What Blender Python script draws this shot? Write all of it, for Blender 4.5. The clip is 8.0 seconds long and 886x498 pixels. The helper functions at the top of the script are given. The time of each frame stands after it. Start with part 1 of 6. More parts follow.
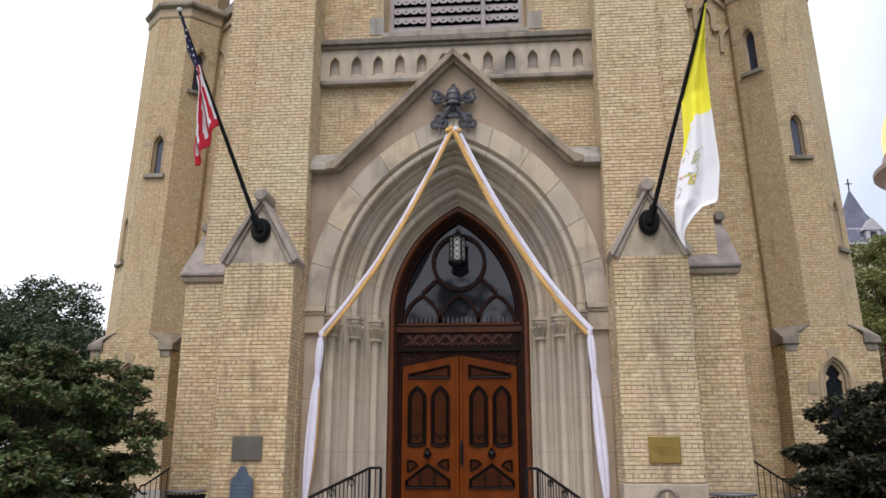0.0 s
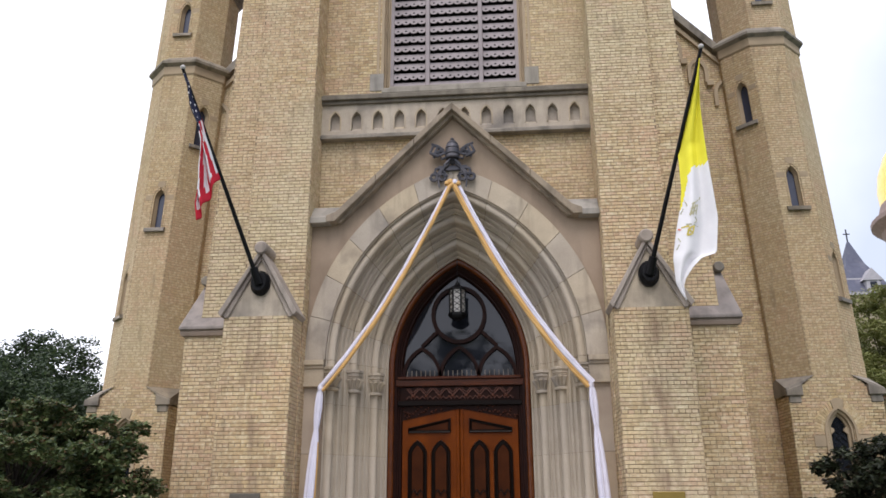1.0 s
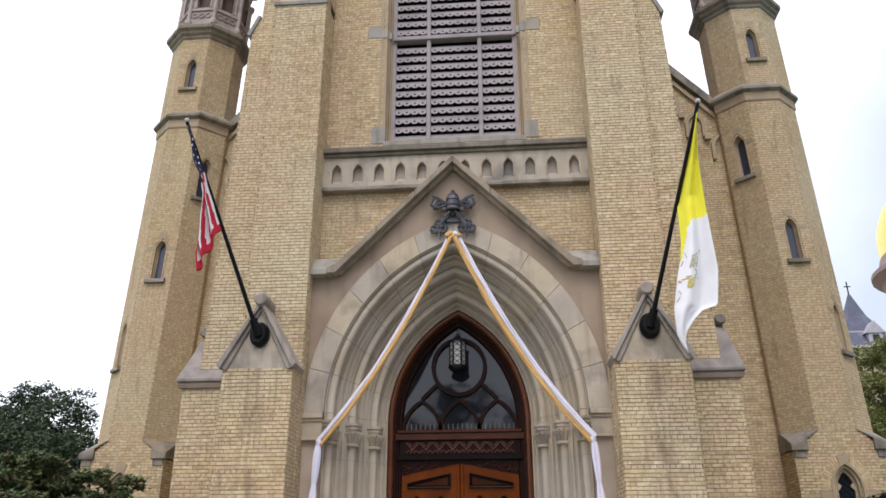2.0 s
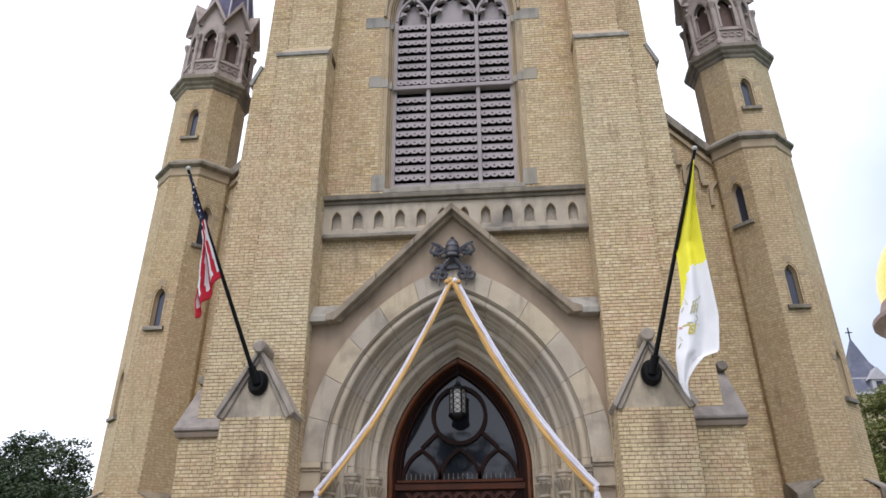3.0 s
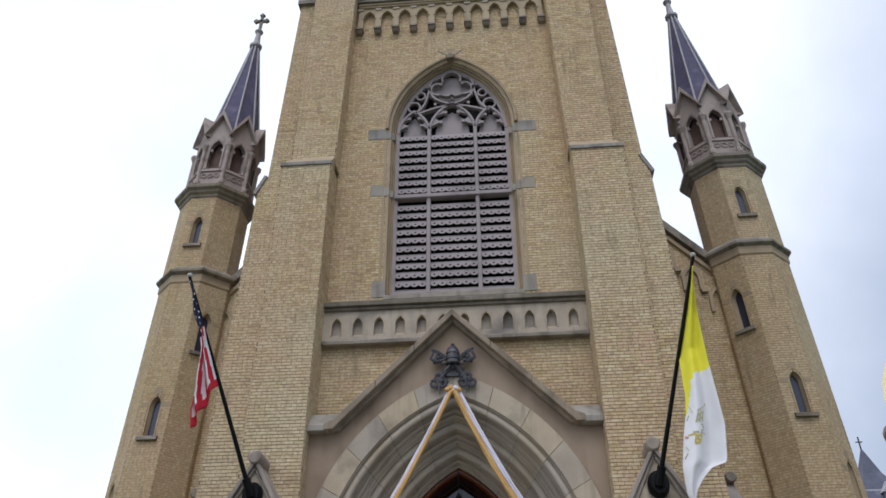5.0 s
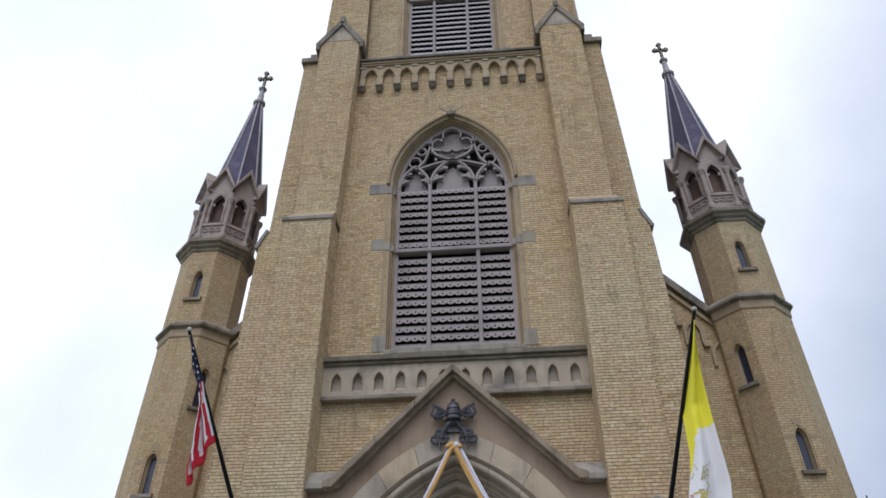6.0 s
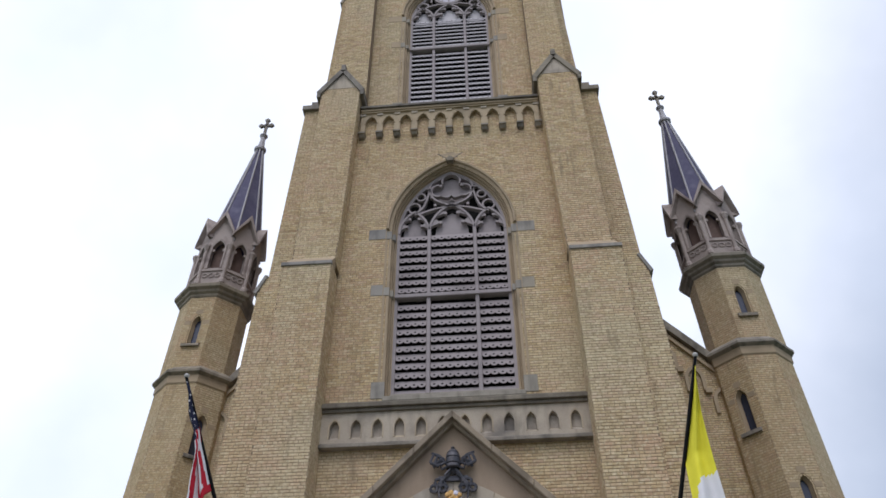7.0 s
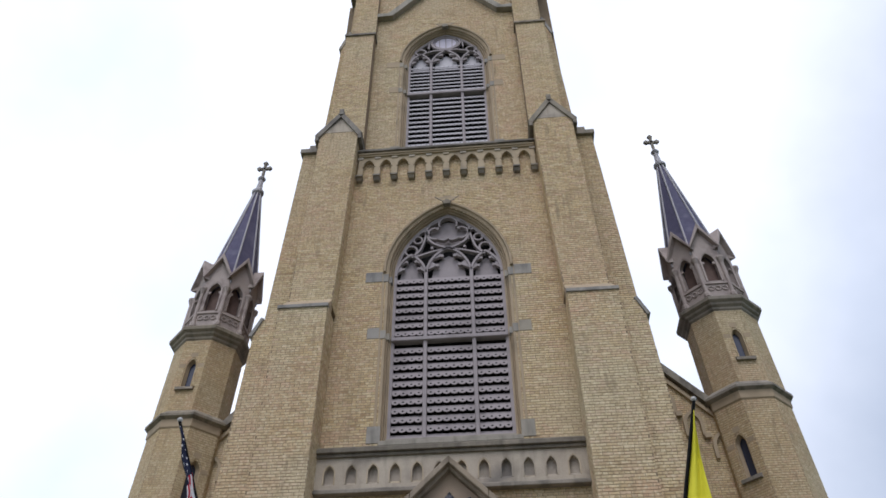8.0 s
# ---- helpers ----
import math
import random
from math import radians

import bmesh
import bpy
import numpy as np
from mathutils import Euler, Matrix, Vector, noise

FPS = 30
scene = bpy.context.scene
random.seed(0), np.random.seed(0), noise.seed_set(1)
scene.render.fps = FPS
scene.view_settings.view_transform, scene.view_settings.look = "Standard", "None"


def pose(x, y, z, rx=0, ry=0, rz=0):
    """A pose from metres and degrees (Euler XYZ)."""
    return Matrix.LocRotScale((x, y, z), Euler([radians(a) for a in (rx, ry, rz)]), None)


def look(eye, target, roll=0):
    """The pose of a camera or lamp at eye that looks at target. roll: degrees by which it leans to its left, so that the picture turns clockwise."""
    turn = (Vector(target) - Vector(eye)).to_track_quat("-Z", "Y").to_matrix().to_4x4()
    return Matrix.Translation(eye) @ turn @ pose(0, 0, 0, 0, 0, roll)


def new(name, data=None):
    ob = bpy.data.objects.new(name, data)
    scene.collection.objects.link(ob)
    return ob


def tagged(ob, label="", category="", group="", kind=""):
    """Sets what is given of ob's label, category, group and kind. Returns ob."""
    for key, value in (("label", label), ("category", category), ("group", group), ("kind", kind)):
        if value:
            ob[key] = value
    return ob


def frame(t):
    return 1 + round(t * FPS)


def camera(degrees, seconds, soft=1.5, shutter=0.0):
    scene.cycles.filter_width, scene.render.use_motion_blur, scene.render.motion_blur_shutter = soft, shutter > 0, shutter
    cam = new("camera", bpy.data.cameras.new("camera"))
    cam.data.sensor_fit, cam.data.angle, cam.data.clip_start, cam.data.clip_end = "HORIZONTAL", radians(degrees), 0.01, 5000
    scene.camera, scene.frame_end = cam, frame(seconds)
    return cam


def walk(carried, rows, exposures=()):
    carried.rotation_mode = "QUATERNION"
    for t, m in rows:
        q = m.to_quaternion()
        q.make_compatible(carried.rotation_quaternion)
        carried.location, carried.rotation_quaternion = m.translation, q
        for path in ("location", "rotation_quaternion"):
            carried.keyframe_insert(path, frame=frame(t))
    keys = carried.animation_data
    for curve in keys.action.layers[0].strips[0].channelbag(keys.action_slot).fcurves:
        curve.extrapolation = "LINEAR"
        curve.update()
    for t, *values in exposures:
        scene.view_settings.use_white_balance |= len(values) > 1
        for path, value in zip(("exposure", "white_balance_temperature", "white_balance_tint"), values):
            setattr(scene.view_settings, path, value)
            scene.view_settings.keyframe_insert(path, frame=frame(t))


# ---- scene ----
cam = camera(59.233, 8.0, soft=1.6)
EYE = (1.068, -15.55, 1.7)
# seconds, yaw, pitch, roll of the tilting camera
TURN = [
    (0, 4.899, 14.421, 0.066),
    (0.5, 4.915, 16.258, -0.117),
    (1, 4.873, 18.261, -0.223),
    (1.5, 4.888, 20.252, -0.119),
    (3, 4.847, 25.483, -0.256),
    (3.5, 4.869, 27.368, -0.297),
    (4, 4.845, 29.306, -0.323),
    (4.5, 4.836, 31.248, -0.324),
    (6, 4.852, 37.266, -0.303),
    (6.5, 4.889, 38.964, -0.287),
    (7, 4.760, 40.601, -0.379),
    (7.5, 4.583, 42.168, -0.479),
    (8, 4.406, 43.742, -0.516)]


def aim(yaw, pitch, roll):
    y, p = radians(yaw), radians(pitch)
    ahead = Vector((-math.sin(y) * math.cos(p), math.cos(y) * math.cos(p), math.sin(p)))
    return look(EYE, Vector(EYE) + ahead * 10, roll)


walk(cam, [(t, aim(y, p, r)) for t, y, p, r in TURN], [(0.0, 0.54, 6420, 16), (3.0, 0.55, 6200, 14), (3.5, 0.45, 6130, 13), (4.0, 0.28, 6080, 12), (4.5, 0.1, 6030, 12), (6.0, -0.06, 6040, 14), (7.0, -0.05, 6040, 14), (8.0, 0.0, 6040, 14)])

# ---- world, sun, exposure ----
world = bpy.data.worlds.new("sky")
scene.world = world
world.use_nodes = True
wn, wl = world.node_tree.nodes, world.node_tree.links
bg = wn["Background"]
sky = wn.new("ShaderNodeTexSky")
sky.sky_type, sky.sun_disc = "NISHITA", False
sky.sun_elevation, sky.sun_rotation = radians(57), radians(176)
cloud = wn.new("ShaderNodeTexNoise")
cloud.inputs["Scale"].default_value, cloud.inputs["Detail"].default_value = 2.2, 5
cramp = wn.new("ShaderNodeValToRGB")
cramp.color_ramp.elements[0].position, cramp.color_ramp.elements[0].color = 0.3, (7.6, 8.3, 9.4, 1)
cramp.color_ramp.elements[1].position, cramp.color_ramp.elements[1].color = 0.6, (10.5, 10.7, 11.0, 1)
wmix = wn.new("ShaderNodeMixRGB")
wmix.inputs[0].default_value = 0.88
wl.new(cloud.outputs["Fac"], cramp.inputs[0])
wl.new(sky.outputs[0], wmix.inputs[1])
wl.new(cramp.outputs[0], wmix.inputs[2])
wco, wsep, wmap, wtint = wn.new("ShaderNodeTexCoord"), wn.new("ShaderNodeSeparateXYZ"), wn.new("ShaderNodeMapRange"), wn.new("ShaderNodeMixRGB")
wl.new(wco.outputs["Generated"], wsep.inputs[0])
wsub = wn.new("ShaderNodeMath")
wsub.operation = "MULTIPLY_ADD"
wl.new(wsep.outputs["Z"], wsub.inputs[0])
wsub.inputs[1].default_value = -0.5
wl.new(wsep.outputs["X"], wsub.inputs[2])
veil, vadd, vsum = wn.new("ShaderNodeTexNoise"), wn.new("ShaderNodeMath"), wn.new("ShaderNodeMath")
veil.inputs["Scale"].default_value, veil.inputs["Detail"].default_value = 5.0, 4
vadd.operation, vsum.operation = "MULTIPLY_ADD", "ADD"
vadd.inputs[1].default_value, vadd.inputs[2].default_value = 0.22, -0.11
wl.new(wco.outputs["Generated"], veil.inputs["Vector"])
wl.new(veil.outputs["Fac"], vadd.inputs[0])
wl.new(vadd.outputs[0], vsum.inputs[0])
wl.new(wsub.outputs[0], vsum.inputs[1])
wl.new(vsum.outputs[0], wmap.inputs["Value"])
wmap.inputs["From Min"].default_value, wmap.inputs["From Max"].default_value, wmap.inputs["To Max"].default_value = -0.06, 0.26, 0.95
wtint.inputs[2].default_value = (4.0, 4.6, 5.5, 1)
wl.new(wmap.outputs[0], wtint.inputs[0])
wl.new(wmix.outputs[0], wtint.inputs[1])
wl.new(wtint.outputs[0], bg.inputs["Color"])
bg.inputs["Strength"].default_value = 0.12
sun = new("sun", bpy.data.lights.new("sun", "SUN"))
sun.data.energy, sun.data.angle, sun.data.color = 1.1, radians(25), (1.0, 0.96, 0.9)
sun.matrix_world = look((2, -26, 40), (0, 0, 0))


# ---- materials ----
def mat(name, base, second=None, scale=3.0, rough=0.8, metal=0.0, bump=0.15, fine=40.0, spread=0.5, wear=None, wear_scale=0.6, coat=0.0, spec=0.3, vary=0.0, streak=0.75):
    """Two tones mixed by a coarse and a fine noise, stains of a third tone, and fine relief."""
    m = bpy.data.materials.new(name)
    m.use_nodes = True
    n, l = m.node_tree.nodes, m.node_tree.links
    b = n["Principled BSDF"]
    b.inputs["Roughness"].default_value, b.inputs["Metallic"].default_value = rough, metal
    b.inputs["Coat Weight"].default_value = coat
    b.inputs["Specular IOR Level"].default_value = 0.5 if metal else spec
    co = n.new("ShaderNodeTexCoord")
    n1, n2 = n.new("ShaderNodeTexNoise"), n.new("ShaderNodeTexNoise")
    n1.inputs["Scale"].default_value, n1.inputs["Detail"].default_value = scale, 6
    n2.inputs["Scale"].default_value, n2.inputs["Detail"].default_value = fine, 4
    for q in (n1, n2):
        l.new(co.outputs["Object"], q.inputs["Vector"])
    add = n.new("ShaderNodeMath")
    add.operation = "MULTIPLY_ADD"
    l.new(n2.outputs["Fac"], add.inputs[0])
    add.inputs[1].default_value = 0.5
    l.new(n1.outputs["Fac"], add.inputs[2])
    rm = n.new("ShaderNodeMapRange")
    rm.inputs["From Min"].default_value, rm.inputs["From Max"].default_value = 0.75 - spread / 2, 0.75 + spread / 2
    l.new(add.outputs[0], rm.inputs["Value"])
    mx = n.new("ShaderNodeMixRGB")
    mx.inputs[1].default_value = (*base, 1)
    mx.inputs[2].default_value = (*(second or [v * 0.75 for v in base]), 1)
    l.new(rm.outputs[0], mx.inputs[0])
    out = mx.outputs[0]
    if wear:
        n3 = n.new("ShaderNodeTexNoise")
        n3.inputs["Scale"].default_value, n3.inputs["Detail"].default_value = wear_scale, 8
        l.new(co.outputs["Object"], n3.inputs["Vector"])
        r3 = n.new("ShaderNodeMapRange")
        r3.inputs["From Min"].default_value, r3.inputs["From Max"].default_value = 0.52, 0.72
        l.new(n3.outputs["Fac"], r3.inputs["Value"])
        m3 = n.new("ShaderNodeMixRGB")
        m3.inputs[2].default_value = (*wear, 1)
        l.new(r3.outputs[0], m3.inputs[0])
        l.new(out, m3.inputs[1])
        out = m3.outputs[0]
    if vary:
        mp, n4, r4, m4 = n.new("ShaderNodeMapping"), n.new("ShaderNodeTexNoise"), n.new("ShaderNodeMapRange"), n.new("ShaderNodeMixRGB")
        mp.inputs["Scale"].default_value = (4.0, 4.0, 0.7)
        l.new(co.outputs["Object"], mp.inputs["Vector"])
        l.new(mp.outputs[0], n4.inputs["Vector"])
        n4.inputs["Scale"].default_value, n4.inputs["Detail"].default_value = 1.2, 7
        r4.inputs["From Min"].default_value, r4.inputs["From Max"].default_value, r4.inputs["To Max"].default_value = 0.5, 0.75, streak
        l.new(n4.outputs["Fac"], r4.inputs["Value"])
        m4.inputs[2].default_value = (*[v * 0.42 for v in base], 1)
        l.new(r4.outputs[0], m4.inputs[0])
        l.new(out, m4.inputs[1])
        oi, ramp4, m5 = n.new("ShaderNodeObjectInfo"), n.new("ShaderNodeValToRGB"), n.new("ShaderNodeMixRGB")
        e4 = ramp4.color_ramp.elements
        e4.new(0.5)
        for el, p4, c4 in zip(e4, (0.0, 0.5, 1.0), ((1 - vary, 1 - vary * 0.95, 1 - vary * 0.8), (1, 0.985, 0.95), (1.0, 0.95, 0.83))):
            el.position, el.color = p4, (*c4, 1)
        l.new(oi.outputs["Random"], ramp4.inputs[0])
        m5.blend_type = "MULTIPLY"
        m5.inputs[0].default_value = 1.0
        l.new(m4.outputs[0], m5.inputs[1])
        l.new(ramp4.outputs[0], m5.inputs[2])
        out = m5.outputs[0]
    l.new(out, b.inputs["Base Color"])
    if bump:
        bp = n.new("ShaderNodeBump")
        bp.inputs["Strength"].default_value, bp.inputs["Distance"].default_value = bump, 0.01
        l.new(n2.outputs["Fac"], bp.inputs["Height"])
        l.new(bp.outputs[0], b.inputs["Normal"])
    return m


def brick_material(name="buff_brick", drip=False, calm=0.0):
    """Buff bricks: every brick has its own tone out of a ramp, with broad stains over the wall."""
    m = mat(name, (0.5, 0.4, 0.22), bump=0.25, fine=60, rough=0.9)
    n, l = m.node_tree.nodes, m.node_tree.links
    geo, obi = n.new("ShaderNodeNewGeometry"), n.new("ShaderNodeObjectInfo")
    a = n.new("ShaderNodeMath")
    a.operation = "ADD"
    l.new(geo.outputs["Random Per Island"], a.inputs[0])
    l.new(obi.outputs["Random"], a.inputs[1])
    fr = n.new("ShaderNodeMath")
    fr.operation = "FRACT"
    l.new(a.outputs[0], fr.inputs[0])
    ramp = n.new("ShaderNodeValToRGB")
    cols = [(0.0, BRICK_TONES[0]), (0.16, BRICK_TONES[1]), (0.34, BRICK_TONES[2]), (0.55, BRICK_TONES[3]), (0.75, BRICK_TONES[4]), (0.9, BRICK_TONES[5]), (1.0, BRICK_TONES[6])]
    e = ramp.color_ramp.elements
    while len(e) < len(cols):
        e.new(0.5)
    for el, (p, c) in zip(e, cols):
        el.position, el.color = p, (c[0] * 1.01, c[1], c[2], 1)
    l.new(fr.outputs[0], ramp.inputs[0])
    even = n.new("ShaderNodeMixRGB")
    even.inputs[0].default_value = calm
    even.inputs[2].default_value = (0.52, 0.385, 0.225, 1)
    l.new(ramp.outputs[0], even.inputs[1])
    last = even.outputs[0]
    stains = [(0.35, 0.45, 0.7, (0.58, 0.41, 0.275), 0.6), (0.22, 0.48, 0.68, (0.62, 0.57, 0.41), 0.55), (1.1, 0.56, 0.75, (0.30, 0.24, 0.145), 0.4), (9.0, 0.4, 0.75, (0.36, 0.29, 0.16), 0.45), (1.6, 0.54, 0.72, (0.59, 0.375, 0.25), 0.55), (28.0, 0.45, 0.7, (0.28, 0.215, 0.12), 0.55), (14.0, 0.5, 0.72, (0.78, 0.69, 0.48), 0.6), (-1.5, 0.6, 0.74, (0.25, 0.195, 0.125), 0.6)]
    for sc, lo, hi, col, amount in stains:
        q = n.new("ShaderNodeTexNoise")
        q.inputs["Scale"].default_value, q.inputs["Detail"].default_value = sc, 6
        if sc < 0:
            mp = n.new("ShaderNodeMapping")
            mp.inputs["Scale"].default_value = (3.2, 3.2, 0.55)
            l.new(geo.outputs["Position"], mp.inputs["Vector"])
            l.new(mp.outputs[0], q.inputs["Vector"])
            q.inputs["Scale"].default_value = -sc
        else:
            l.new(geo.outputs["Position"], q.inputs["Vector"])
        r = n.new("ShaderNodeMapRange")
        r.inputs["From Min"].default_value, r.inputs["From Max"].default_value, r.inputs["To Max"].default_value = lo, hi, amount
        l.new(q.outputs["Fac"], r.inputs["Value"])
        x = n.new("ShaderNodeMixRGB")
        x.inputs[2].default_value = (*col, 1)
        l.new(r.outputs[0], x.inputs[0])
        l.new(last, x.inputs[1])
        last = x.outputs[0]
    if drip:
        # rust and soot that ran down the middle of the piers
        sep, ab, off, dist, fall, nz, mp, mul, x = [n.new(k) for k in ("ShaderNodeSeparateXYZ", "ShaderNodeMath", "ShaderNodeMath", "ShaderNodeMath", "ShaderNodeMapRange", "ShaderNodeTexNoise", "ShaderNodeMapping", "ShaderNodeMath", "ShaderNodeMixRGB")]
        l.new(geo.outputs["Position"], sep.inputs[0])
        ab.operation, off.operation, dist.operation, mul.operation = "ABSOLUTE", "SUBTRACT", "ABSOLUTE", "MULTIPLY"
        l.new(sep.outputs["X"], ab.inputs[0])
        l.new(ab.outputs[0], off.inputs[0])
        off.inputs[1].default_value = 3.72
        l.new(off.outputs[0], dist.inputs[0])
        l.new(dist.outputs[0], fall.inputs["Value"])
        fall.inputs["From Min"].default_value, fall.inputs["From Max"].default_value = 0.34, 0.02
        mp.inputs["Scale"].default_value = (5.0, 5.0, 1.0)
        l.new(geo.outputs["Position"], mp.inputs["Vector"])
        l.new(mp.outputs[0], nz.inputs["Vector"])
        nz.inputs["Scale"].default_value, nz.inputs["Detail"].default_value = 1.3, 7
        rn = n.new("ShaderNodeMapRange")
        rn.inputs["From Min"].default_value, rn.inputs["From Max"].default_value, rn.inputs["To Max"].default_value = 0.4, 0.6, 0.85
        l.new(nz.outputs["Fac"], rn.inputs["Value"])
        l.new(rn.outputs[0], mul.inputs[0])
        l.new(fall.outputs[0], mul.inputs[1])
        x.inputs[2].default_value = (0.28, 0.195, 0.13, 1)
        l.new(mul.outputs[0], x.inputs[0])
        l.new(last, x.inputs[1])
        last = x.outputs[0]
    l.new(last, n["Principled BSDF"].inputs["Base Color"])
    return m


BRICK_TONES = [(0.69, 0.565, 0.36), (0.59, 0.44, 0.235), (0.46, 0.325, 0.175), (0.665, 0.515, 0.295), (0.54, 0.385, 0.225), (0.61, 0.43, 0.29), (0.38, 0.25, 0.14)]
BRICK = brick_material()
PIERBRICK = brick_material("streaked_brick", drip=True)
TURRETBRICK = brick_material("even_buff_brick", calm=0.6)
TURRETMORTAR = mat("buff_mortar", (0.40, 0.30, 0.185), (0.32, 0.24, 0.15), scale=2, fine=90, bump=0.3, rough=0.95)
MORTAR = mat("mortar", (0.285, 0.215, 0.14), (0.21, 0.157, 0.103), scale=2, fine=90, bump=0.3, rough=0.95)
LIME = mat("limestone", (0.53, 0.46, 0.37), (0.39, 0.33, 0.265), scale=1.6, fine=45, wear=(0.22, 0.195, 0.17), wear_scale=1.3, rough=0.85, vary=0.16)
PALE = mat("pale_jamb_stone", (0.52, 0.455, 0.375), (0.42, 0.365, 0.30), scale=1.2, fine=50, wear=(0.38, 0.325, 0.26), wear_scale=0.9, rough=0.85, vary=0.07, streak=0.22)
BROWN = mat("brown_sandstone", (0.375, 0.30, 0.245), (0.30, 0.235, 0.19), scale=1.2, fine=55, wear=(0.25, 0.195, 0.155), wear_scale=0.8, rough=0.9, vary=0.08, streak=0.35)
GREY = mat("weathered_stone", (0.31, 0.28, 0.24), (0.22, 0.195, 0.17), scale=2.5, fine=35, wear=(0.12, 0.11, 0.098), wear_scale=2.2, rough=0.9, vary=0.15)
DRESS = mat("grey_dressed_stone", (0.36, 0.335, 0.30), (0.28, 0.26, 0.235), scale=2.0, fine=40, wear=(0.18, 0.17, 0.16), wear_scale=1.6, rough=0.85, vary=0.15)
LIMEHOOD = mat("buff_moulded_stone", (0.43, 0.335, 0.225), (0.35, 0.27, 0.18), scale=1.6, fine=45, wear=(0.27, 0.22, 0.15), wear_scale=1.4, rough=0.88)
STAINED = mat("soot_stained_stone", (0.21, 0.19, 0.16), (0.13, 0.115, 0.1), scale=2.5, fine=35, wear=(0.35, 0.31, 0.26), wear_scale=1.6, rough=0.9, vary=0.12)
LOUVRE = mat("painted_louvre", (0.34, 0.295, 0.295), (0.28, 0.245, 0.245), scale=1.5, fine=30, wear=(0.23, 0.2, 0.2), wear_scale=1.5, rough=0.7)
SLATE = mat("purple_slate", (0.125, 0.115, 0.19), (0.085, 0.08, 0.14), scale=3, fine=20, wear=(0.17, 0.16, 0.23), wear_scale=2, rough=0.75)
LEAD = mat("ridge_lead", (0.46, 0.44, 0.46), (0.34, 0.33, 0.35), scale=4, fine=30, rough=0.6)
OAK = mat("varnished_oak", (0.165, 0.037, 0.003), (0.10, 0.022, 0.002), scale=2.0, fine=26, rough=0.32, bump=0.06, wear=(0.085, 0.018, 0.002), wear_scale=1.4, spec=0.12)
# same oak as the leaf, darkened because the recess shade is coloured in
PANEL = mat("shaded_oak_panel", (0.06, 0.015, 0.003), (0.03, 0.008, 0.002), scale=3, fine=30, rough=0.35, bump=0.05, spec=0.1)
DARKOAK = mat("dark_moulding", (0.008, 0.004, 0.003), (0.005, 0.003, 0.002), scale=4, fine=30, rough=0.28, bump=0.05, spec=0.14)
REDOAK = mat("red_brown_oak", (0.085, 0.022, 0.006), (0.042, 0.011, 0.004), scale=3, fine=24, rough=0.3, bump=0.06, spec=0.25)
IRON = mat("black_iron", (0.005, 0.005, 0.006), (0.009, 0.009, 0.01), scale=8, fine=60, rough=0.42, bump=0.05, spec=0.16)
EMBLEM = mat("dark_cast_metal", (0.075, 0.075, 0.09), (0.045, 0.045, 0.055), scale=6, fine=40, rough=0.55, metal=0.35, wear=(0.14, 0.13, 0.14), wear_scale=5)
BRONZE = mat("gilt_bronze", (0.30, 0.215, 0.055), (0.24, 0.165, 0.04), scale=5, fine=60, rough=0.5, metal=0.55, bump=0.05)
PEWTER = mat("dull_bronze", (0.15, 0.135, 0.11), (0.115, 0.1, 0.082), scale=5, fine=60, rough=0.5, metal=0.5, bump=0.05)
BLUE = mat("blue_enamel", (0.075, 0.10, 0.14), (0.055, 0.075, 0.11), scale=5, fine=60, rough=0.5, bump=0.03)
WHITECLOTH = mat("white_cloth", (0.72, 0.70, 0.80), (0.64, 0.62, 0.72), scale=5, fine=80, rough=0.75, bump=0.05)
GOLDCLOTH = mat("gold_cloth", (0.66, 0.41, 0.16), (0.55, 0.32, 0.10), scale=5, fine=80, rough=0.6, bump=0.05)
RED = mat("red_cloth", (0.55, 0.018, 0.04), (0.45, 0.014, 0.03), scale=5, fine=80, rough=0.8, bump=0.05)
NAVY = mat("navy_cloth", (0.016, 0.02, 0.055), (0.012, 0.015, 0.04), scale=5, fine=80, rough=0.8, bump=0.05)
FLAGWHITE = mat("flag_white_cloth", (0.80, 0.79, 0.80), (0.74, 0.73, 0.75), scale=5, fine=80, rough=0.8, bump=0.03)
FLAGYELLOW = mat("flag_yellow_cloth", (0.86, 0.79, 0.06), (0.78, 0.71, 0.04), scale=5, fine=80, rough=0.8, bump=0.03)
CONCRETE = mat("concrete", (0.36, 0.34, 0.31), (0.28, 0.265, 0.24), scale=1.5, fine=50, wear=(0.2, 0.19, 0.17), wear_scale=0.7, rough=0.9)
LAWN = mat("lawn", (0.055, 0.085, 0.025), (0.035, 0.06, 0.018), scale=1.0, fine=30, rough=0.95, bump=0.5, wear=(0.08, 0.08, 0.035), wear_scale=0.4)
BARK = mat("bark", (0.06, 0.047, 0.037), (0.035, 0.027, 0.022), scale=8, fine=40, rough=0.95, bump=0.6)
# near-black that stands for the shade inside the louvred openings
DARKIN = mat("opening_shade_black", (0.012, 0.011, 0.011), (0.008, 0.008, 0.008), scale=3, rough=0.95, bump=0)
GILD = mat("gilded_dome", (0.85, 0.62, 0.16), (0.75, 0.52, 0.11), scale=2, fine=20, rough=0.3, metal=0.9, bump=0.02)
FARBRICK = mat("pale_brick", (0.45, 0.38, 0.26), (0.37, 0.31, 0.21), scale=1, fine=9, rough=0.9)
FARTRIM = mat("russet_trim", (0.34, 0.25, 0.22), (0.25, 0.18, 0.16), scale=2, fine=20, rough=0.85)


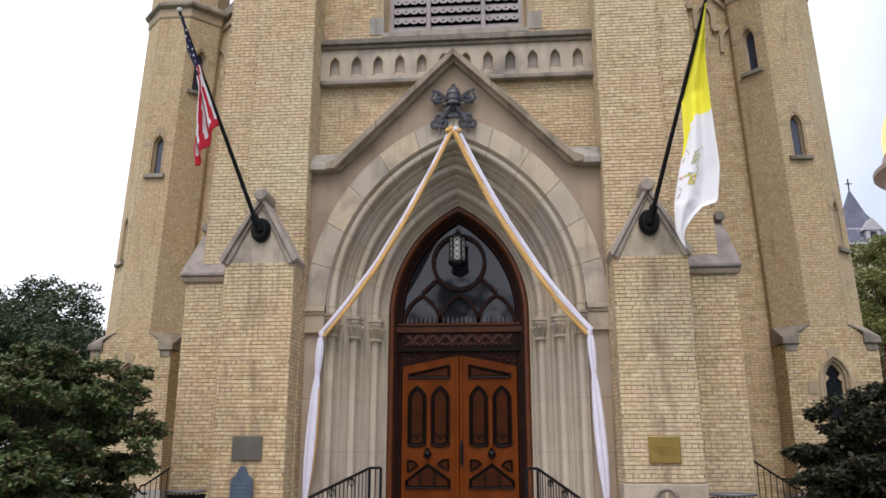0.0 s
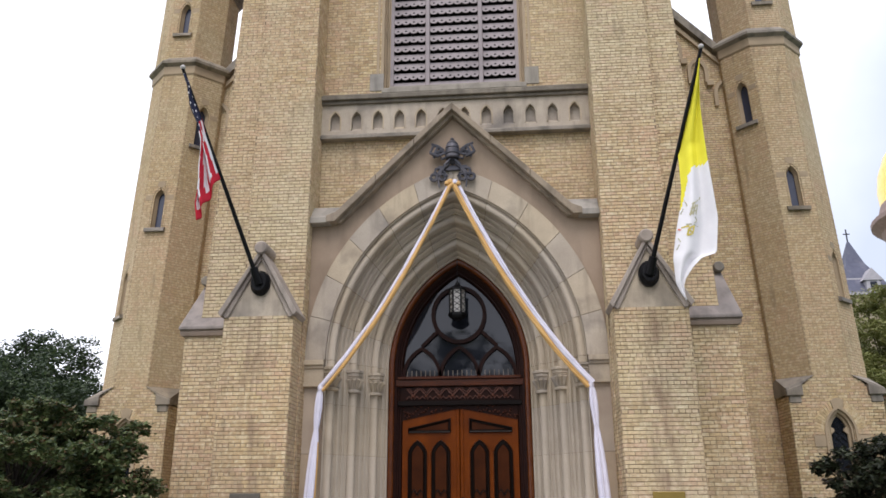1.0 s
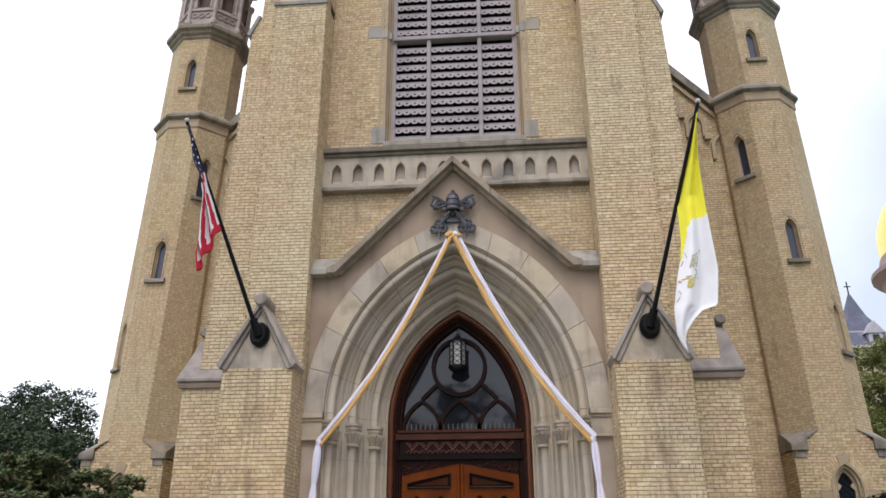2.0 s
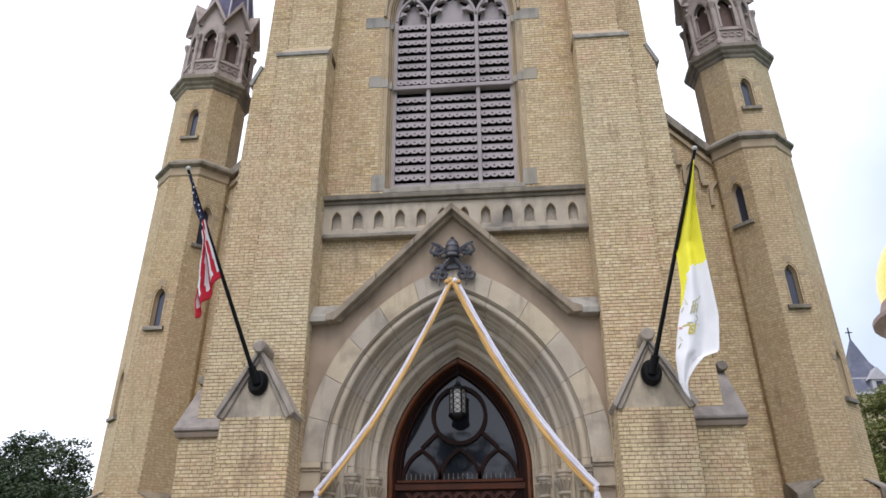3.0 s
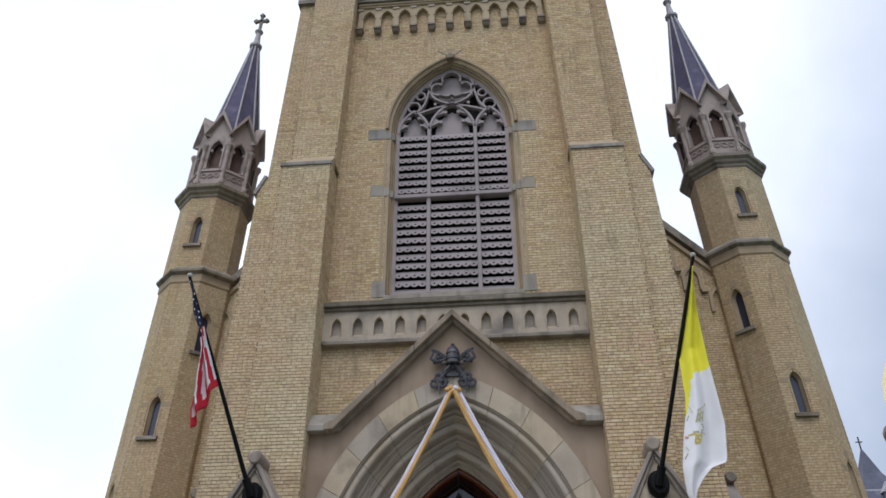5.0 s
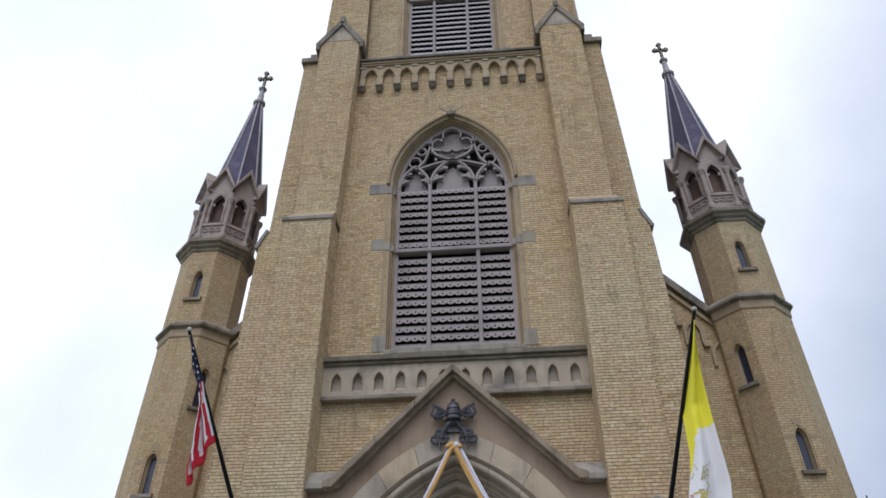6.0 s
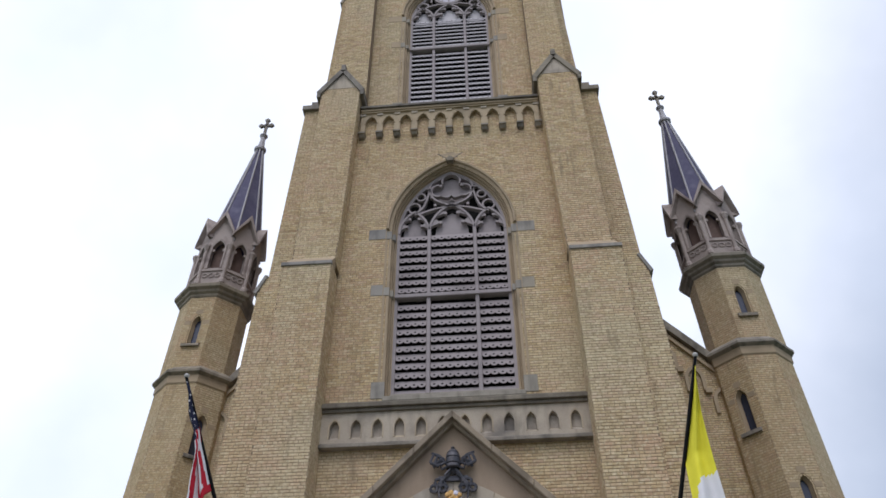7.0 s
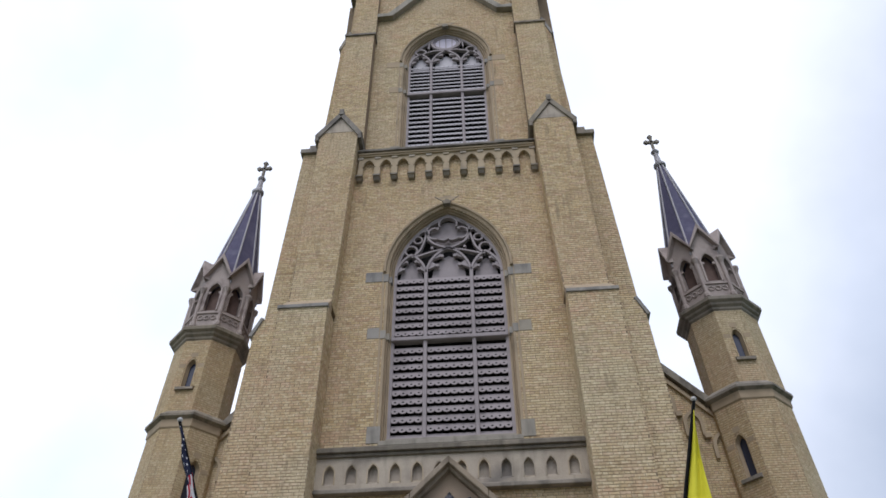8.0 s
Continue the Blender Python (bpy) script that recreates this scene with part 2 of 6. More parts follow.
def glass_material(name, tint, rough=0.06):
    m = bpy.data.materials.new(name)
    m.use_nodes = True
    n, l = m.node_tree.nodes, m.node_tree.links
    b = n["Principled BSDF"]
    b.inputs["Base Color"].default_value = (*tint, 1)
    b.inputs["Roughness"].default_value = rough
    b.inputs["IOR"].default_value = 1.5
    q, bp = n.new("ShaderNodeTexNoise"), n.new("ShaderNodeBump")
    q.inputs["Scale"].default_value = 3.0
    bp.inputs["Strength"].default_value, bp.inputs["Distance"].default_value = 0.15, 0.02
    l.new(q.outputs["Fac"], bp.inputs["Height"])
    l.new(bp.outputs[0], b.inputs["Normal"])
    return m


GLASS = glass_material("dark_pane", (0.012, 0.014, 0.02), 0.04)
BLUEGLASS = glass_material("blue_grey_pane", (0.05, 0.055, 0.085), 0.15)
MILK = mat("frosted_pane", (0.52, 0.5, 0.47), (0.4, 0.385, 0.36), scale=8, fine=30, rough=0.35, bump=0.02)


def leaf_material(name, cols):
    m = bpy.data.materials.new(name)
    m.use_nodes = True
    n, l = m.node_tree.nodes, m.node_tree.links
    b = n["Principled BSDF"]
    b.inputs["Roughness"].default_value = 0.6
    b.inputs["Subsurface Weight"].default_value = 0.0
    geo, ramp = n.new("ShaderNodeNewGeometry"), n.new("ShaderNodeValToRGB")
    e = ramp.color_ramp.elements
    while len(e) < len(cols):
        e.new(0.5)
    for i, (el, c) in enumerate(zip(e, cols)):
        el.position, el.color = i / (len(cols) - 1), (*c, 1)
    l.new(geo.outputs["Random Per Island"], ramp.inputs[0])
    l.new(ramp.outputs[0], b.inputs["Base Color"])
    tr, ad = n.new("ShaderNodeBsdfTranslucent"), n.new("ShaderNodeMixShader")
    l.new(ramp.outputs[0], tr.inputs["Color"])
    ad.inputs[0].default_value = 0.25
    l.new(b.outputs[0], ad.inputs[1])
    l.new(tr.outputs[0], ad.inputs[2])
    l.new(ad.outputs[0], n["Material Output"].inputs["Surface"])
    return m


LEAF_DARK = leaf_material("maple_leaf", [(0.026, 0.045, 0.024), (0.04, 0.065, 0.032), (0.055, 0.085, 0.036), (0.08, 0.115, 0.04)])
LEAF_DOG = leaf_material("dogwood_leaf", [(0.026, 0.046, 0.018), (0.055, 0.088, 0.028), (0.13, 0.165, 0.055), (0.085, 0.12, 0.04), (0.17, 0.09, 0.05)])
# dogwood tones cut to about a quarter, with the crown's inner shade in them
LEAF_RIGHT = leaf_material("shaded_dogwood_leaf", [(0.006, 0.010, 0.004), (0.012, 0.019, 0.007), (0.034, 0.043, 0.015), (0.019, 0.028, 0.010), (0.055, 0.03, 0.018)])
LEAF_LIGHT = leaf_material("light_leaf", [(0.12, 0.14, 0.04), (0.20, 0.22, 0.06), (0.26, 0.28, 0.09), (0.32, 0.29, 0.11)])
LEAF_RUST = leaf_material("rust_leaf", [(0.17, 0.08, 0.04), (0.12, 0.10, 0.04), (0.22, 0.10, 0.05), (0.10, 0.11, 0.04)])


# ---- mesh helpers ----
class Shape:
    """Vertices and faces gathered for one mesh; s mirrors x."""

    def __init__(self, s=1):
        self.v, self.f, self.m, self.s = [], [], [], s

    def add(self, verts, faces, slot=0):
        k = len(self.v)
        self.v += [(p[0] * self.s, p[1], p[2]) for p in verts]
        self.f += [[k + i for i in (q if self.s > 0 else q[::-1])] for q in faces]
        self.m += [slot] * len(faces)
        return self

    def box(self, x0, x1, y0, y1, z0, z1, slot=0):
        v = [(x, y, z) for z in (z0, z1) for y in (y0, y1) for x in (x0, x1)]
        return self.add(v, [(0, 2, 3, 1), (4, 5, 7, 6), (0, 1, 5, 4), (2, 6, 7, 3), (0, 4, 6, 2), (1, 3, 7, 5)], slot)

    def extrude(self, a, b, slot=0):
        """A solid between two rings of points, a in front."""
        n = len(a)
        return self.add(list(a) + list(b), [list(range(n))] + [list(range(2 * n - 1, n - 1, -1))] + [[(i + 1) % n, i, n + i, n + (i + 1) % n] for i in range(n)], slot)

    def prism(self, poly, y0, y1, slot=0):
        """A polygon in x and z, given anticlockwise as seen from the front, from y0 back to y1."""
        return self.extrude([(x, y0, z) for x, z in poly], [(x, y1, z) for x, z in poly], slot)

    def tube(self, pts, r, n=8, slot=0, cap=True):
        """A round rod along points; r a number or one for each point."""
        pts = [Vector(p) for p in pts]
        rs = r if isinstance(r, (list, tuple)) else [r] * len(pts)
        rings, up = [], Vector((0.3, 0.2, 1)).normalized()
        for i, p in enumerate(pts):
            d = (pts[min(i + 1, len(pts) - 1)] - pts[max(i - 1, 0)]).normalized()
            a = d.cross(up)
            a = a.normalized() if a.length > 1e-4 else d.orthogonal().normalized()
            b = a.cross(d)
            rings += [tuple(p + (a * math.cos(2 * math.pi * k / n) + b * math.sin(2 * math.pi * k / n)) * rs[i]) for k in range(n)]
        fs = [(i * n + k, i * n + (k + 1) % n, (i + 1) * n + (k + 1) % n, (i + 1) * n + k) for i in range(len(pts) - 1) for k in range(n)]
        if cap:
            fs += [list(range(n))[::-1], list(range((len(pts) - 1) * n, len(pts) * n))]
        return self.add(rings, fs, slot)

    def lathe(self, centre, prof, n=16, slot=0):
        """A turned shape about the upright through centre; prof rows of radius and height."""
        cx, cy, cz = centre
        v = [(cx + r * math.cos(2 * math.pi * k / n), cy + r * math.sin(2 * math.pi * k / n), cz + z) for r, z in prof for k in range(n)]
        fs = [(i * n + k, i * n + (k + 1) % n, (i + 1) * n + (k + 1) % n, (i + 1) * n + k) for i in range(len(prof) - 1) for k in range(n)]
        fs += [list(range(n))[::-1], list(range((len(prof) - 1) * n, len(prof) * n))]
        return self.add(v, fs, slot)

    def ribbon(self, pts, w, y0, y1, slot=0):
        """A bar of width w along points in x and z, from y0 back to y1."""
        left, right = [], []
        for i, p in enumerate(pts):
            a, b = pts[max(i - 1, 0)], pts[min(i + 1, len(pts) - 1)]
            d = math.hypot(b[0] - a[0], b[1] - a[1]) or 1
            nx, nz = -(b[1] - a[1]) / d * w / 2, (b[0] - a[0]) / d * w / 2
            left.append((p[0] + nx, p[1] + nz))
            right.append((p[0] - nx, p[1] - nz))
        n = len(pts)
        v = [(x, y, z) for y in (y0, y1) for x, z in left + right]
        fs = []
        for i in range(n - 1):
            fs += [(i, n + i, n + i + 1, i + 1), (2 * n + i, 2 * n + i + 1, 3 * n + i + 1, 3 * n + i), (i, i + 1, 2 * n + i + 1, 2 * n + i), (n + i, 3 * n + i, 3 * n + i + 1, n + i + 1)]
        fs += [(0, 2 * n, 3 * n, n), (n - 1, 2 * n - 1, 4 * n - 1, 3 * n - 1)]
        return self.add(v, fs, slot)


def part(name, shape, material, parent=None, label="", smooth=False, bevel=0.0, fix=True):
    me = bpy.data.meshes.new(name)
    me.from_pydata(shape.v, [], shape.f)
    mats = material if isinstance(material, (list, tuple)) else [material]
    for q in mats:
        me.materials.append(q)
    if len(mats) > 1:
        me.polygons.foreach_set("material_index", shape.m)
    if fix or bevel:
        bm = bmesh.new()
        bm.from_mesh(me)
        bmesh.ops.recalc_face_normals(bm, faces=bm.faces)
        if bevel:
            sharp = [e for e in bm.edges if len(e.link_faces) == 2 and e.calc_face_angle(0) > 0.6]
            bmesh.ops.bevel(bm, geom=sharp, offset=bevel, segments=1, affect="EDGES", clamp_overlap=True)
        bm.to_mesh(me)
        bm.free()
    if smooth:
        me.polygons.foreach_set("use_smooth", [True] * len(me.polygons))
        me.set_sharp_from_angle(angle=radians(40))
    me.update()
    ob = new(name, me)
    ob.parent = parent
    if label:
        ob["label"] = label
    return ob


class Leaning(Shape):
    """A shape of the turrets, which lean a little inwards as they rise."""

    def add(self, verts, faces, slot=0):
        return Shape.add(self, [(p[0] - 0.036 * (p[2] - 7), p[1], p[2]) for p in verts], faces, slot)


def thing(name, label, category, at=(0, 0, 0), group="", kind=""):
    ob = new(name)
    ob.empty_display_size = 0.2
    return tagged(ob, label, category, group, kind)


def arch(a, c, zs, z0=None, n=14, x=0.0):
    """Points of a pointed arch of half-span a, its arcs struck from c beyond the middle, from the left foot over the top."""
    r = a + c
    end = math.acos(c / r)
    right = [(x - c + r * math.cos(end * i / n), zs + r * math.sin(end * i / n)) for i in range(n + 1)]
    left = [(2 * x - p, q) for p, q in right]
    foot = [] if z0 is None else [z0]
    return [(x - a, z) for z in foot] + left[:-1] + [(x, right[-1][1])] + right[:-1][::-1] + [(x + a, z) for z in foot]


def loft(shape, profile, c, zs, z0, n=14, x=0.0, closed=True, put=None, slot=0):
    """A moulding of profile points (half-span, y) carried up the jambs and round a pointed arch."""
    rows = [[(px, y, pz) for px, pz in arch(a, c, zs, z0, n, x)] for a, y in profile]
    k, m = len(rows), len(rows[0])
    v = [p for row in rows for p in row]
    if put:
        v = [put(*p) for p in v]
    fs = [(i * m + j, i * m + j + 1, ((i + 1) % k) * m + j + 1, ((i + 1) % k) * m + j) for i in range(k if closed else k - 1) for j in range(m - 1)]
    if closed and z0 is not None:
        fs += [[i * m for i in range(k)], [i * m + m - 1 for i in range(k)][::-1]]
    return shape.add(v, fs, slot)


def panel_polys(u0, u1, z0, z1, holes, tops=None):
    """A wall panel cut at each opening's middle: anticlockwise polygons in u and z. holes: (middle, half-span, c, sill, spring)."""
    cols = {}
    for h in holes:
        cols.setdefault(round(h[0], 4), []).append(h)
    keys = sorted(cols)
    edges = [u0] + [(p + q) / 2 for p, q in zip(keys, keys[1:])] + [u1]
    out = []
    for k, e0, e1 in zip(keys, edges, edges[1:]):
        hs = sorted(cols[k], key=lambda h: h[3])
        left, right = [(k, z0)], [(k, z0)]
        for mid, a, c, sill, spring in hs:
            pts = arch(a, c, spring, None, 8, mid)
            half = len(pts) // 2
            if sill > z0:
                left.append((mid, sill))
                right.append((mid, sill))
            else:
                left.pop(), right.pop()
            left += [(mid - a, sill)] + pts[:half + 1]
            right += [(mid + a, sill)] + pts[half:][::-1]
        left += [(k, z1), (e0, z1), (e0, z0)]
        right += [(k, z1), (e1, z1), (e1, z0)]
        out += [left, right[::-1]]
    return out


class Plane:
    """A standing plane: u along it, d inwards, z up."""

    def __init__(self, ox, oy, ux=1.0, uy=0.0):
        self.ox, self.oy, self.ux, self.uy = ox, oy, ux, uy

    def __call__(self, u, d, z):
        return (self.ox + u * self.ux - d * self.uy, self.oy + u * self.uy + d * self.ux, z)


COURSE, BRICK_L = 0.0718, 0.22


def brick_rows(polys, phase=0):
    """Bricks (u0, u1, z0, z1) that fill the polygons (even-odd), cut at their edges."""
    rng = random.Random(len(polys) * 7 + phase)
    zs = [p[1] for q in polys for p in q]
    k0, k1 = int(math.floor(min(zs) / COURSE)), int(math.ceil(max(zs) / COURSE))
    out = []
    for k in range(k0, k1):
        a, b = k * COURSE + 0.0045, (k + 1) * COURSE - 0.0045
        mid = (a + b) / 2
        xs = []
        for q in polys:
            for p, r in zip(q, q[1:] + q[:1]):
                if (p[1] <= mid) != (r[1] <= mid):
                    xs.append(p[0] + (mid - p[1]) / (r[1] - p[1]) * (r[0] - p[0]))
        xs.sort()
        joined = []
        for q in xs:
            if joined and abs(joined[-1] - q) < 1e-5:
                joined.pop()
            else:
                joined.append(q)
        xs = joined
        for lo, hi in zip(xs[::2], xs[1::2]):
            header = k % 7 == 3
            step = BRICK_L / 2 if header else BRICK_L
            u = math.floor(lo / step) * step - (step / 2 if k % 2 else 0) + rng.uniform(-0.012, 0.012)
            while u < hi:
                w = step
                s, e = max(u, lo) + 0.0045, min(u + w, hi) - 0.0045
                if e - s > 0.025:
                    out.append((s, e, a + rng.uniform(-0.002, 0.0025), b + rng.uniform(-0.003, 0.002)))
                u += w
    return out


def lay(shape, polys, plane, proud=0.007, phase=0):
    """Bricks proud of a wall's face, each with its own edges."""
    rng = random.Random(phase + 5)
    for s, e, a, b in brick_rows(polys, phase):
        p = -proud - rng.uniform(-0.002, 0.0025)
        c = 0.003
        v = [plane(s, 0, a), plane(e, 0, a), plane(e, 0, b), plane(s, 0, b), plane(s + c, p, a + c), plane(e - c, p, a + c), plane(e - c, p, b - c), plane(s + c, p, b - c)]
        shape.add(v, [(4, 5, 6, 7), (0, 1, 5, 4), (1, 2, 6, 5), (2, 3, 7, 6), (3, 0, 4, 7)])
    return shape


def masonry(parent, name, polys, plane, thick, s=1, phase=0, label="", make=Shape, brick=None, joint=None):
    """A brick wall: a mortar-coloured core of that thickness, and its bricks as joined stuff on the face."""
    core = make(s)
    for q in polys:
        core.extrude([plane(u, 0, z) for u, z in q], [plane(u, thick, z) for u, z in q])
    wall = part(name, core, joint or MORTAR, parent, label)
    skin = lay(make(s), polys, plane, phase=phase)
    ob = part("brick_facing", skin, brick or BRICK, wall, fix=False)
    ob["kind"] = "stuff"
    return wall


def rect(u0, u1, z0, z1):
    return [(u0, z0), (u1, z0), (u1, z1), (u0, z1)]


# ---- ground ----
g = Shape()
g.add([(-900, -300, 0), (900, -300, 0), (900, 1500, 0), (-900, 1500, 0)], [(0, 1, 2, 3)])
tagged(part("ground", g, LAWN), "short green lawn round the church", "lawn", kind="structure")
g = Shape().box(-5.2, 5.2, -40, -1.0, -0.2, 0.03)
tagged(part("pavement", g, CONCRETE), "pale concrete forecourt before the church steps", "pavement", kind="structure")
steps = thing("entrance_steps", "pale stone steps and landing before the church door", "steps", kind="structure")
for i, (y, z) in enumerate(((-1.3, 0.45), (-1.65, 0.31), (-2.0, 0.17))):
    part("step", Shape().box(-2.9, 2.9, y, 0.95 if i == 0 else y + 0.4, 0.0, z), CONCRETE, steps, bevel=0.015)

# ---- tower: brick walls and buttresses ----
ROOFSTONE = mat("grey_roof_stone", (0.32, 0.28, 0.255), (0.24, 0.21, 0.195), scale=1.6, fine=45, wear=(0.17, 0.15, 0.14), wear_scale=1.1, rough=0.9, vary=0.1)
PIERSTONE = mat("lilac_grey_stone", (0.42, 0.36, 0.305), (0.33, 0.28, 0.24), scale=1.6, fine=45, wear=(0.21, 0.18, 0.16), wear_scale=1.1, rough=0.9, vary=0.1)
tower = thing("church_tower", "tall buff brick church tower with stone bands and buttresses", "church tower")
FRONT = Plane(0, 0)
WIN_A, WIN_C, WIN_SPRING, WIN_SILL = 1.61, 1.1, 15.85, 10.65
holes = [(0, WIN_A, WIN_C, WIN_SILL, WIN_SPRING)]
masonry(tower, "tower_wall", panel_polys(-2.98, 2.98, 7.6, 21.0, holes), FRONT, 0.6, phase=1)
masonry(tower, "upper_wall", panel_polys(-2.95, 2.95, 21.0, 34.0, [(0, 1.56, 0.75, 21.3, 26.72)]), Plane(0, 0.4), 0.6, phase=2)
for s in (1, -1):
    # front buttress, in two heights, the upper one gabled
    low = rect(2.97, 4.22, 0, 14.2)
    b = masonry(tower, "front_buttress", [low], Plane(0, -0.8), 0.8, s, 3)
    part("brick_facing", lay(Shape(s), [rect(0.0, 0.8, 0, 14.2)], Plane(2.97, 0, 0, -1), phase=4), BRICK, b, fix=False)["kind"] = "stuff"
    part("brick_facing", lay(Shape(s), [rect(0.0, 0.8, 0, 14.2)], Plane(4.22, -0.8, 0, 1), phase=5), BRICK, b, fix=False)["kind"] = "stuff"
    part("weathering", Shape(s).box(2.95, 4.24, -0.85, -0.74, 14.12, 14.23), DRESS, b, "grey dressed-stone weathering", bevel=0.01)
    part("set_off", Shape(s).extrude([(2.96, -0.8, 14.23), (4.2, -0.8, 14.23), (4.12, -0.5, 14.6), (2.96, -0.5, 14.6)], [(2.96, -0.4, 14.23), (4.2, -0.4, 14.23), (4.12, -0.4, 14.6), (2.96, -0.4, 14.6)]), LIMEHOOD, b, "sloping buff set-off")
    up = [(2.95, 14.4), (4.1, 14.4), (3.98, 21.5), (3.36, 22.35), (2.76, 21.5)]
    u = masonry(tower, "upper_buttress", [up], Plane(0, -0.5), 0.9, s, 6)
    part("brick_facing", lay(Shape(s), [rect(0.0, 0.9, 14.4, 21.5)], lambda u, d, z: (2.95 - 0.19 * (z - 14.4) / 7.1 + d, 0.4 - u, z), phase=7), BRICK, u, fix=False)["kind"] = "stuff"
    cap = Shape(s)
    cap.ribbon([(2.68, 21.35), (3.36, 22.45)], 0.16, -0.58, 0.4)
    cap.ribbon([(3.36, 22.45), (4.06, 21.35)], 0.16, -0.58, 0.4)
    cap.box(2.63, 2.74, -0.57, 0.38, 21.15, 21.45).box(4.0, 4.11, -0.57, 0.38, 21.15, 21.45)
    cap.box(3.29, 3.43, -0.6, -0.42, 22.4, 22.68)
    part("gable_coping", cap, GREY, u, "weathered stone gable coping")
    part("gable_stone", Shape(s).prism([(2.84, 21.55), (3.9, 21.55), (3.36, 22.4)], -0.515, 0.3), LIME, u)
    # flank buttress beside it
    fl = masonry(tower, "flank_buttress", [[(4.0, 0), (5.27, 0), (4.77, 13.4), (4.6, 13.85), (4.0, 13.85)]], Plane(0, -0.7), 2.9, s, 8)
    part("weathering", Shape(s).ribbon([(4.83, 13.38), (4.6, 13.92)], 0.08, -0.75, 2.2), DRESS, fl)
    part("brick_facing", lay(Shape(s), [rect(0.0, 2.9, 0, 13.3)], lambda u, d, z: (5.27 - 0.0373 * z - d, -0.7 + u, z), phase=9), BRICK, fl, fix=False)["kind"] = "stuff"
    fu = masonry(tower, "flank_buttress_top", [[(3.5, 13.7), (4.85, 13.7), (4.58, 21.15), (3.5, 21.15)]], Plane(0, 0.0), 2.2, s, 10)
    part("coping", Shape(s).box(3.6, 4.66, -0.12, 2.2, 21.15, 21.33).box(3.6, 4.4, -0.06, 2.1, 21.33, 21.55), GREY, fu)
    # stage above the corbel table
    t3 = masonry(tower, "belfry_buttress", [[(2.68, 21.3), (3.85, 21.3), (3.76, 28.15), (2.68, 28.15)]], Plane(0, 0.0), 1.0, s, 11)
    part("weathering", Shape(s).box(2.62, 3.8, -0.07, 0.5, 28.12, 28.22), GREY, t3)
    masonry(tower, "belfry_buttress_top", [rect(2.66, 3.6, 28.2, 34)], Plane(0, 0.15), 1.0, s, 12)
    t4 = masonry(tower, "belfry_flank", [[(3.4, 21.3), (4.24, 21.3), (4.02, 28.05), (3.74, 29.1), (3.68, 34), (3.4, 34)]], Plane(0, 0.45), 1.6, s, 13)
    part("weathering", Shape(s).ribbon([(4.06, 28.0), (3.74, 29.15)], 0.1, 0.4, 2.0), DRESS, t4)
    # side pier with a gabled stone roof across
    w = masonry(tower, "side_pier", [rect(4.2, 5.34, 0, 4.95)], Plane(0, -0.8), 2.0, s, 14)
    part("brick_facing", lay(Shape(s), [rect(0.0, 2.0, 0, 4.95)], Plane(5.34, -0.8, 0, 1), phase=15), BRICK, w, fix=False)["kind"] = "stuff"
    roof = Shape(s)
    roof.extrude([(4.2, -0.92, 5.03), (4.2, -0.92, 5.09), (4.2, 0.2, 6.24), (4.2, 1.3, 5.09), (4.2, 1.3, 5.03)], [(5.44, -0.92, 5.03), (5.44, -0.92, 5.09), (5.44, 0.2, 6.24), (5.44, 1.3, 5.09), (5.44, 1.3, 5.03)])
    part("stone_roof", roof, ROOFSTONE, w, "weathered grey stone pier roof", bevel=0.012)
    part("finial", Shape(s).tube([(5.37, 0.02, 6.31), (5.37, 0.05, 6.31), (5.37, 0.4, 6.33)], [0.09, 0.115, 0.11], 8), GREY, w, "rounded ridge stone", smooth=True)
    bd = Shape(s).extrude([(4.2, -0.8, 4.9), (4.2, -0.86, 4.92), (4.2, -0.88, 4.98), (4.2, -0.87, 5.035), (4.2, -0.7, 5.035), (4.2, -0.7, 4.9)], [(5.36, -0.8, 4.9), (5.4, -0.86, 4.92), (5.42, -0.88, 4.98), (5.42, -0.87, 5.035), (5.42, -0.7, 5.035), (5.36, -0.7, 4.9)])
    part("eaves_band", bd, BROWN, w, "rounded sandstone band under the roof")
    # shell of the tower behind
    part("side_wall", Shape(s).box(3.4, 4.4, 2.0, 9.0, 0, 34), MORTAR, tower)
part("back_wall", Shape().box(-3.4, 3.4, 8.4, 9.0, 0, 34), MORTAR, tower)
part("tower_cap", Shape().box(-4.3, 4.3, 0.3, 9.0, 34, 34.3), GREY, tower)
gc = Shape()
for s in (1, -1):
    gc.ribbon([(s * 2.75, 29.85), (s * 2.15, 29.85), (0, 32.75)], 0.26, 0.15, 0.5)
part("gable_coping", gc, DRESS, tower)

# piers flanking the portal
TEMPLATE = {}


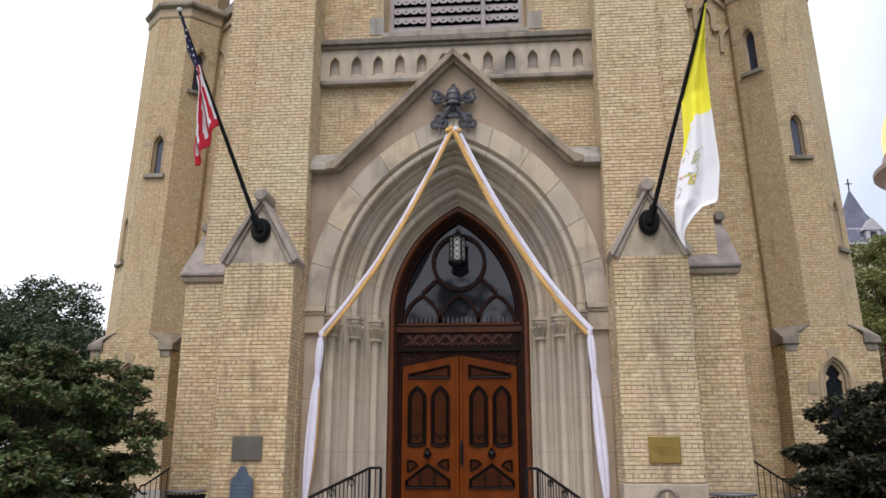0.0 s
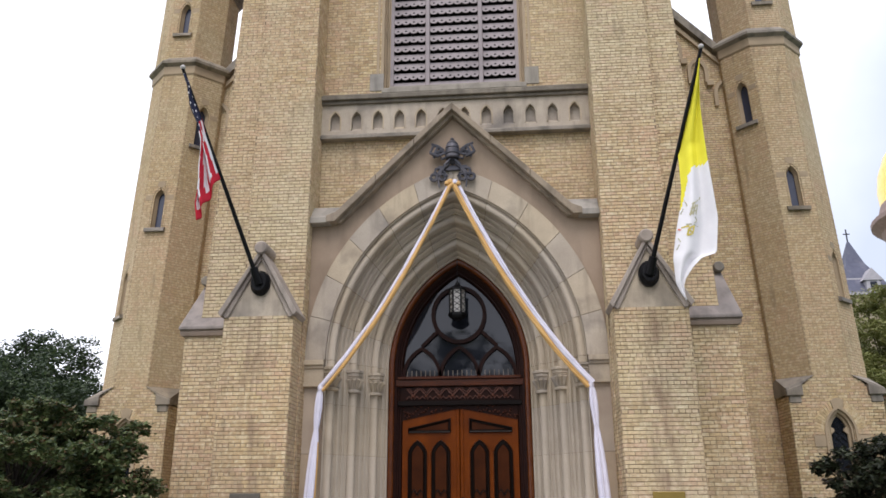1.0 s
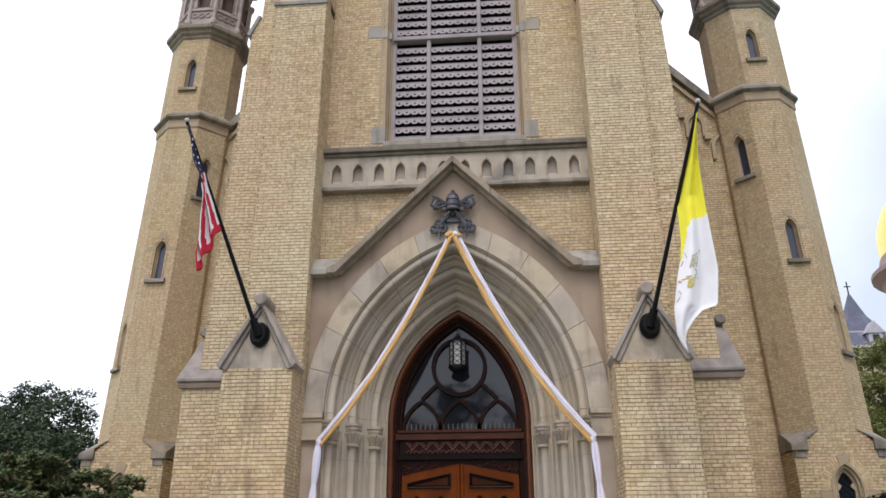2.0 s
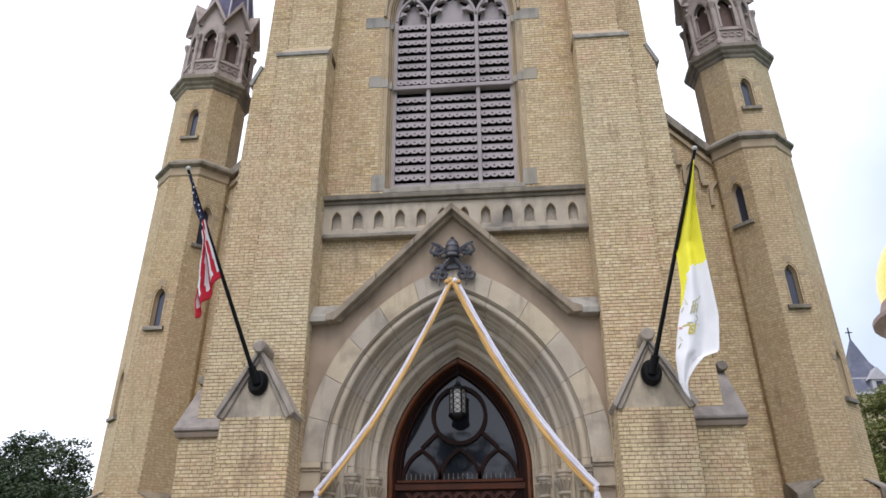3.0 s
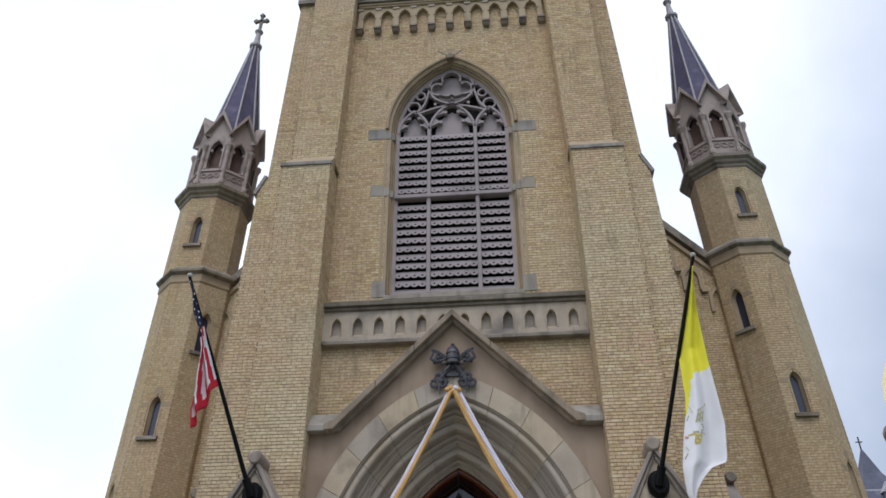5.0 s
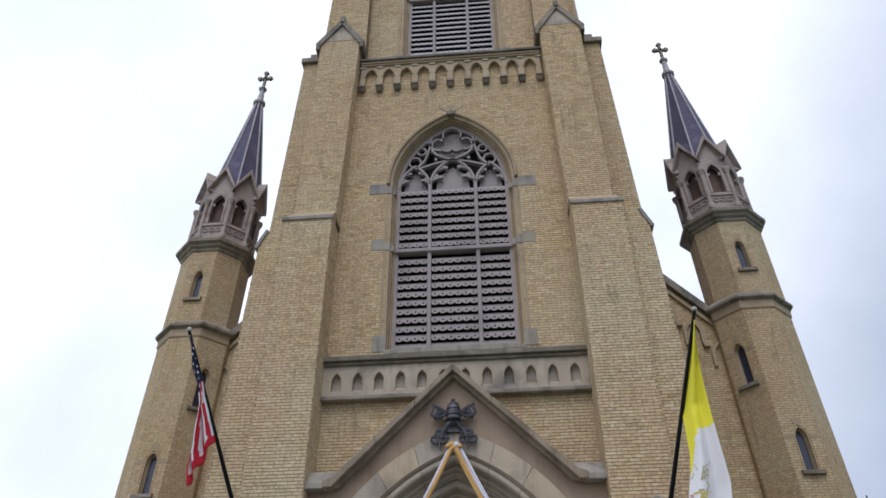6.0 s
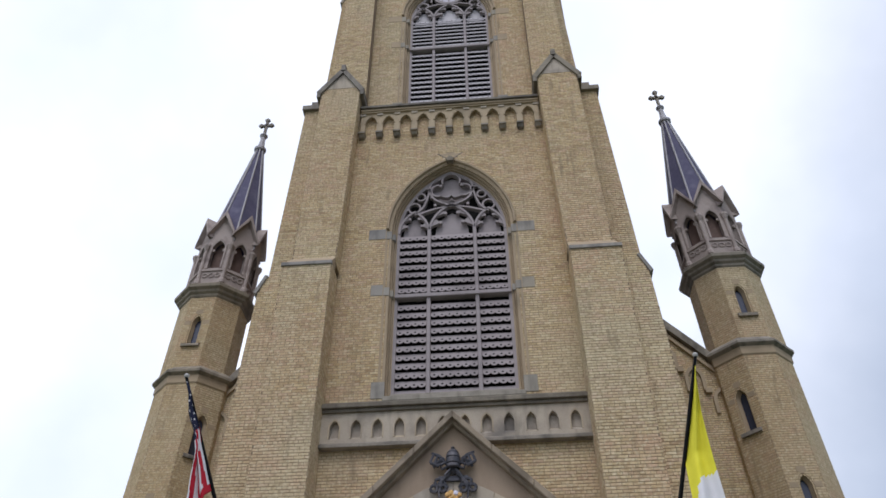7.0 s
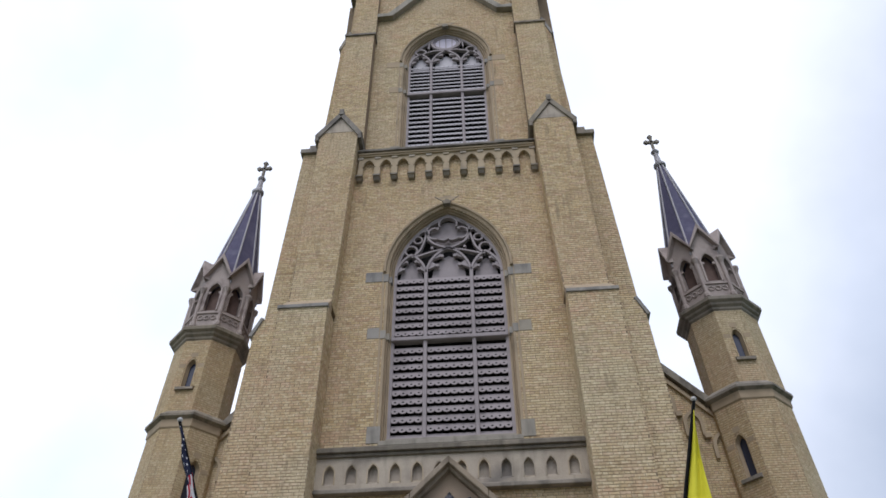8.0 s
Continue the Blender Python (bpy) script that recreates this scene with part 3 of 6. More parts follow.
def single_bricks(pier, rows, plane, s):
    """Bricks as objects of their own on shared meshes, one for each length."""
    rng = random.Random(3)
    for a, b, z0, z1 in rows:
        w = round((b - a) / 0.02) * 0.02
        if w not in TEMPLATE:
            sh, c, h = Shape(), 0.004, COURSE - 0.009
            x = w / 2
            sh.add([(-x, 0, 0), (x, 0, 0), (x, 0, h), (-x, 0, h), (-x + c, -0.009, c), (x - c, -0.009, c), (x - c, -0.009, h - c), (-x + c, -0.009, h - c)], [(4, 5, 6, 7), (0, 1, 5, 4), (1, 2, 6, 5), (2, 3, 7, 6), (3, 0, 4, 7), (0, 3, 2, 1)])
            me = bpy.data.meshes.new("brick")
            me.from_pydata(sh.v, [], sh.f)
            me.materials.append(PIERBRICK)
            TEMPLATE[w] = me
        ob = new("brick", TEMPLATE[w])
        ob.parent = pier
        p = plane((a + b) / 2, 0, z0)
        ob.location = (p[0] * s, p[1] + rng.uniform(-0.002, 0.002), p[2])


PIER = Plane(0, -1.35)
BASESTONE = mat("tan_base_stone", (0.50, 0.42, 0.335), (0.41, 0.34, 0.27), scale=1.2, fine=50, wear=(0.30, 0.245, 0.19), wear_scale=1.6, rough=0.88, vary=0.06, streak=0.3)
pier_jobs = []
for s in (1, -1):
    pr = part("front_pier", Shape(s).box(3.0, 4.36, -1.35, -0.8, 0, 5.17), MORTAR, tower)
    low_z = 1.13 if s > 0 else 0.76
    near = brick_rows([rect(3.0, 4.36, low_z, 5.16)], 20)
    pier_jobs.append((pr, near, s))
    for pl, ph in ((Plane(3.0, -0.8, 0, -1), 21), (Plane(4.36, -1.35, 0, 1), 22)):
        part("brick_facing", lay(Shape(s), [rect(0, 0.55, 0.0, 5.16)], pl, phase=ph), BRICK, pr, fix=False)["kind"] = "stuff"
    part("pier_base", Shape(s).box(2.97, 4.39, -1.39, -0.85, 0, low_z), BASESTONE, pr, "pale stone pier base", bevel=0.01)
    gs = Shape(s)
    gs.prism([(3.01, 5.16), (4.35, 5.16), (4.35, 5.24), (3.69, 6.4), (3.01, 5.24)], -1.36, -0.75)
    part("gable_stone", gs, LIME, pr, "pale stone gable face")
    cp = Shape(s)
    for m in (lambda q: q, lambda q: [(7.38 - x, z) for x, z in q][::-1]):
        cp.prism(m([(2.92, 5.22), (2.99, 5.14), (3.69, 6.39), (3.69, 6.52)]), -1.47, -0.75)
        cp.prism(m([(3.0, 5.18), (3.04, 5.13), (3.1, 5.13), (3.69, 6.28), (3.69, 6.38)]), -1.41, -0.75)
    part("gable_coping", cp, PIERSTONE, pr, "weathered stone coping", bevel=0.012)
    fin = Shape(s)
    fin.tube([(3.69, -1.52, 6.5), (3.69, -1.49, 6.5), (3.69, -0.9, 6.52)], [0.105, 0.135, 0.125], 14)
    part("finial", fin, PIERSTONE, pr, smooth=True)

# ---- portal ----
COPE = mat("brown_grey_coping", (0.35, 0.295, 0.24), (0.26, 0.215, 0.175), scale=2.2, fine=40, wear=(0.17, 0.145, 0.12), wear_scale=1.8, rough=0.9, vary=0.1)
JAMB = mat("pinkish_tan_stone", (0.52, 0.43, 0.345), (0.43, 0.355, 0.28), scale=1.2, fine=50, wear=(0.36, 0.29, 0.23), wear_scale=0.8, rough=0.88, vary=0.08, streak=0.2)
portal = thing("portal", "pointed stone portal with stepped mouldings and a steep gable", "portal")
PC, PS = 1.24, 4.45
sp = Shape()
band_out = arch(3.0, PC, PS, None, 14)
half = len(band_out) // 2
sp.prism(([(-3.06, 4.4), (-2.565, 4.4), (-2.565, PS)] + arch(2.565, PC, PS, None, 14)[:half + 1] + [(0, 9.74), (-2.5, 7.32), (-3.06, 7.32)])[::-1][::-1], -0.46, 0.0)
sp.prism([(3.06, 4.4), (3.06, 7.32), (2.5, 7.32), (0, 9.74)] + arch(2.565, PC, PS, None, 14)[half:] + [(2.565, PS), (2.565, 4.4)], -0.46, 0.0)
part("spandrel", sp, BROWN, portal, "brown sandstone spandrels")
# voussoirs
NV = 6
for s in (1, -1):
    r0, r1 = 2.56 + PC, 2.99 + PC
    e0, e1 = math.acos(PC / r0), math.acos(PC / r1)
    for i in range(NV):
        sh = Shape(s)
        ring = []
        for r, e, seq in ((r0, e0, range(5)), (r1, e1, range(4, -1, -1))):
            for k in seq:
                t = (i + 0.004 + (0.992 * k / 4)) / NV * e
                ring.append((-PC + r * math.cos(t), PS + r * math.sin(t)))
        sh.prism(ring[::-1], -0.515, -0.3)
        part("voussoir", sh, LIME, portal, bevel=0.006)
# moulded orders
prof = []
a0, y0 = 2.56, -0.5
for k in range(3):
    # along the splay, and proud of it: a fillet, a slender roll, a hollow and two more fillets
    line = [(0.0, 0.02), (0.05, 0.02), (0.06, -0.03), (0.12, -0.03)] + [(0.28 - 0.15 * math.cos(j * math.pi / 8), -0.02 + 0.105 * math.sin(j * math.pi / 8)) for j in range(9)]
    line += [(0.45, -0.03), (0.50, -0.05), (0.56, -0.045), (0.60, -0.015), (0.61, 0.02), (0.70, 0.02), (0.71, -0.015), (0.76, -0.035), (0.82, -0.015), (0.83, 0.025), (0.90, 0.025), (0.91, 0.0), (1.0, 0.0)]
    prof += [(a0 - 0.363 * u - 0.766 * h, y0 + 0.433 * u - 0.642 * h) for u, h in line]
    a0, y0 = a0 - 0.363, y0 + 0.433
prof += [(a0, y0), (a0, y0 + 0.3)]


def station(a, q):
    """A place on the portal's outline of half-span a: q below 0 is metres under the springing, 0 to 1 goes up to the point."""
    if q < 0:
        return a, PS + q
    r = a + PC
    t = q * math.acos(PC / r)
    return -PC + r * math.cos(t), PS + r * math.sin(t)


for s in (1, -1):
    cuts = [-4.05, -2.8, -1.8, -0.85, 0.0] + [(i + 1) / 6 for i in range(6)]
    for q0, q1 in zip(cuts, cuts[1:]):
        gap = 0.005 if q1 <= 0 else 0.0022
        n = 1 if q1 <= 0 else 5
        qs = [q0 + gap + (q1 - q0 - gap) * k / n for k in range(n + 1)]
        sh = Shape(s)
        m = len(qs)
        v = []
        for a, y in prof:
            for q in qs:
                x, z = station(a, q if q1 <= 0 else max(q, 0.0))
                v.append((x, y, z))
        sh.add(v, [(i * m + j, (i + 1) * m + j, (i + 1) * m + j + 1, i * m + j + 1) for i in range(len(prof) - 1) for j in range(m - 1)])
        part("jamb_block" if q1 <= 0 else "arch_block", sh, PALE, portal, "pale stone moulded block", smooth=True, fix=False)
back = loft(Shape(), [(2.58, -0.4), (1.52, 0.86)], PC, PS, 0.4, 18, closed=False)
part("joint_mortar", back, MORTAR, portal, fix=False)
for s in (1, -1):
    for k in range(3):
        x, y = 2.56 - 0.363 * k - 0.108, -0.5 + 0.433 * k + 0.125
        c = Shape(s)
        c.lathe((x, y, 3.85), [(0.11, 0.0), (0.15, 0.015), (0.155, 0.04), (0.145, 0.065), (0.115, 0.075), (0.12, 0.14), (0.15, 0.24), (0.175, 0.31), (0.15, 0.325)], 14)
        c.lathe((x, y, 4.175), [(0.16, 0.0), (0.18, 0.015), (0.18, 0.07), (0.205, 0.085), (0.205, 0.135), (0.18, 0.14)], 8)
        cap = part("capital", c, LIME, portal, "carved foliate capital", smooth=True)
        for q in range(12):
            t = q * math.pi / 6 + 0.3
            u, w_ = math.cos(t), math.sin(t)
            part("leaf", Shape(s).tube([(x + 0.115 * u, y + 0.115 * w_, 3.94), (x + 0.145 * u, y + 0.145 * w_, 4.03), (x + 0.2 * u, y + 0.2 * w_, 4.12), (x + 0.19 * u, y + 0.19 * w_, 4.08)], [0.024, 0.032, 0.034, 0.012], 6), LIME, cap, smooth=True)
        part("base", Shape(s).lathe((x, y, 0.4), [(0.17, 0), (0.17, 0.12), (0.13, 0.18), (0.14, 0.22), (0.1, 0.28)], 12), PALE, portal, smooth=True)
    im = Shape(s)
    im.box(2.57, 3.1, -0.6, -0.3, 4.34, 4.44).box(2.57, 3.08, -0.56, -0.3, 4.28, 4.34).box(2.57, 3.08, -0.53, -0.3, 3.98, 4.28).box(2.57, 3.09, -0.56, -0.3, 3.92, 3.98)
    part("impost", im, LIME, portal, "pale stone impost block", bevel=0.008)
    for z0, z1 in ((0.4, 1.65), (1.656, 2.65), (2.656, 3.92)):
        part("jamb_wall", Shape(s).box(2.565, 3.06, -0.46, 0.0, z0, z1), JAMB, portal, "pinkish tan jamb wall stone", bevel=0.004)
    kn = Shape(s)
    kn.box(2.55, 3.1, -0.70, 0.0, 7.27, 7.40)
    kn.extrude([(2.5, -0.66, 7.4), (3.06, -0.66, 7.4), (3.06, -0.4, 7.72), (2.2, -0.4, 7.72)], [(2.5, -0.01, 7.4), (3.06, -0.01, 7.4), (3.06, -0.01, 7.72), (2.2, -0.01, 7.72)])
    part("kneeler", kn, DRESS, portal, "grey stone kneeler", bevel=0.01)
    rk = Shape(s)
    for t0, t1 in ((0.0, 0.335), (0.339, 0.665), (0.669, 1.0)):
        e0, e1 = [(2.42 * (1 - t), 7.5 + 2.41 * t) for t in (t0, t1)], [(2.42 * (1 - t), 7.32 + 2.43 * t) for t in (t0, t1)]
        foot = [(2.62, 7.42), (2.62, 7.28), (2.44, 7.28)] if t0 == 0 else [e1[0]]
        rk.prism(foot + [e1[1], e0[1], e0[0]], -0.74, 0.0)
    rk.prism([(2.46, 7.30), (0, 9.78), (0, 9.66), (2.34, 7.30)][::-1], -0.6, -0.02)
    part("raking_coping", rk, COPE, portal, "weathered stone gable coping", bevel=0.012)

# ---- blind arcade parapet over the portal ----
par = thing("arcade_parapet", "pale stone blind arcade band with small pointed niches", "parapet", kind="structure")
holes = [((k + 0.5) * 0.483, 0.11, 0.12, 9.64, 9.91) for k in range(-6, 6)]
body = Shape()
for q in panel_polys(-2.97, 2.97, 9.55, 10.3, holes):
    body.prism(q, -0.14, 0.0)
part("arcade", body, LIME, par, "pale stone arcade with pointed niches")
for h_ in holes:
    part("niche_mould", loft(Shape(), [(0.14, -0.155), (0.14, -0.13), (0.108, -0.13), (0.108, -0.145)], 0.12, 9.91, 9.66, 7, h_[0]), LIME, par)
    part("niche_sill", Shape().extrude([(h_[0] - 0.11, -0.13, 9.63), (h_[0] + 0.11, -0.13, 9.63), (h_[0] + 0.11, -0.02, 9.74), (h_[0] - 0.11, -0.02, 9.74)], [(h_[0] - 0.11, -0.01, 9.63), (h_[0] + 0.11, -0.01, 9.63), (h_[0] + 0.11, -0.01, 9.74), (h_[0] - 0.11, -0.01, 9.74)]), LIME, par)
part("back", Shape().box(-2.97, 2.97, -0.02, 0.0, 9.5, 10.3), LIME, par)
lg = Shape().box(-2.97, 2.97, -0.2, 0.0, 9.43, 9.5)
lg.extrude([(-2.97, -0.2, 9.5), (2.97, -0.2, 9.5), (2.97, -0.125, 9.57), (-2.97, -0.125, 9.57)], [(-2.97, 0, 9.5), (2.97, 0, 9.5), (2.97, 0, 9.57), (-2.97, 0, 9.57)])
part("lower_ledge", lg, GREY, par, bevel=0.01)
tp = Shape().box(-2.97, 2.97, -0.2, 0.0, 10.28, 10.36).box(-2.97, 2.97, -0.27, 0.0, 10.36, 10.46)
tp.extrude([(-2.97, -0.27, 10.46), (2.97, -0.27, 10.46), (2.97, -0.02, 10.62), (-2.97, -0.02, 10.62)], [(-2.97, 0, 10.46), (2.97, 0, 10.46), (2.97, 0, 10.62), (-2.97, 0, 10.62)])
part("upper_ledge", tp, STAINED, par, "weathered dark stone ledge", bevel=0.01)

# ---- corbel table under the upper stage ----
ct = thing("corbel_table", "stone corbel table with small pointed arches", "corbel table", kind="structure")
cs = 0.533
holes = [((k + 0.5) * cs, 0.175, 0.17, 19.76, 20.2) for k in range(-5, 5)]
body = Shape()
for q in panel_polys(-2.72, 2.72, 19.76, 20.66, holes):
    body.prism(q, -0.14, 0.0)
CTSTONE = mat("warm_stone", (0.47, 0.375, 0.25), (0.37, 0.29, 0.19), scale=2, fine=40, wear=(0.27, 0.215, 0.15), wear_scale=1.2)
part("arcade", body, CTSTONE, ct)
for k in range(-5, 6):
    x = k * cs
    if k < 5:
        part("arch_mould", loft(Shape(), [(0.215, -0.165), (0.215, -0.13), (0.17, -0.13), (0.17, -0.155)], 0.17, 20.2, 20.18, 7, x + cs / 2), CTSTONE, ct)
    co = Shape().box(x - 0.11, x + 0.11, -0.22, 0.0, 19.7, 19.77)
    co.extrude([(x - 0.09, -0.18, 19.7), (x + 0.09, -0.18, 19.7), (x + 0.08, -0.11, 19.6), (x - 0.08, -0.11, 19.6)], [(x - 0.09, 0, 19.7), (x + 0.09, 0, 19.7), (x + 0.08, 0, 19.6), (x - 0.08, 0, 19.6)])
    part("corbel", co, GREY, ct, bevel=0.008)
    part("spandrel_stone", Shape().box(x - 0.09, x + 0.09, -0.172, -0.05, 20.54, 20.63), PALE, ct)
part("bed_mould", Shape().box(-2.72, 2.72, -0.2, 0.0, 20.63, 20.68), CTSTONE, ct)
part("ledge_mould", Shape().box(-2.74, 2.74, -0.24, 0.0, 20.68, 20.77), LIMEHOOD, ct, bevel=0.015)
tp = Shape().box(-2.75, 2.75, -0.3, 0.4, 20.77, 20.86)
tp.extrude([(-2.75, -0.3, 20.86), (2.75, -0.3, 20.86), (2.75, 0.4, 21.25), (-2.75, 0.4, 21.25)], [(-2.75, 0.5, 20.86), (2.75, 0.5, 20.86), (2.75, 0.5, 21.25), (-2.75, 0.5, 21.25)])
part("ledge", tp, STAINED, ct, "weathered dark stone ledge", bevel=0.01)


# ---- louvred windows ----
def louvre_window(name, label, y, a, c, sill, transom, spring, mull, rows, wall_a, hood_z, backing, slat_mat, rose=False):
    """A three-light belfry window: mullions, transom, tracery, scalloped slats, stone surround."""
    w = thing(name, label, "window", kind="structure")
    yf = y + 0.22
    sur = Shape()
    loft(sur, [(wall_a + 0.14, y - 0.06), (wall_a + 0.14, y + 0.02), (wall_a - 0.01, y + 0.02), (wall_a - 0.01, y - 0.01), (wall_a + 0.05, y - 0.03), (wall_a + 0.07, y - 0.1), (wall_a + 0.12, y - 0.11)], c, spring, spring, 14)
    jm = Shape()
    for s in (1, -1):
        jm.box(s * wall_a + (0.09 if s > 0 else -0.15), s * wall_a + (0.15 if s > 0 else -0.09), y - 0.022, y + 0.05, sill + 0.4, spring)
        jm.box(s * wall_a + (-0.01 if s > 0 else -0.05), s * wall_a + (0.05 if s > 0 else 0.01), y - 0.022, y + 0.05, sill + 0.4, spring)
    part("jamb_strip", jm, LIMEHOOD, w)
    part("hood_mould", sur, LIMEHOOD, w, "buff stone hood mould", bevel=0.0)
    rev = Shape()
    st = (wall_a - a) / 2
    loft(rev, [(wall_a, y + 0.005), (wall_a - st * 0.35, y + 0.0), (wall_a - st * 0.4, y + 0.07), (wall_a - st * 0.65, y + 0.06), (wall_a - st * 0.85, y + 0.05), (wall_a - st, y + 0.07), (wall_a - st, y + 0.15), (wall_a - st * 1.3, y + 0.13), (wall_a - st * 1.55, y + 0.14), (wall_a - st * 1.6, y + 0.22), (a, y + 0.22), (a, y + 0.5), (wall_a, y + 0.5)], c, spring, sill, 14)
    part("reveal", rev, LIMEHOOD, w, "stepped buff reveal")
    part("key_stone", Shape().prism([(-0.09, hood_z - 0.2), (0.09, hood_z - 0.2), (0.13, hood_z - 0.06), (0.0, hood_z + 0.02), (-0.13, hood_z - 0.06)], y - 0.16, y), GREY, w, bevel=0.015)
    part("head_stone", Shape().prism([(0, hood_z - 0.05), (0.3, hood_z + 0.2), (0.3, hood_z + 0.3), (-0.3, hood_z + 0.3), (-0.3, hood_z + 0.2)], y - 0.009, y + 0.1), LIMEHOOD, w)
    for s in (1, -1):
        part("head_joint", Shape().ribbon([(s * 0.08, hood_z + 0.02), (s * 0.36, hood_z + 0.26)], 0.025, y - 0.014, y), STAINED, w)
    for s in (1, -1):
        for z, reach in (((spring - 0.31, spring + 0.04), 0.61), ((transom - 0.08, transom + 0.26), 0.46)):
            part("quoin", Shape(s).box(wall_a + 0.13, wall_a + reach, y - 0.02, y + 0.1, *z), LIMEHOOD if rose else DRESS, w, bevel=0.006)
            part("quoin", Shape(s).box(wall_a - 0.02, wall_a + 0.13, y - 0.036, y + 0.1, z[0] - 0.02, z[1] - 0.1), DRESS, w, bevel=0.006)
            part("quoin", Shape(s).box(a + 0.02, wall_a - 0.02, y + 0.03, y + 0.2, z[0] - 0.02, z[1] - 0.16), DRESS, w, bevel=0.006)
        part("quoin", Shape(s).box(wall_a - 0.02, wall_a + 0.3, y - 0.025, y + 0.1, sill - 0.02, sill + 0.42), DRESS, w, bevel=0.006)
    part("sill", Shape().box(-wall_a - 0.02, wall_a + 0.02, y - 0.06, y + 0.5, sill - 0.1, sill + 0.02).box(-a, a, y + 0.05, y + 0.5, sill, sill + 0.12), DRESS, w, "grey stone sill", bevel=0.01)
    # black sheet behind the slats in place of the unlit belfry
    part("shade_board", Shape().prism([(-a - 0.1, sill), (a + 0.1, sill), (a + 0.1, spring)] + arch(a + 0.1, c, spring, None, 10)[::-1], y + 0.46, y + 0.5), backing, w)
    fr = Shape()
    loft(fr, [(a, yf), (a, yf + 0.14), (a - 0.075, yf + 0.14), (a - 0.075, yf + 0.02)], c, spring, sill, 14)
    part("window_frame", fr, LOUVRE, w)
    for s in (1, -1):
        part("mullion", Shape().box(s * mull - 0.05, s * mull + 0.05, yf - 0.02, yf + 0.16, sill, spring + 0.15), LOUVRE, w, bevel=0.012)
    part("transom", Shape().box(-a, a, yf - 0.07, yf + 0.16, transom - 0.06, transom + 0.06), LOUVRE, w, bevel=0.015)
    # tracery
    tr = Shape()
    y0, y1 = yf - 0.01, yf + 0.12
    for xm, ha in ((0, mull), (-(mull + a - 0.04) / 2, (a - 0.04 - mull) / 2), ((mull + a - 0.04) / 2, (a - 0.04 - mull) / 2)):
        k_ = 0.8 if xm == 0 else 1.3
        tr.ribbon(arch(ha, ha * k_, spring + 0.05, None, 8, xm), 0.065, y0, y1)
        top = spring + 0.05 + ha * math.sqrt((1 + k_) ** 2 - k_ * k_)
        r_ = ha * (1 + k_)
        for s in (1, -1):
            for q, reach in ((0.3, 0.4), (0.62, 0.3)):
                t_ = q * math.acos(k_ / (1 + k_))
                px, pz = ha * -k_ + r_ * math.cos(t_), r_ * math.sin(t_)
                hx, hz = ha * -k_ + r_ * math.cos(t_ + 0.16), r_ * math.sin(t_ + 0.16)
                lx, lz = ha * -k_ + r_ * math.cos(t_ - 0.16), r_ * math.sin(t_ - 0.16)
                tx, tz = px - ha * reach, pz - ha * 0.02
                z_ = spring + 0.05
                tri = [(xm + s * lx, z_ + lz), (xm + s * hx, z_ + hz), (xm + s * tx, z_ + tz)]
                tr.prism(tri if s > 0 else tri[::-1], y0 + 0.03, y1)
                bx_, bz_, br = xm + s * tx, z_ + tz, 0.055 if xm == 0 else 0.042
                tr.prism([(bx_ + br * math.cos(j * math.pi / 4), bz_ + br * math.sin(j * math.pi / 4)) for j in range(8)], y0 + 0.02, y1)
    apex = spring + math.sqrt((a + c) ** 2 - c * c)
    mid = spring + 0.05 + mull * math.sqrt(1.8 ** 2 - 0.8 ** 2)
    g, h = a / 1.46, (apex - mid) / 1.185

    def bar(pts, width, front=0.0):
        """A bent bar through points given across from the middle and up from the middle light's point."""
        out = []
        for i in range(len(pts) - 1):
            p = [pts[max(i - 1, 0)], pts[i], pts[i + 1], pts[min(i + 2, len(pts) - 1)]]
            for j in range(5):
                t = j / 5
                out.append(tuple(0.5 * (2 * p[1][k] + (p[2][k] - p[0][k]) * t + (2 * p[0][k] - 5 * p[1][k] + 4 * p[2][k] - p[3][k]) * t * t + (3 * p[1][k] - p[0][k] - 3 * p[2][k] + p[3][k]) * t ** 3) for k in (0, 1)))
        out.append(pts[-1])
        tr.ribbon([(x * g, mid + z * h) for x, z in out], width, y0 + front, y1)

    if rose:
        lilac = mat("lilac_board", (0.62, 0.58, 0.66), (0.5, 0.46, 0.54), scale=3, fine=30, rough=0.6)
        rz, rr = (mid + apex) / 2 + 0.02, (apex - mid) / 2 - 0.05
        tr.ribbon([(rr * 1.12 * math.cos(j * math.pi / 14), rz + rr * math.sin(j * math.pi / 14)) for j in range(29)], 0.085, y0, y1)
        part("round_board", Shape().prism([(rr * math.cos(j * math.pi / 10), rz + rr * 0.9 * math.sin(j * math.pi / 10)) for j in range(20)], yf + 0.05, yf + 0.08), lilac, w, "pale lilac board in the round light")
        for q in (-0.5, 0.0, 0.5):
            part("glazing_bar", Shape().box(q * rr - 0.015, q * rr + 0.015, yf + 0.03, yf + 0.049, rz - rr * 0.75, rz + rr * 0.75), LOUVRE, w)
        tr.ribbon([(rr * 1.12 * 0.8 * math.cos(j * math.pi / 14), rz + rr * 0.8 * math.sin(j * math.pi / 14)) for j in range(29)], 0.04, y0 + 0.03, y1)
        for s in (1, -1):
            bx, bz = s * a * 0.69, spring + (mid - spring) * 0.98
            tr.ribbon([(bx + 0.2 * math.cos(j * math.pi / 7), bz + 0.17 * math.sin(j * math.pi / 7)) for j in range(15)], 0.065, y0, y1)
            tr.ribbon([(0, mid - 0.02), (s * 0.4, mid + 0.03), (s * 0.75, mid - 0.08)], 0.06, y0, y1)
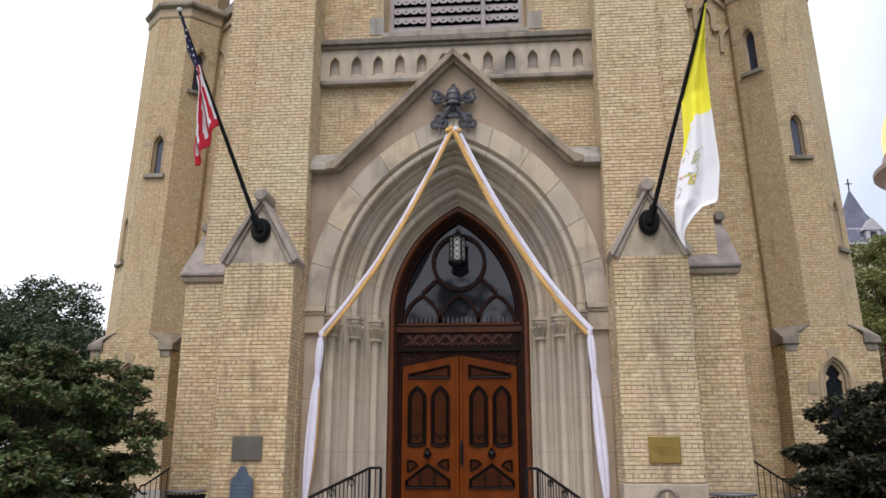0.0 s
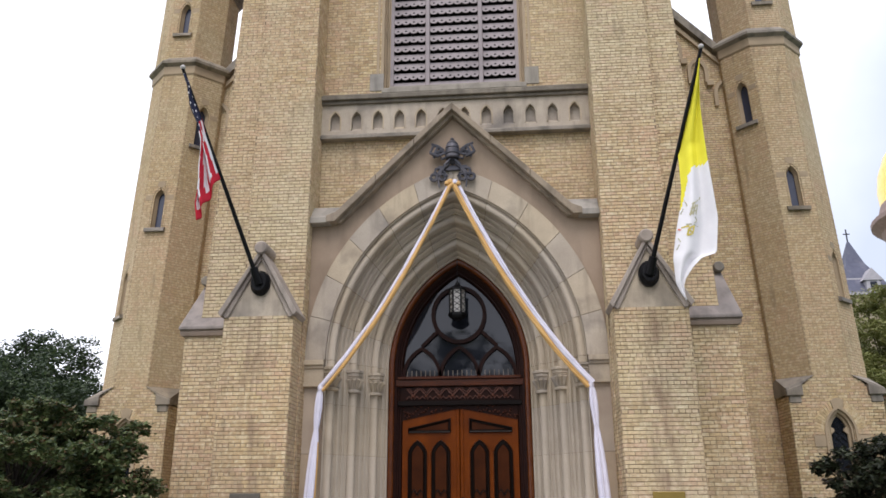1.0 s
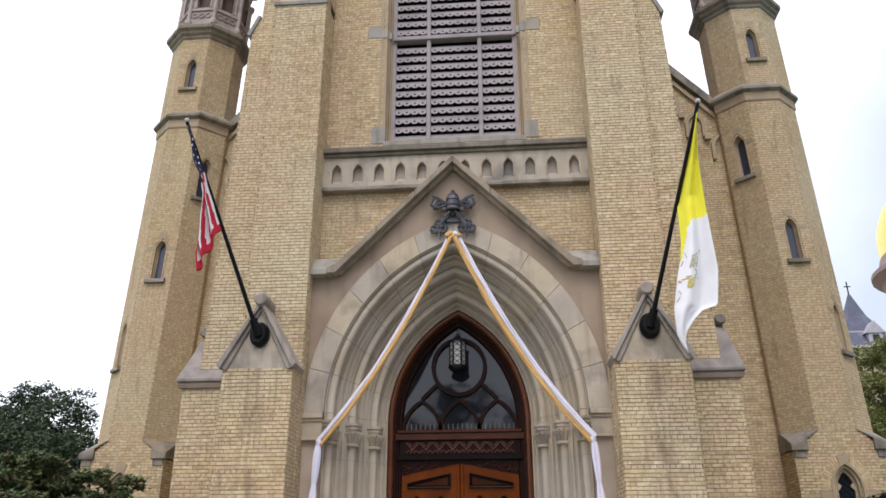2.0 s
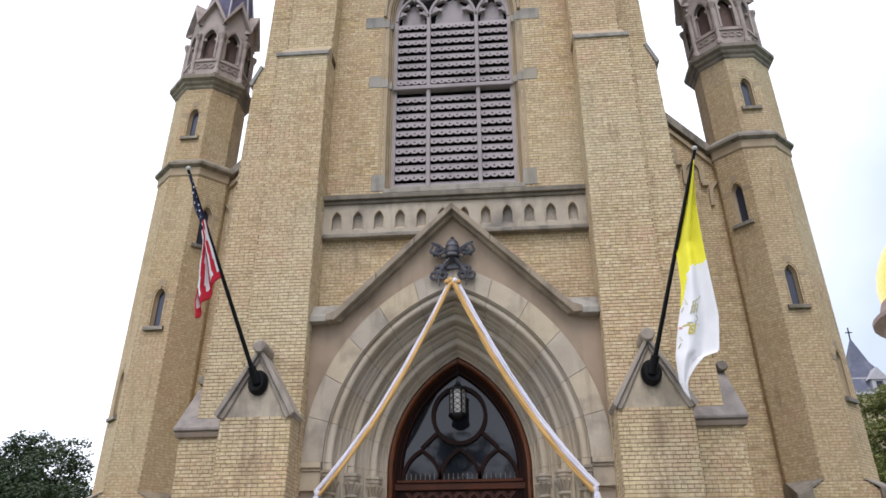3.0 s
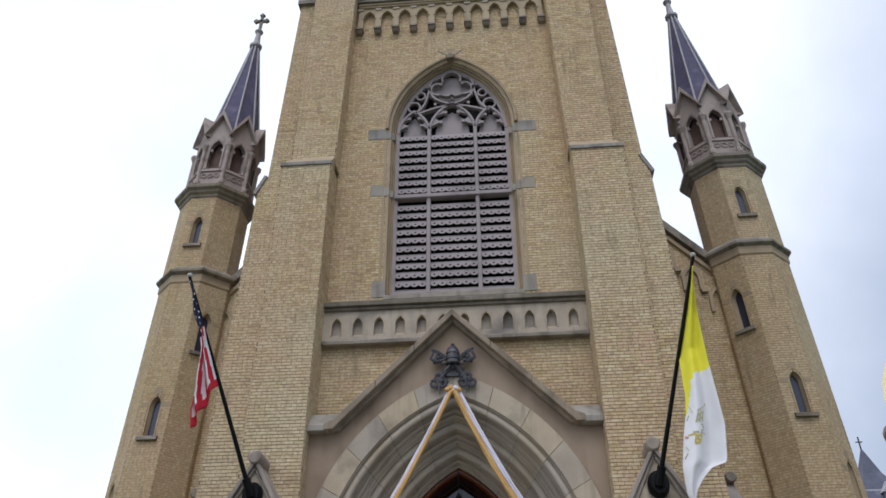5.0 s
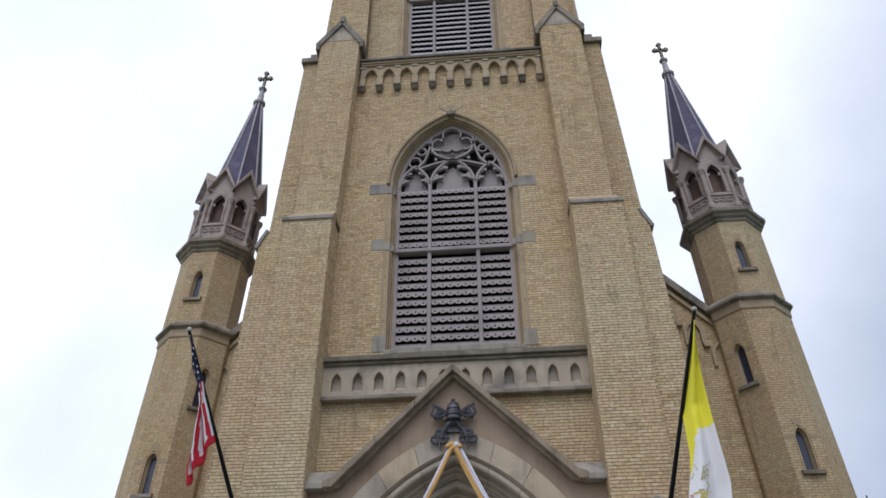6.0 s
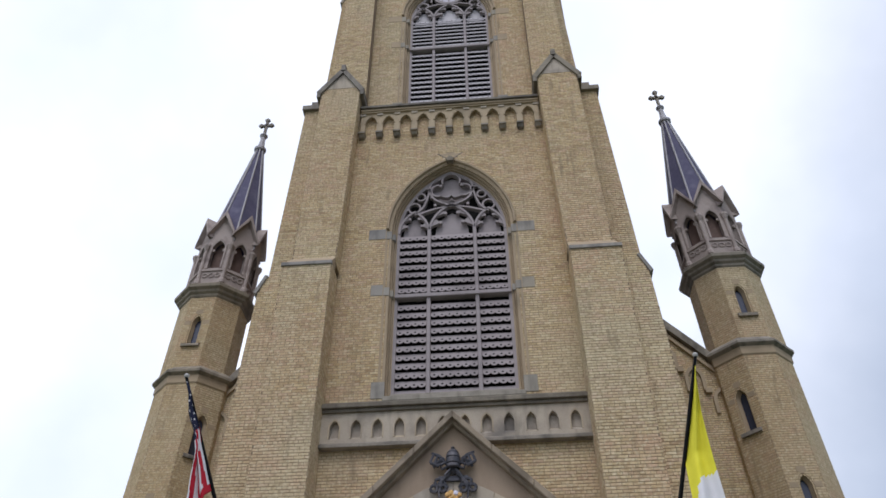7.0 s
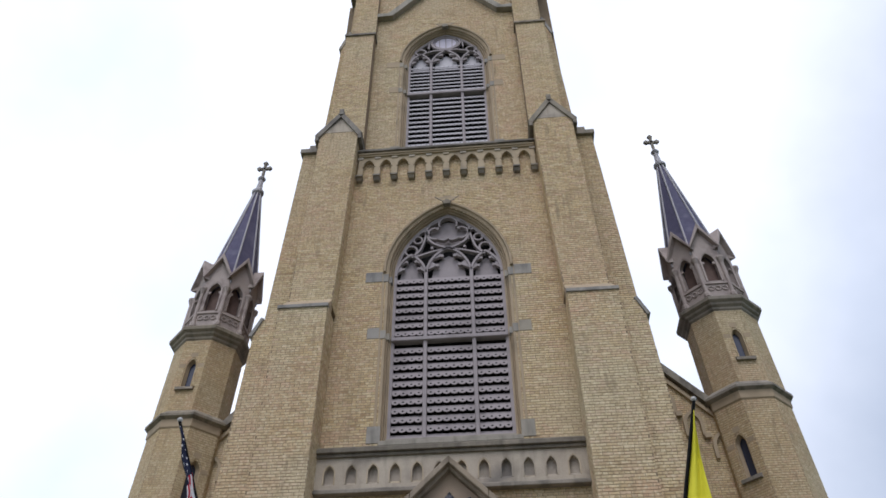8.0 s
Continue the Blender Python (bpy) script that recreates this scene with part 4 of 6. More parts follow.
            tr.ribbon([(s * 0.42, rz + rr * 0.75), (s * 0.62, rz + 0.1), (s * 0.66, bz + 0.2)], 0.06, y0, y1)
    else:
        for lobe, r, t0, t1 in (((0, 0.85), 0.255, -0.4, 3.54), ((-0.36, 0.52), 0.2, 1.5, 5.3), ((0.36, 0.52), 0.2, -2.16, 1.64)):
            bar([(lobe[0] + r * math.cos(t0 + (t1 - t0) * j / 7), lobe[1] + r * math.sin(t0 + (t1 - t0) * j / 7)) for j in range(8)], 0.05)
        bar([(-0.3, 0.33), (-0.1, 0.27), (0, 0.35), (0.1, 0.27), (0.3, 0.33)], 0.05)
        for s in (1, -1):
            bar([(0, -0.04), (s * 0.45, 0.2), (s * 0.6, 0.56), (s * 0.52, 0.84), (s * 0.29, 1.06), (0, 1.17)], 0.06)
            bar([(0, -0.04), (s * 0.42, -0.12), (s * 0.87, -0.27)], 0.055)
            bar([(s * 1.0, -0.29), (s * 0.77, -0.03), (s * 0.64, 0.36), (s * 0.6, 0.6)], 0.055)
            for fx, fz, r in ((1.02, -0.05, 0.165), (0.84, 0.33, 0.12), (0.66, 0.7, 0.08)):
                bar([(s * fx + r * math.cos(j * math.pi / 4), fz + r * math.sin(j * math.pi / 4)) for j in range(9)], 0.05, 0.02)
            for fx, fz, r in ((0.3, 0.72, 0.05), (0.45, 0.03, 0.045), (0.56, 0.3, 0.035)):
                tr.prism([(s * fx * g + r * math.cos(j * math.pi / 4), mid + fz * h + r * math.sin(j * math.pi / 4)) for j in range(8)], y0 + 0.03, y1)
    part("tracery", tr, LOUVRE, w, "cusped stone tracery")
    # boards filling the heads
    bd = Shape()
    for xm, ha in ((0, mull), (-(mull + a - 0.04) / 2, (a - 0.04 - mull) / 2), ((mull + a - 0.04) / 2, (a - 0.04 - mull) / 2)):
        bd.prism([(xm - ha * 0.8, spring - 0.02), (xm + ha * 0.8, spring - 0.02)] + arch(ha * 0.74, ha * (0.6 if xm == 0 else 1.0), spring + 0.12, None, 6, xm)[::-1], yf + 0.17, yf + 0.2)
    bd.prism([(0.53 * g * math.cos(t * math.pi / 8), mid + (0.56 + 0.5 * math.sin(t * math.pi / 8)) * h) for t in range(16)], yf + 0.17, yf + 0.2)
    part("head_board", bd, slat_mat if rose else LOUVRE, w)
    # slats with scalloped edges; black discs stand for the shade in their round holes
    for z0, z1, n in ((sill + 0.12, transom - 0.17, rows[0]), (transom + 0.13, spring + 0.02, rows[1])):
        pitch = (z1 - z0) / n
        for i in range(n):
            for x0, x1, k in ((-mull + 0.05, mull - 0.05, 6), (mull + 0.05, a - 0.07, 4), (-a + 0.07, -mull - 0.05, 4)):
                sh = Shape()
                d = (x1 - x0) / k
                zt, zb = z0 + i * pitch + pitch * (0.8 if rose else 0.88), z0 + i * pitch + pitch * (0.4 if rose else 0.32)
                low = []
                for j in range(k):
                    for t in range(5):
                        low.append((x0 + d * (j + 0.5) - d * 0.5 * math.cos(t * math.pi / 4), zb - d * 0.42 * math.sin(t * math.pi / 4)))
                ring = low + [(x1, zt), (x0, zt)]
                lean = 0.35
                f = [(x, yf + 0.03 + (z - zb) * lean, z) for x, z in ring]
                bk = [(x, yf + 0.05 + (z - zb) * lean, z) for x, z in ring]
                sh.extrude(f, bk)
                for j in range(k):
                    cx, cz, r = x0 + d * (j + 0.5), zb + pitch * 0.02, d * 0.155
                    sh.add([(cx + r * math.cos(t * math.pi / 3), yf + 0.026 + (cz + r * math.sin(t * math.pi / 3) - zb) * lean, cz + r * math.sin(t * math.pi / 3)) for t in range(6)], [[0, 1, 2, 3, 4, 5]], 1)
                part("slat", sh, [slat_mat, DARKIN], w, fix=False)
    return w


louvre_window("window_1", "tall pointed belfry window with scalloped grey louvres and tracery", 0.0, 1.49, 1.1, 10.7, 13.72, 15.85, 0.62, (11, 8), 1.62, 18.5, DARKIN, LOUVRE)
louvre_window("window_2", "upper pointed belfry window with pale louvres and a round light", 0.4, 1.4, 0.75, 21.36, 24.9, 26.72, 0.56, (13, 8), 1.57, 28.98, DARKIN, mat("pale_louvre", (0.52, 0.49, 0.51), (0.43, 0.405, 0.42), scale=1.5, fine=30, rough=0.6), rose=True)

# ---- nave front beside the tower ----
nave = thing("nave", "buff brick nave behind the tower with a raking gable", "church nave")
for s in (1, -1):
    masonry(nave, "gable_wall", [[(4.9, 0.0), (7.85, 0.0), (7.85, 14.0), (4.9, 17.3)]], Plane(0, 5.3), 0.5, s, 30)
    cp = Shape(s)
    cp.ribbon([(4.9, 17.4), (7.9, 14.05)], 0.22, 5.1, 5.9)
    part("raking_coping", cp, GREY, nave, "weathered raking coping")
    cp = Shape(s)
    cp.ribbon([(4.9, 17.02), (7.8, 13.78)], 0.1, 5.2, 5.35)
    for k in range(4):
        x = 5.5 + 0.68 * k
        z = 17.0 - (x - 4.9) * 1.117 - 0.95
        cp.ribbon(arch(0.24, 0.2, z, z - 0.4, 6, x), 0.1, 5.2, 5.35)
        cp.box(x + 0.22, x + 0.4, 5.16, 5.35, z - 0.5, z - 0.35)
    part("corbel_arch", cp, LIMEHOOD, nave)
    part("aisle_wall", Shape(s).box(8.4, 9.0, 6.9, 40, 0, 8), MORTAR, nave)
    part("nave_roof", Shape(s).extrude([(0, 5.9, 17.5), (9.4, 5.9, 7.4), (9.4, 5.9, 7.2), (0, 5.9, 17.2)], [(0, 40, 17.5), (9.4, 40, 7.4), (9.4, 40, 7.2), (0, 40, 17.2)]), SLATE, nave)
part("end_wall", Shape().box(-9, 9, 39.5, 40, 0, 9), MORTAR, nave)

# ---- octagonal corner turrets ----
LANT = mat("turret_stone", (0.44, 0.37, 0.335), (0.34, 0.285, 0.26), scale=2.0, fine=40, wear=(0.21, 0.17, 0.16), wear_scale=1.6, rough=0.88)


def octagon(cx, cy, ap, z):
    r = ap / math.cos(math.pi / 8)
    return [(cx + r * math.cos(math.pi / 8 + k * math.pi / 4), cy + r * math.sin(math.pi / 8 + k * math.pi / 4), z) for k in range(8)]


def oct_ring(shape, cx, cy, prof):
    v = [p for ap, z in prof for p in octagon(cx, cy, ap, z)]
    n = len(prof)
    shape.add(v, [(i * 8 + k, i * 8 + (k + 1) % 8, (i + 1) * 8 + (k + 1) % 8, (i + 1) * 8 + k) for i in range(n - 1) for k in range(8)] + [list(range(8))[::-1], list(range((n - 1) * 8, n * 8))])
    return shape


def facet(cx, cy, ap, k):
    t = k * math.pi / 4
    return Plane(cx + ap * math.sin(t), cy - ap * math.cos(t), math.cos(t), math.sin(t))


def slit(parent, pl, s, a, c, sill, spring):
    """A narrow pointed window set into one side of the turret."""
    win = part("window", loft(Leaning(s), [(a + 0.05, -0.02), (a + 0.05, 0.1), (a, 0.22), (a - 0.05, 0.22), (a - 0.05, 0.14), (a, 0.05)], c, spring, sill, 8, put=pl), LIMEHOOD, parent)
    pane = Leaning(s)
    pts = [(-a, sill), (a, sill), (a, spring)] + arch(a, c, spring, None, 8)[::-1]
    pane.extrude([pl(u, 0.17, z) for u, z in pts], [pl(u, 0.2, z) for u, z in pts])
    part("pane", pane, BLUEGLASS, win)
    sl = Leaning(s)
    sl.extrude([pl(-a - 0.14, -0.1, sill - 0.12), pl(a + 0.14, -0.1, sill - 0.12), pl(a + 0.14, -0.1, sill - 0.02), pl(a + 0.14, 0.0, sill + 0.02), pl(-a - 0.14, 0.0, sill + 0.02), pl(-a - 0.14, -0.1, sill - 0.02)],
               [pl(-a - 0.14, 0.2, sill - 0.12), pl(a + 0.14, 0.2, sill - 0.12), pl(a + 0.14, 0.2, sill - 0.02), pl(a + 0.14, 0.2, sill + 0.02), pl(-a - 0.14, 0.2, sill + 0.02), pl(-a - 0.14, 0.2, sill - 0.02)])
    part("sill", sl, GREY, win, "grey stone sill")
    top = spring + math.sqrt((a + c) ** 2 - c * c)
    for q in (rect(-a - 0.26, -a - 0.04, spring - 0.05, spring + 0.1), rect(a + 0.04, a + 0.26, spring - 0.05, spring + 0.1), [(0, top + 0.03), (0.13, top + 0.12), (0.1, top + 0.24), (-0.1, top + 0.24), (-0.13, top + 0.12)]):
        part("head_stone", Leaning(s).extrude([pl(u, -0.012, z) for u, z in q], [pl(u, 0.05, z) for u, z in q]), LIMEHOOD, win)


def turret(s):
    t = thing("corner_turret", "octagonal buff brick turret with an arcaded lantern and slate spire", "turret", group="corner turrets")
    cx, cy, ap = TX, TY, TA
    w = ap * math.tan(math.pi / 8)
    lows = {0: (0.15, 0.2, 9.2, 10.1), -1: (0.17, 0.2, 11.85, 12.85), 1: (0.15, 0.2, 6.75, 7.75)}
    for k in range(-3, 5):
        pl = facet(cx, cy, ap, k)
        hs = [(0, *lows[k])] if k in lows else []
        polys = panel_polys(-w, w, 4.0, 14.35, hs) if hs else [rect(-w, w, 4.0, 14.35)]
        if k in (-3, 3, 4):
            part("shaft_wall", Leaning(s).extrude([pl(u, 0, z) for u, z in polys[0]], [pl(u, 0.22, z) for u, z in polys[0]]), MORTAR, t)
        else:
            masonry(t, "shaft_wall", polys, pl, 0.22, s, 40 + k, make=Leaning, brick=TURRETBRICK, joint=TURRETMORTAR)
        if hs:
            slit(t, pl, s, *lows[k])
    cx2, ap2 = TX2, TA2
    w2 = ap2 * math.tan(math.pi / 8)
    for k in range(-3, 5):
        pl = facet(cx2, cy, ap2, k)
        up = (0.15, 0.2, 15.6, 16.4)
        polys = panel_polys(-w2, w2, 14.5, 17.5, [(0, *up)]) if k == 0 else [rect(-w2, w2, 14.5, 17.5)]
        if k in (-3, 3, 4):
            part("upper_shaft_wall", Leaning(s).extrude([pl(u, 0, z) for u, z in polys[0]], [pl(u, 0.22, z) for u, z in polys[0]]), MORTAR, t)
        else:
            masonry(t, "upper_shaft_wall", polys, pl, 0.22, s, 50 + k, make=Leaning, brick=TURRETBRICK, joint=TURRETMORTAR)
        if k == 0:
            slit(t, pl, s, *up)
    part("pale_band", oct_ring(Leaning(s), cx, cy, [(ap + 0.015, 14.1), (ap + 0.04, 14.14), (ap + 0.04, 14.4)]), LIMEHOOD, t, "pale stone band")
    part("belt", oct_ring(Leaning(s), cx, cy, [(ap + 0.03, 14.38), (ap + 0.15, 14.46), (ap + 0.15, 14.54), (ap2, 14.76)]), GREY, t, "weathered stone belt course")
    co = oct_ring(Leaning(s), cx2, cy, [(ap2, 17.42), (ap2 + 0.05, 17.48), (ap2 + 0.06, 17.55), (ap2 + 0.13, 17.61), (ap2 + 0.15, 17.68), (ap2 + 0.24, 17.75), (ap2 + 0.25, 17.86), (ap2 + 0.0, 18.08)])
    part("cornice", co, GREY, t, "dark weathered stone cornice")
    # open lantern with a gablet on each side
    la = 1.0
    wl_ = la * math.tan(math.pi / 8)
    for k in range(-3, 5):
        pl = facet(cx2, cy, la, k)
        hole = (0.22, 0.22, 18.75, 19.6)
        top = 20.35
        pts = arch(hole[0], hole[1], hole[3], None, 8)
        hf = len(pts) // 2
        sh = Leaning(s)
        left = [(0, 18.0), (0, hole[2]), (-hole[0], hole[2])] + pts[:hf + 1] + [(0, 21.1), (-wl_, top - 0.1), (-wl_, 18.0)]
        right = [(0, 18.0), (wl_, 18.0), (wl_, top - 0.1), (0, 21.1)] + pts[hf:] + [(hole[0], hole[2]), (0, hole[2])]
        for q in (left, right):
            sh.extrude([pl(u, 0, z) for u, z in q], [pl(u, 0.16, z) for u, z in q])
        fc = part("lantern_side", sh, LANT, t, "brown stone gabled lantern side")
        m = loft(Leaning(s), [(0.29, -0.04), (0.29, 0.02), (0.22, 0.06), (0.22, -0.02)], 0.22, hole[3], hole[2], 8, put=pl)
        for u in (-1, 1):
            cu = [(u * 0.19 + 0.06 * math.cos(j * math.pi / 4), 19.58 + 0.06 * math.sin(j * math.pi / 4)) for j in range(9)]
            m.extrude([pl(a, 0.02, b) for a, b in cu[:8]], [pl(a, 0.1, b) for a, b in cu[:8]])
        part("arch_mould", m, LANT, fc)
        # this shutter is added; its brown stands for the dim lantern inside
        q = [(-0.24, 18.7), (0.24, 18.7), (0.24, 19.6), (0.0, 20.05), (-0.24, 19.6)]
        part("shutter", Leaning(s).extrude([pl(u, 0.24, z) for u, z in q], [pl(u, 0.28, z) for u, z in q]), LANTERNFILL, fc, "added brown board in place of the dim lantern inside")
        cpp = Leaning(s)
        for u in (-1, 1):
            q = [(u * (wl_ + 0.07), top - 0.2), (u * (wl_ + 0.05), top - 0.02), (0, 21.32), (0, 21.06)]
            cpp.extrude([pl(a, -0.19, b) for a, b in q], [pl(a, 0.2, b) for a, b in q])
        part("gablet_coping", cpp, LANT, fc, bevel=0.01)
        pr = Leaning(s)
        for u in (-0.22, 0.0, 0.22):
            q = [(u + 0.085 * math.cos(j * math.pi / 5), 18.42 + 0.085 * math.sin(j * math.pi / 5)) for j in range(11)]
            pr.tube([pl(a, -0.015, b) for a, b in q], 0.025, 5)
        pr.extrude([pl(u, -0.05, z) for u, z in rect(-wl_, wl_, 18.6, 18.68)], [pl(u, 0.1, z) for u, z in rect(-wl_, wl_, 18.6, 18.68)])
        part("pierced_parapet", pr, LANT, fc)
        cr = pl(wl_, -0.02, 0)
        col = Leaning(s).tube([(cr[0], cr[1], 18.05), (cr[0], cr[1], 19.6)], 0.065, 8)
        col.lathe((cr[0], cr[1], 18.05), [(0.11, 0), (0.11, 0.12), (0.075, 0.2)], 8)
        col.lathe((cr[0], cr[1], 19.52), [(0.07, 0), (0.09, 0.05), (0.125, 0.15), (0.14, 0.17), (0.14, 0.25)], 8)
        part("colonnette", col, LANT, fc)
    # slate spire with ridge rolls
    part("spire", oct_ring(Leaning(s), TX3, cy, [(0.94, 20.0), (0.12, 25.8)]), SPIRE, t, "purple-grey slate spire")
    base, tip = octagon(TX3, cy, 0.955, 20.0), octagon(TX3, cy, 0.13, 25.8)
    for p, q in zip(base, tip):
        part("ridge_roll", Leaning(s).tube([p, q], 0.035, 6), LEAD, t)
    f = Leaning(s)
    f.lathe((TX3, cy, 25.7), [(0.14, 0), (0.24, 0.06), (0.25, 0.16), (0.18, 0.2), (0.14, 0.3), (0.1, 0.75), (0.1, 0.85)], 12)
    f.lathe((TX3, cy, 26.55), [(0.06, 0), (0.15, 0.08), (0.17, 0.14), (0.12, 0.22), (0.05, 0.26)], 12)
    part("finial", f, LEAD, t, smooth=True)
    x = Leaning(s)
    x.box(TX3 - 0.05, TX3 + 0.05, cy - 0.05, cy + 0.05, 26.8, 27.75).box(TX3 - 0.24, TX3 + 0.24, cy - 0.05, cy + 0.05, 27.28, 27.4)
    for u, z in ((-0.22, 27.35), (0.22, 27.35), (0, 27.68)):
        ends = [(u - 0.11, z), (u, z - 0.11), (u + 0.11, z), (u, z + 0.11)]
        x.extrude([(TX3 + a, cy - 0.06, b) for a, b in ends], [(TX3 + a, cy + 0.06, b) for a, b in ends])
    part("cross", x, GREY, t, "small stone cross")
    # square base with broached corners
    cx, bx0, bx1, by0, by1 = cx + 0.08, 7.86, 10.08, 4.40, 6.9
    bw = masonry(t, "base_wall", panel_polys(bx0, bx1, 0, 4.25, [(8.97, 0.3, 0.3, 2.4, 3.45)]), Plane(0, by0), 0.3, s, 60)
    for pl, ph in ((Plane(bx0, by1, 0, -1), 61), (Plane(bx1, by0, 0, 1), 62)):
        masonry(t, "base_wall", [rect(0, by1 - by0, 0, 4.25)], pl, 0.3, s, ph)
    masonry(t, "base_top", [[(bx0 + 0.08, 4.25), (bx1 - 0.08, 4.25), (cx + w + 0.03, 4.72), (cx - w - 0.03, 4.72)]], Plane(0, by0), 0.3, s, 63)
    for sx, xa, xo in ((1, cx + w, bx1), (-1, cx - w, bx0)):
        st = Shape(s)
        o = octagon(cx, cy, ap + 0.02, 4.75)
        st.add([(xo + 0.05 * sx, by0 - 0.06, 4.40), (xa - 0.04 * sx, by0 - 0.03, 4.74), (cx + sx * (ap + 0.02), cy - w, 4.74), (xo + 0.05 * sx, by1 - 0.6, 4.40), (xo + 0.05 * sx, by0 - 0.06, 4.27), (xo + 0.05 * sx, by1 - 0.6, 4.27), (xo - 0.25 * sx, by0 - 0.06, 4.27), (xo - 0.25 * sx, by0 - 0.06, 4.46), (cx + sx * (ap - 0.1), cy + w, 4.6)],
               [(0, 1, 2), (0, 2, 3), (0, 3, 5, 4), (0, 4, 6, 7), (0, 7, 1), (3, 2, 8)])
        part("broach", st, BROACH, t, "grey-brown broach stone", fix=True)
        xs = [xo + 0.06 * sx, xo - 0.24 * sx, xo - 0.46 * sx, xa - 0.12 * sx]
        tops = [4.38, 4.52, 4.64, 4.74]
        for k, low in enumerate((4.24,)):
            ua, ub = xs[k], xs[k + 1] + 0.1 * -sx
            za, zb = tops[k], min(4.76, tops[k + 1])
            q = [(ua, low), (ub, low), (ub, zb), (ua, za)]
            part("broach_stone", Shape(s).prism(q if sx < 0 else q[::-1], by0 - 0.085 + 0.014 * k, by0 + 0.1), BROACH, t, bevel=0.014)
        part("corbel", Shape(s).box(min(xo, xo - 0.3 * sx), max(xo, xo - 0.3 * sx), by0 - 0.03, by0 + 0.4, 4.05, 4.27), GREY, t, bevel=0.03)
    win = part("base_window", loft(Shape(s), [(0.38, by0 - 0.04), (0.38, by0 + 0.1), (0.3, by0 + 0.2), (0.19, by0 + 0.2), (0.19, by0 + 0.12), (0.24, by0 + 0.1), (0.26, by0 + 0.03), (0.31, by0 + 0.02), (0.33, by0 - 0.04)], 0.3, 3.36, 2.4, 10, x=8.97), LIMEHOOD, t, "small pointed base window")
    pts = [(8.67, 2.4), (9.27, 2.4), (9.27, 3.45)] + arch(0.3, 0.3, 3.45, None, 8, 8.97)[::-1]
    part("pane", Shape(s).prism(pts, by0 + 0.16, by0 + 0.2), GLASS, win)
    cu = Shape(s)
    for u in (1, -1):
        cu.prism([(8.97 + u * 0.2, 3.3), (8.97 + u * 0.11, 3.4), (8.97 + u * 0.12, 3.45), (8.97 + u * 0.2, 3.5)][::u], by0 + 0.1, by0 + 0.155)
        cu.prism([(8.97 + u * 0.2, 3.5), (8.97 + u * 0.14, 3.58), (8.97 + u * 0.06, 3.76), (8.97 + u * 0.2, 3.76)][::u], by0 + 0.1, by0 + 0.155)
    part("cusp", cu, LIMEHOOD, win)
    la_ = Shape(s)
    for j in range(-3, 9):
        la_.ribbon([(8.7, 2.4 + 0.16 * j), (9.24, 2.94 + 0.16 * j)], 0.012, by0 + 0.145, by0 + 0.158)
        la_.ribbon([(9.24, 2.4 + 0.16 * j), (8.7, 2.94 + 0.16 * j)], 0.012, by0 + 0.145, by0 + 0.158)
    part("lead_lattice", la_, IRON, win)
    hd, ks = Shape(s), Shape(s)
    sp_ = []
    fan = lambda u, r, q: (8.97 + u * (-0.3 + r * math.cos(q * math.acos(0.3 / r))), 3.3 + r * math.sin(q * math.acos(0.3 / r)))
    for u in (1, -1):
        for k in range(12):
            q0, q1 = 0.84 * (k + 0.07) / 12, 0.84 * (k + 0.93) / 12
            q = [fan(u, 0.69, q0), fan(u, 0.93, q0), fan(u, 0.93, q1), fan(u, 0.69, q1)]
            hd.prism(q if u > 0 else q[::-1], by0 - 0.022, by0 + 0.02)
        q = [fan(u, 0.69, 0.85), fan(u, 0.93, 0.85), fan(u, 0.93, 0.93), (8.97, fan(1, 0.93, 1.0)[1]), (8.97, fan(1, 0.69, 1.0)[1])]
        ks.prism(q if u > 0 else q[::-1], by0 - 0.03, by0 + 0.02)
        sp_.append(Shape(s).box(8.97 + u * 0.51 - 0.14, 8.97 + u * 0.51 + 0.14, by0 - 0.026, by0 + 0.02, 3.02, 3.29))
    part("arch_head", hd, BRICK, win, "ring of buff bricks")["kind"] = "stuff"
    part("point_stone", ks, LIMEHOOD, win)
    for q in sp_:
        part("springer", q, LIMEHOOD, win)
    part("water_table", Shape(s).box(bx0 - 0.08, bx1 + 0.08, by0 - 0.1, by1, 0.0, 0.7), CONCRETE, t)
    return t


LANTERNFILL = mat("dim_inside_brown", (0.16, 0.105, 0.085), (0.10, 0.065, 0.055), scale=4, fine=30, rough=0.8)
BROACH = mat("dark_broach_stone", (0.33, 0.29, 0.24), (0.23, 0.2, 0.165), scale=2.4, fine=45, wear=(0.13, 0.115, 0.1), wear_scale=2.0, rough=0.9, vary=0.18)
SPIRE = mat("coursed_slate", (0.125, 0.115, 0.19), (0.085, 0.08, 0.14), scale=3, fine=20, wear=(0.17, 0.16, 0.23), wear_scale=2, rough=0.75)
sn, sl_ = SPIRE.node_tree.nodes, SPIRE.node_tree.links
wv, wb, wc = sn.new("ShaderNodeTexWave"), sn.new("ShaderNodeBump"), sn.new("ShaderNodeTexCoord")
wv.bands_direction, wv.wave_profile = "Z", "SAW"
wv.inputs["Scale"].default_value, wv.inputs["Distortion"].default_value, wv.inputs["Detail Scale"].default_value = 2.4, 0.7, 6.0
sl_.new(wc.outputs["Object"], wv.inputs["Vector"])
sl_.new(wv.outputs["Fac"], wb.inputs["Height"])
wb.inputs["Strength"].default_value, wb.inputs["Distance"].default_value = 0.8, 0.02
sl_.new(wb.outputs[0], sn["Principled BSDF"].inputs["Normal"])
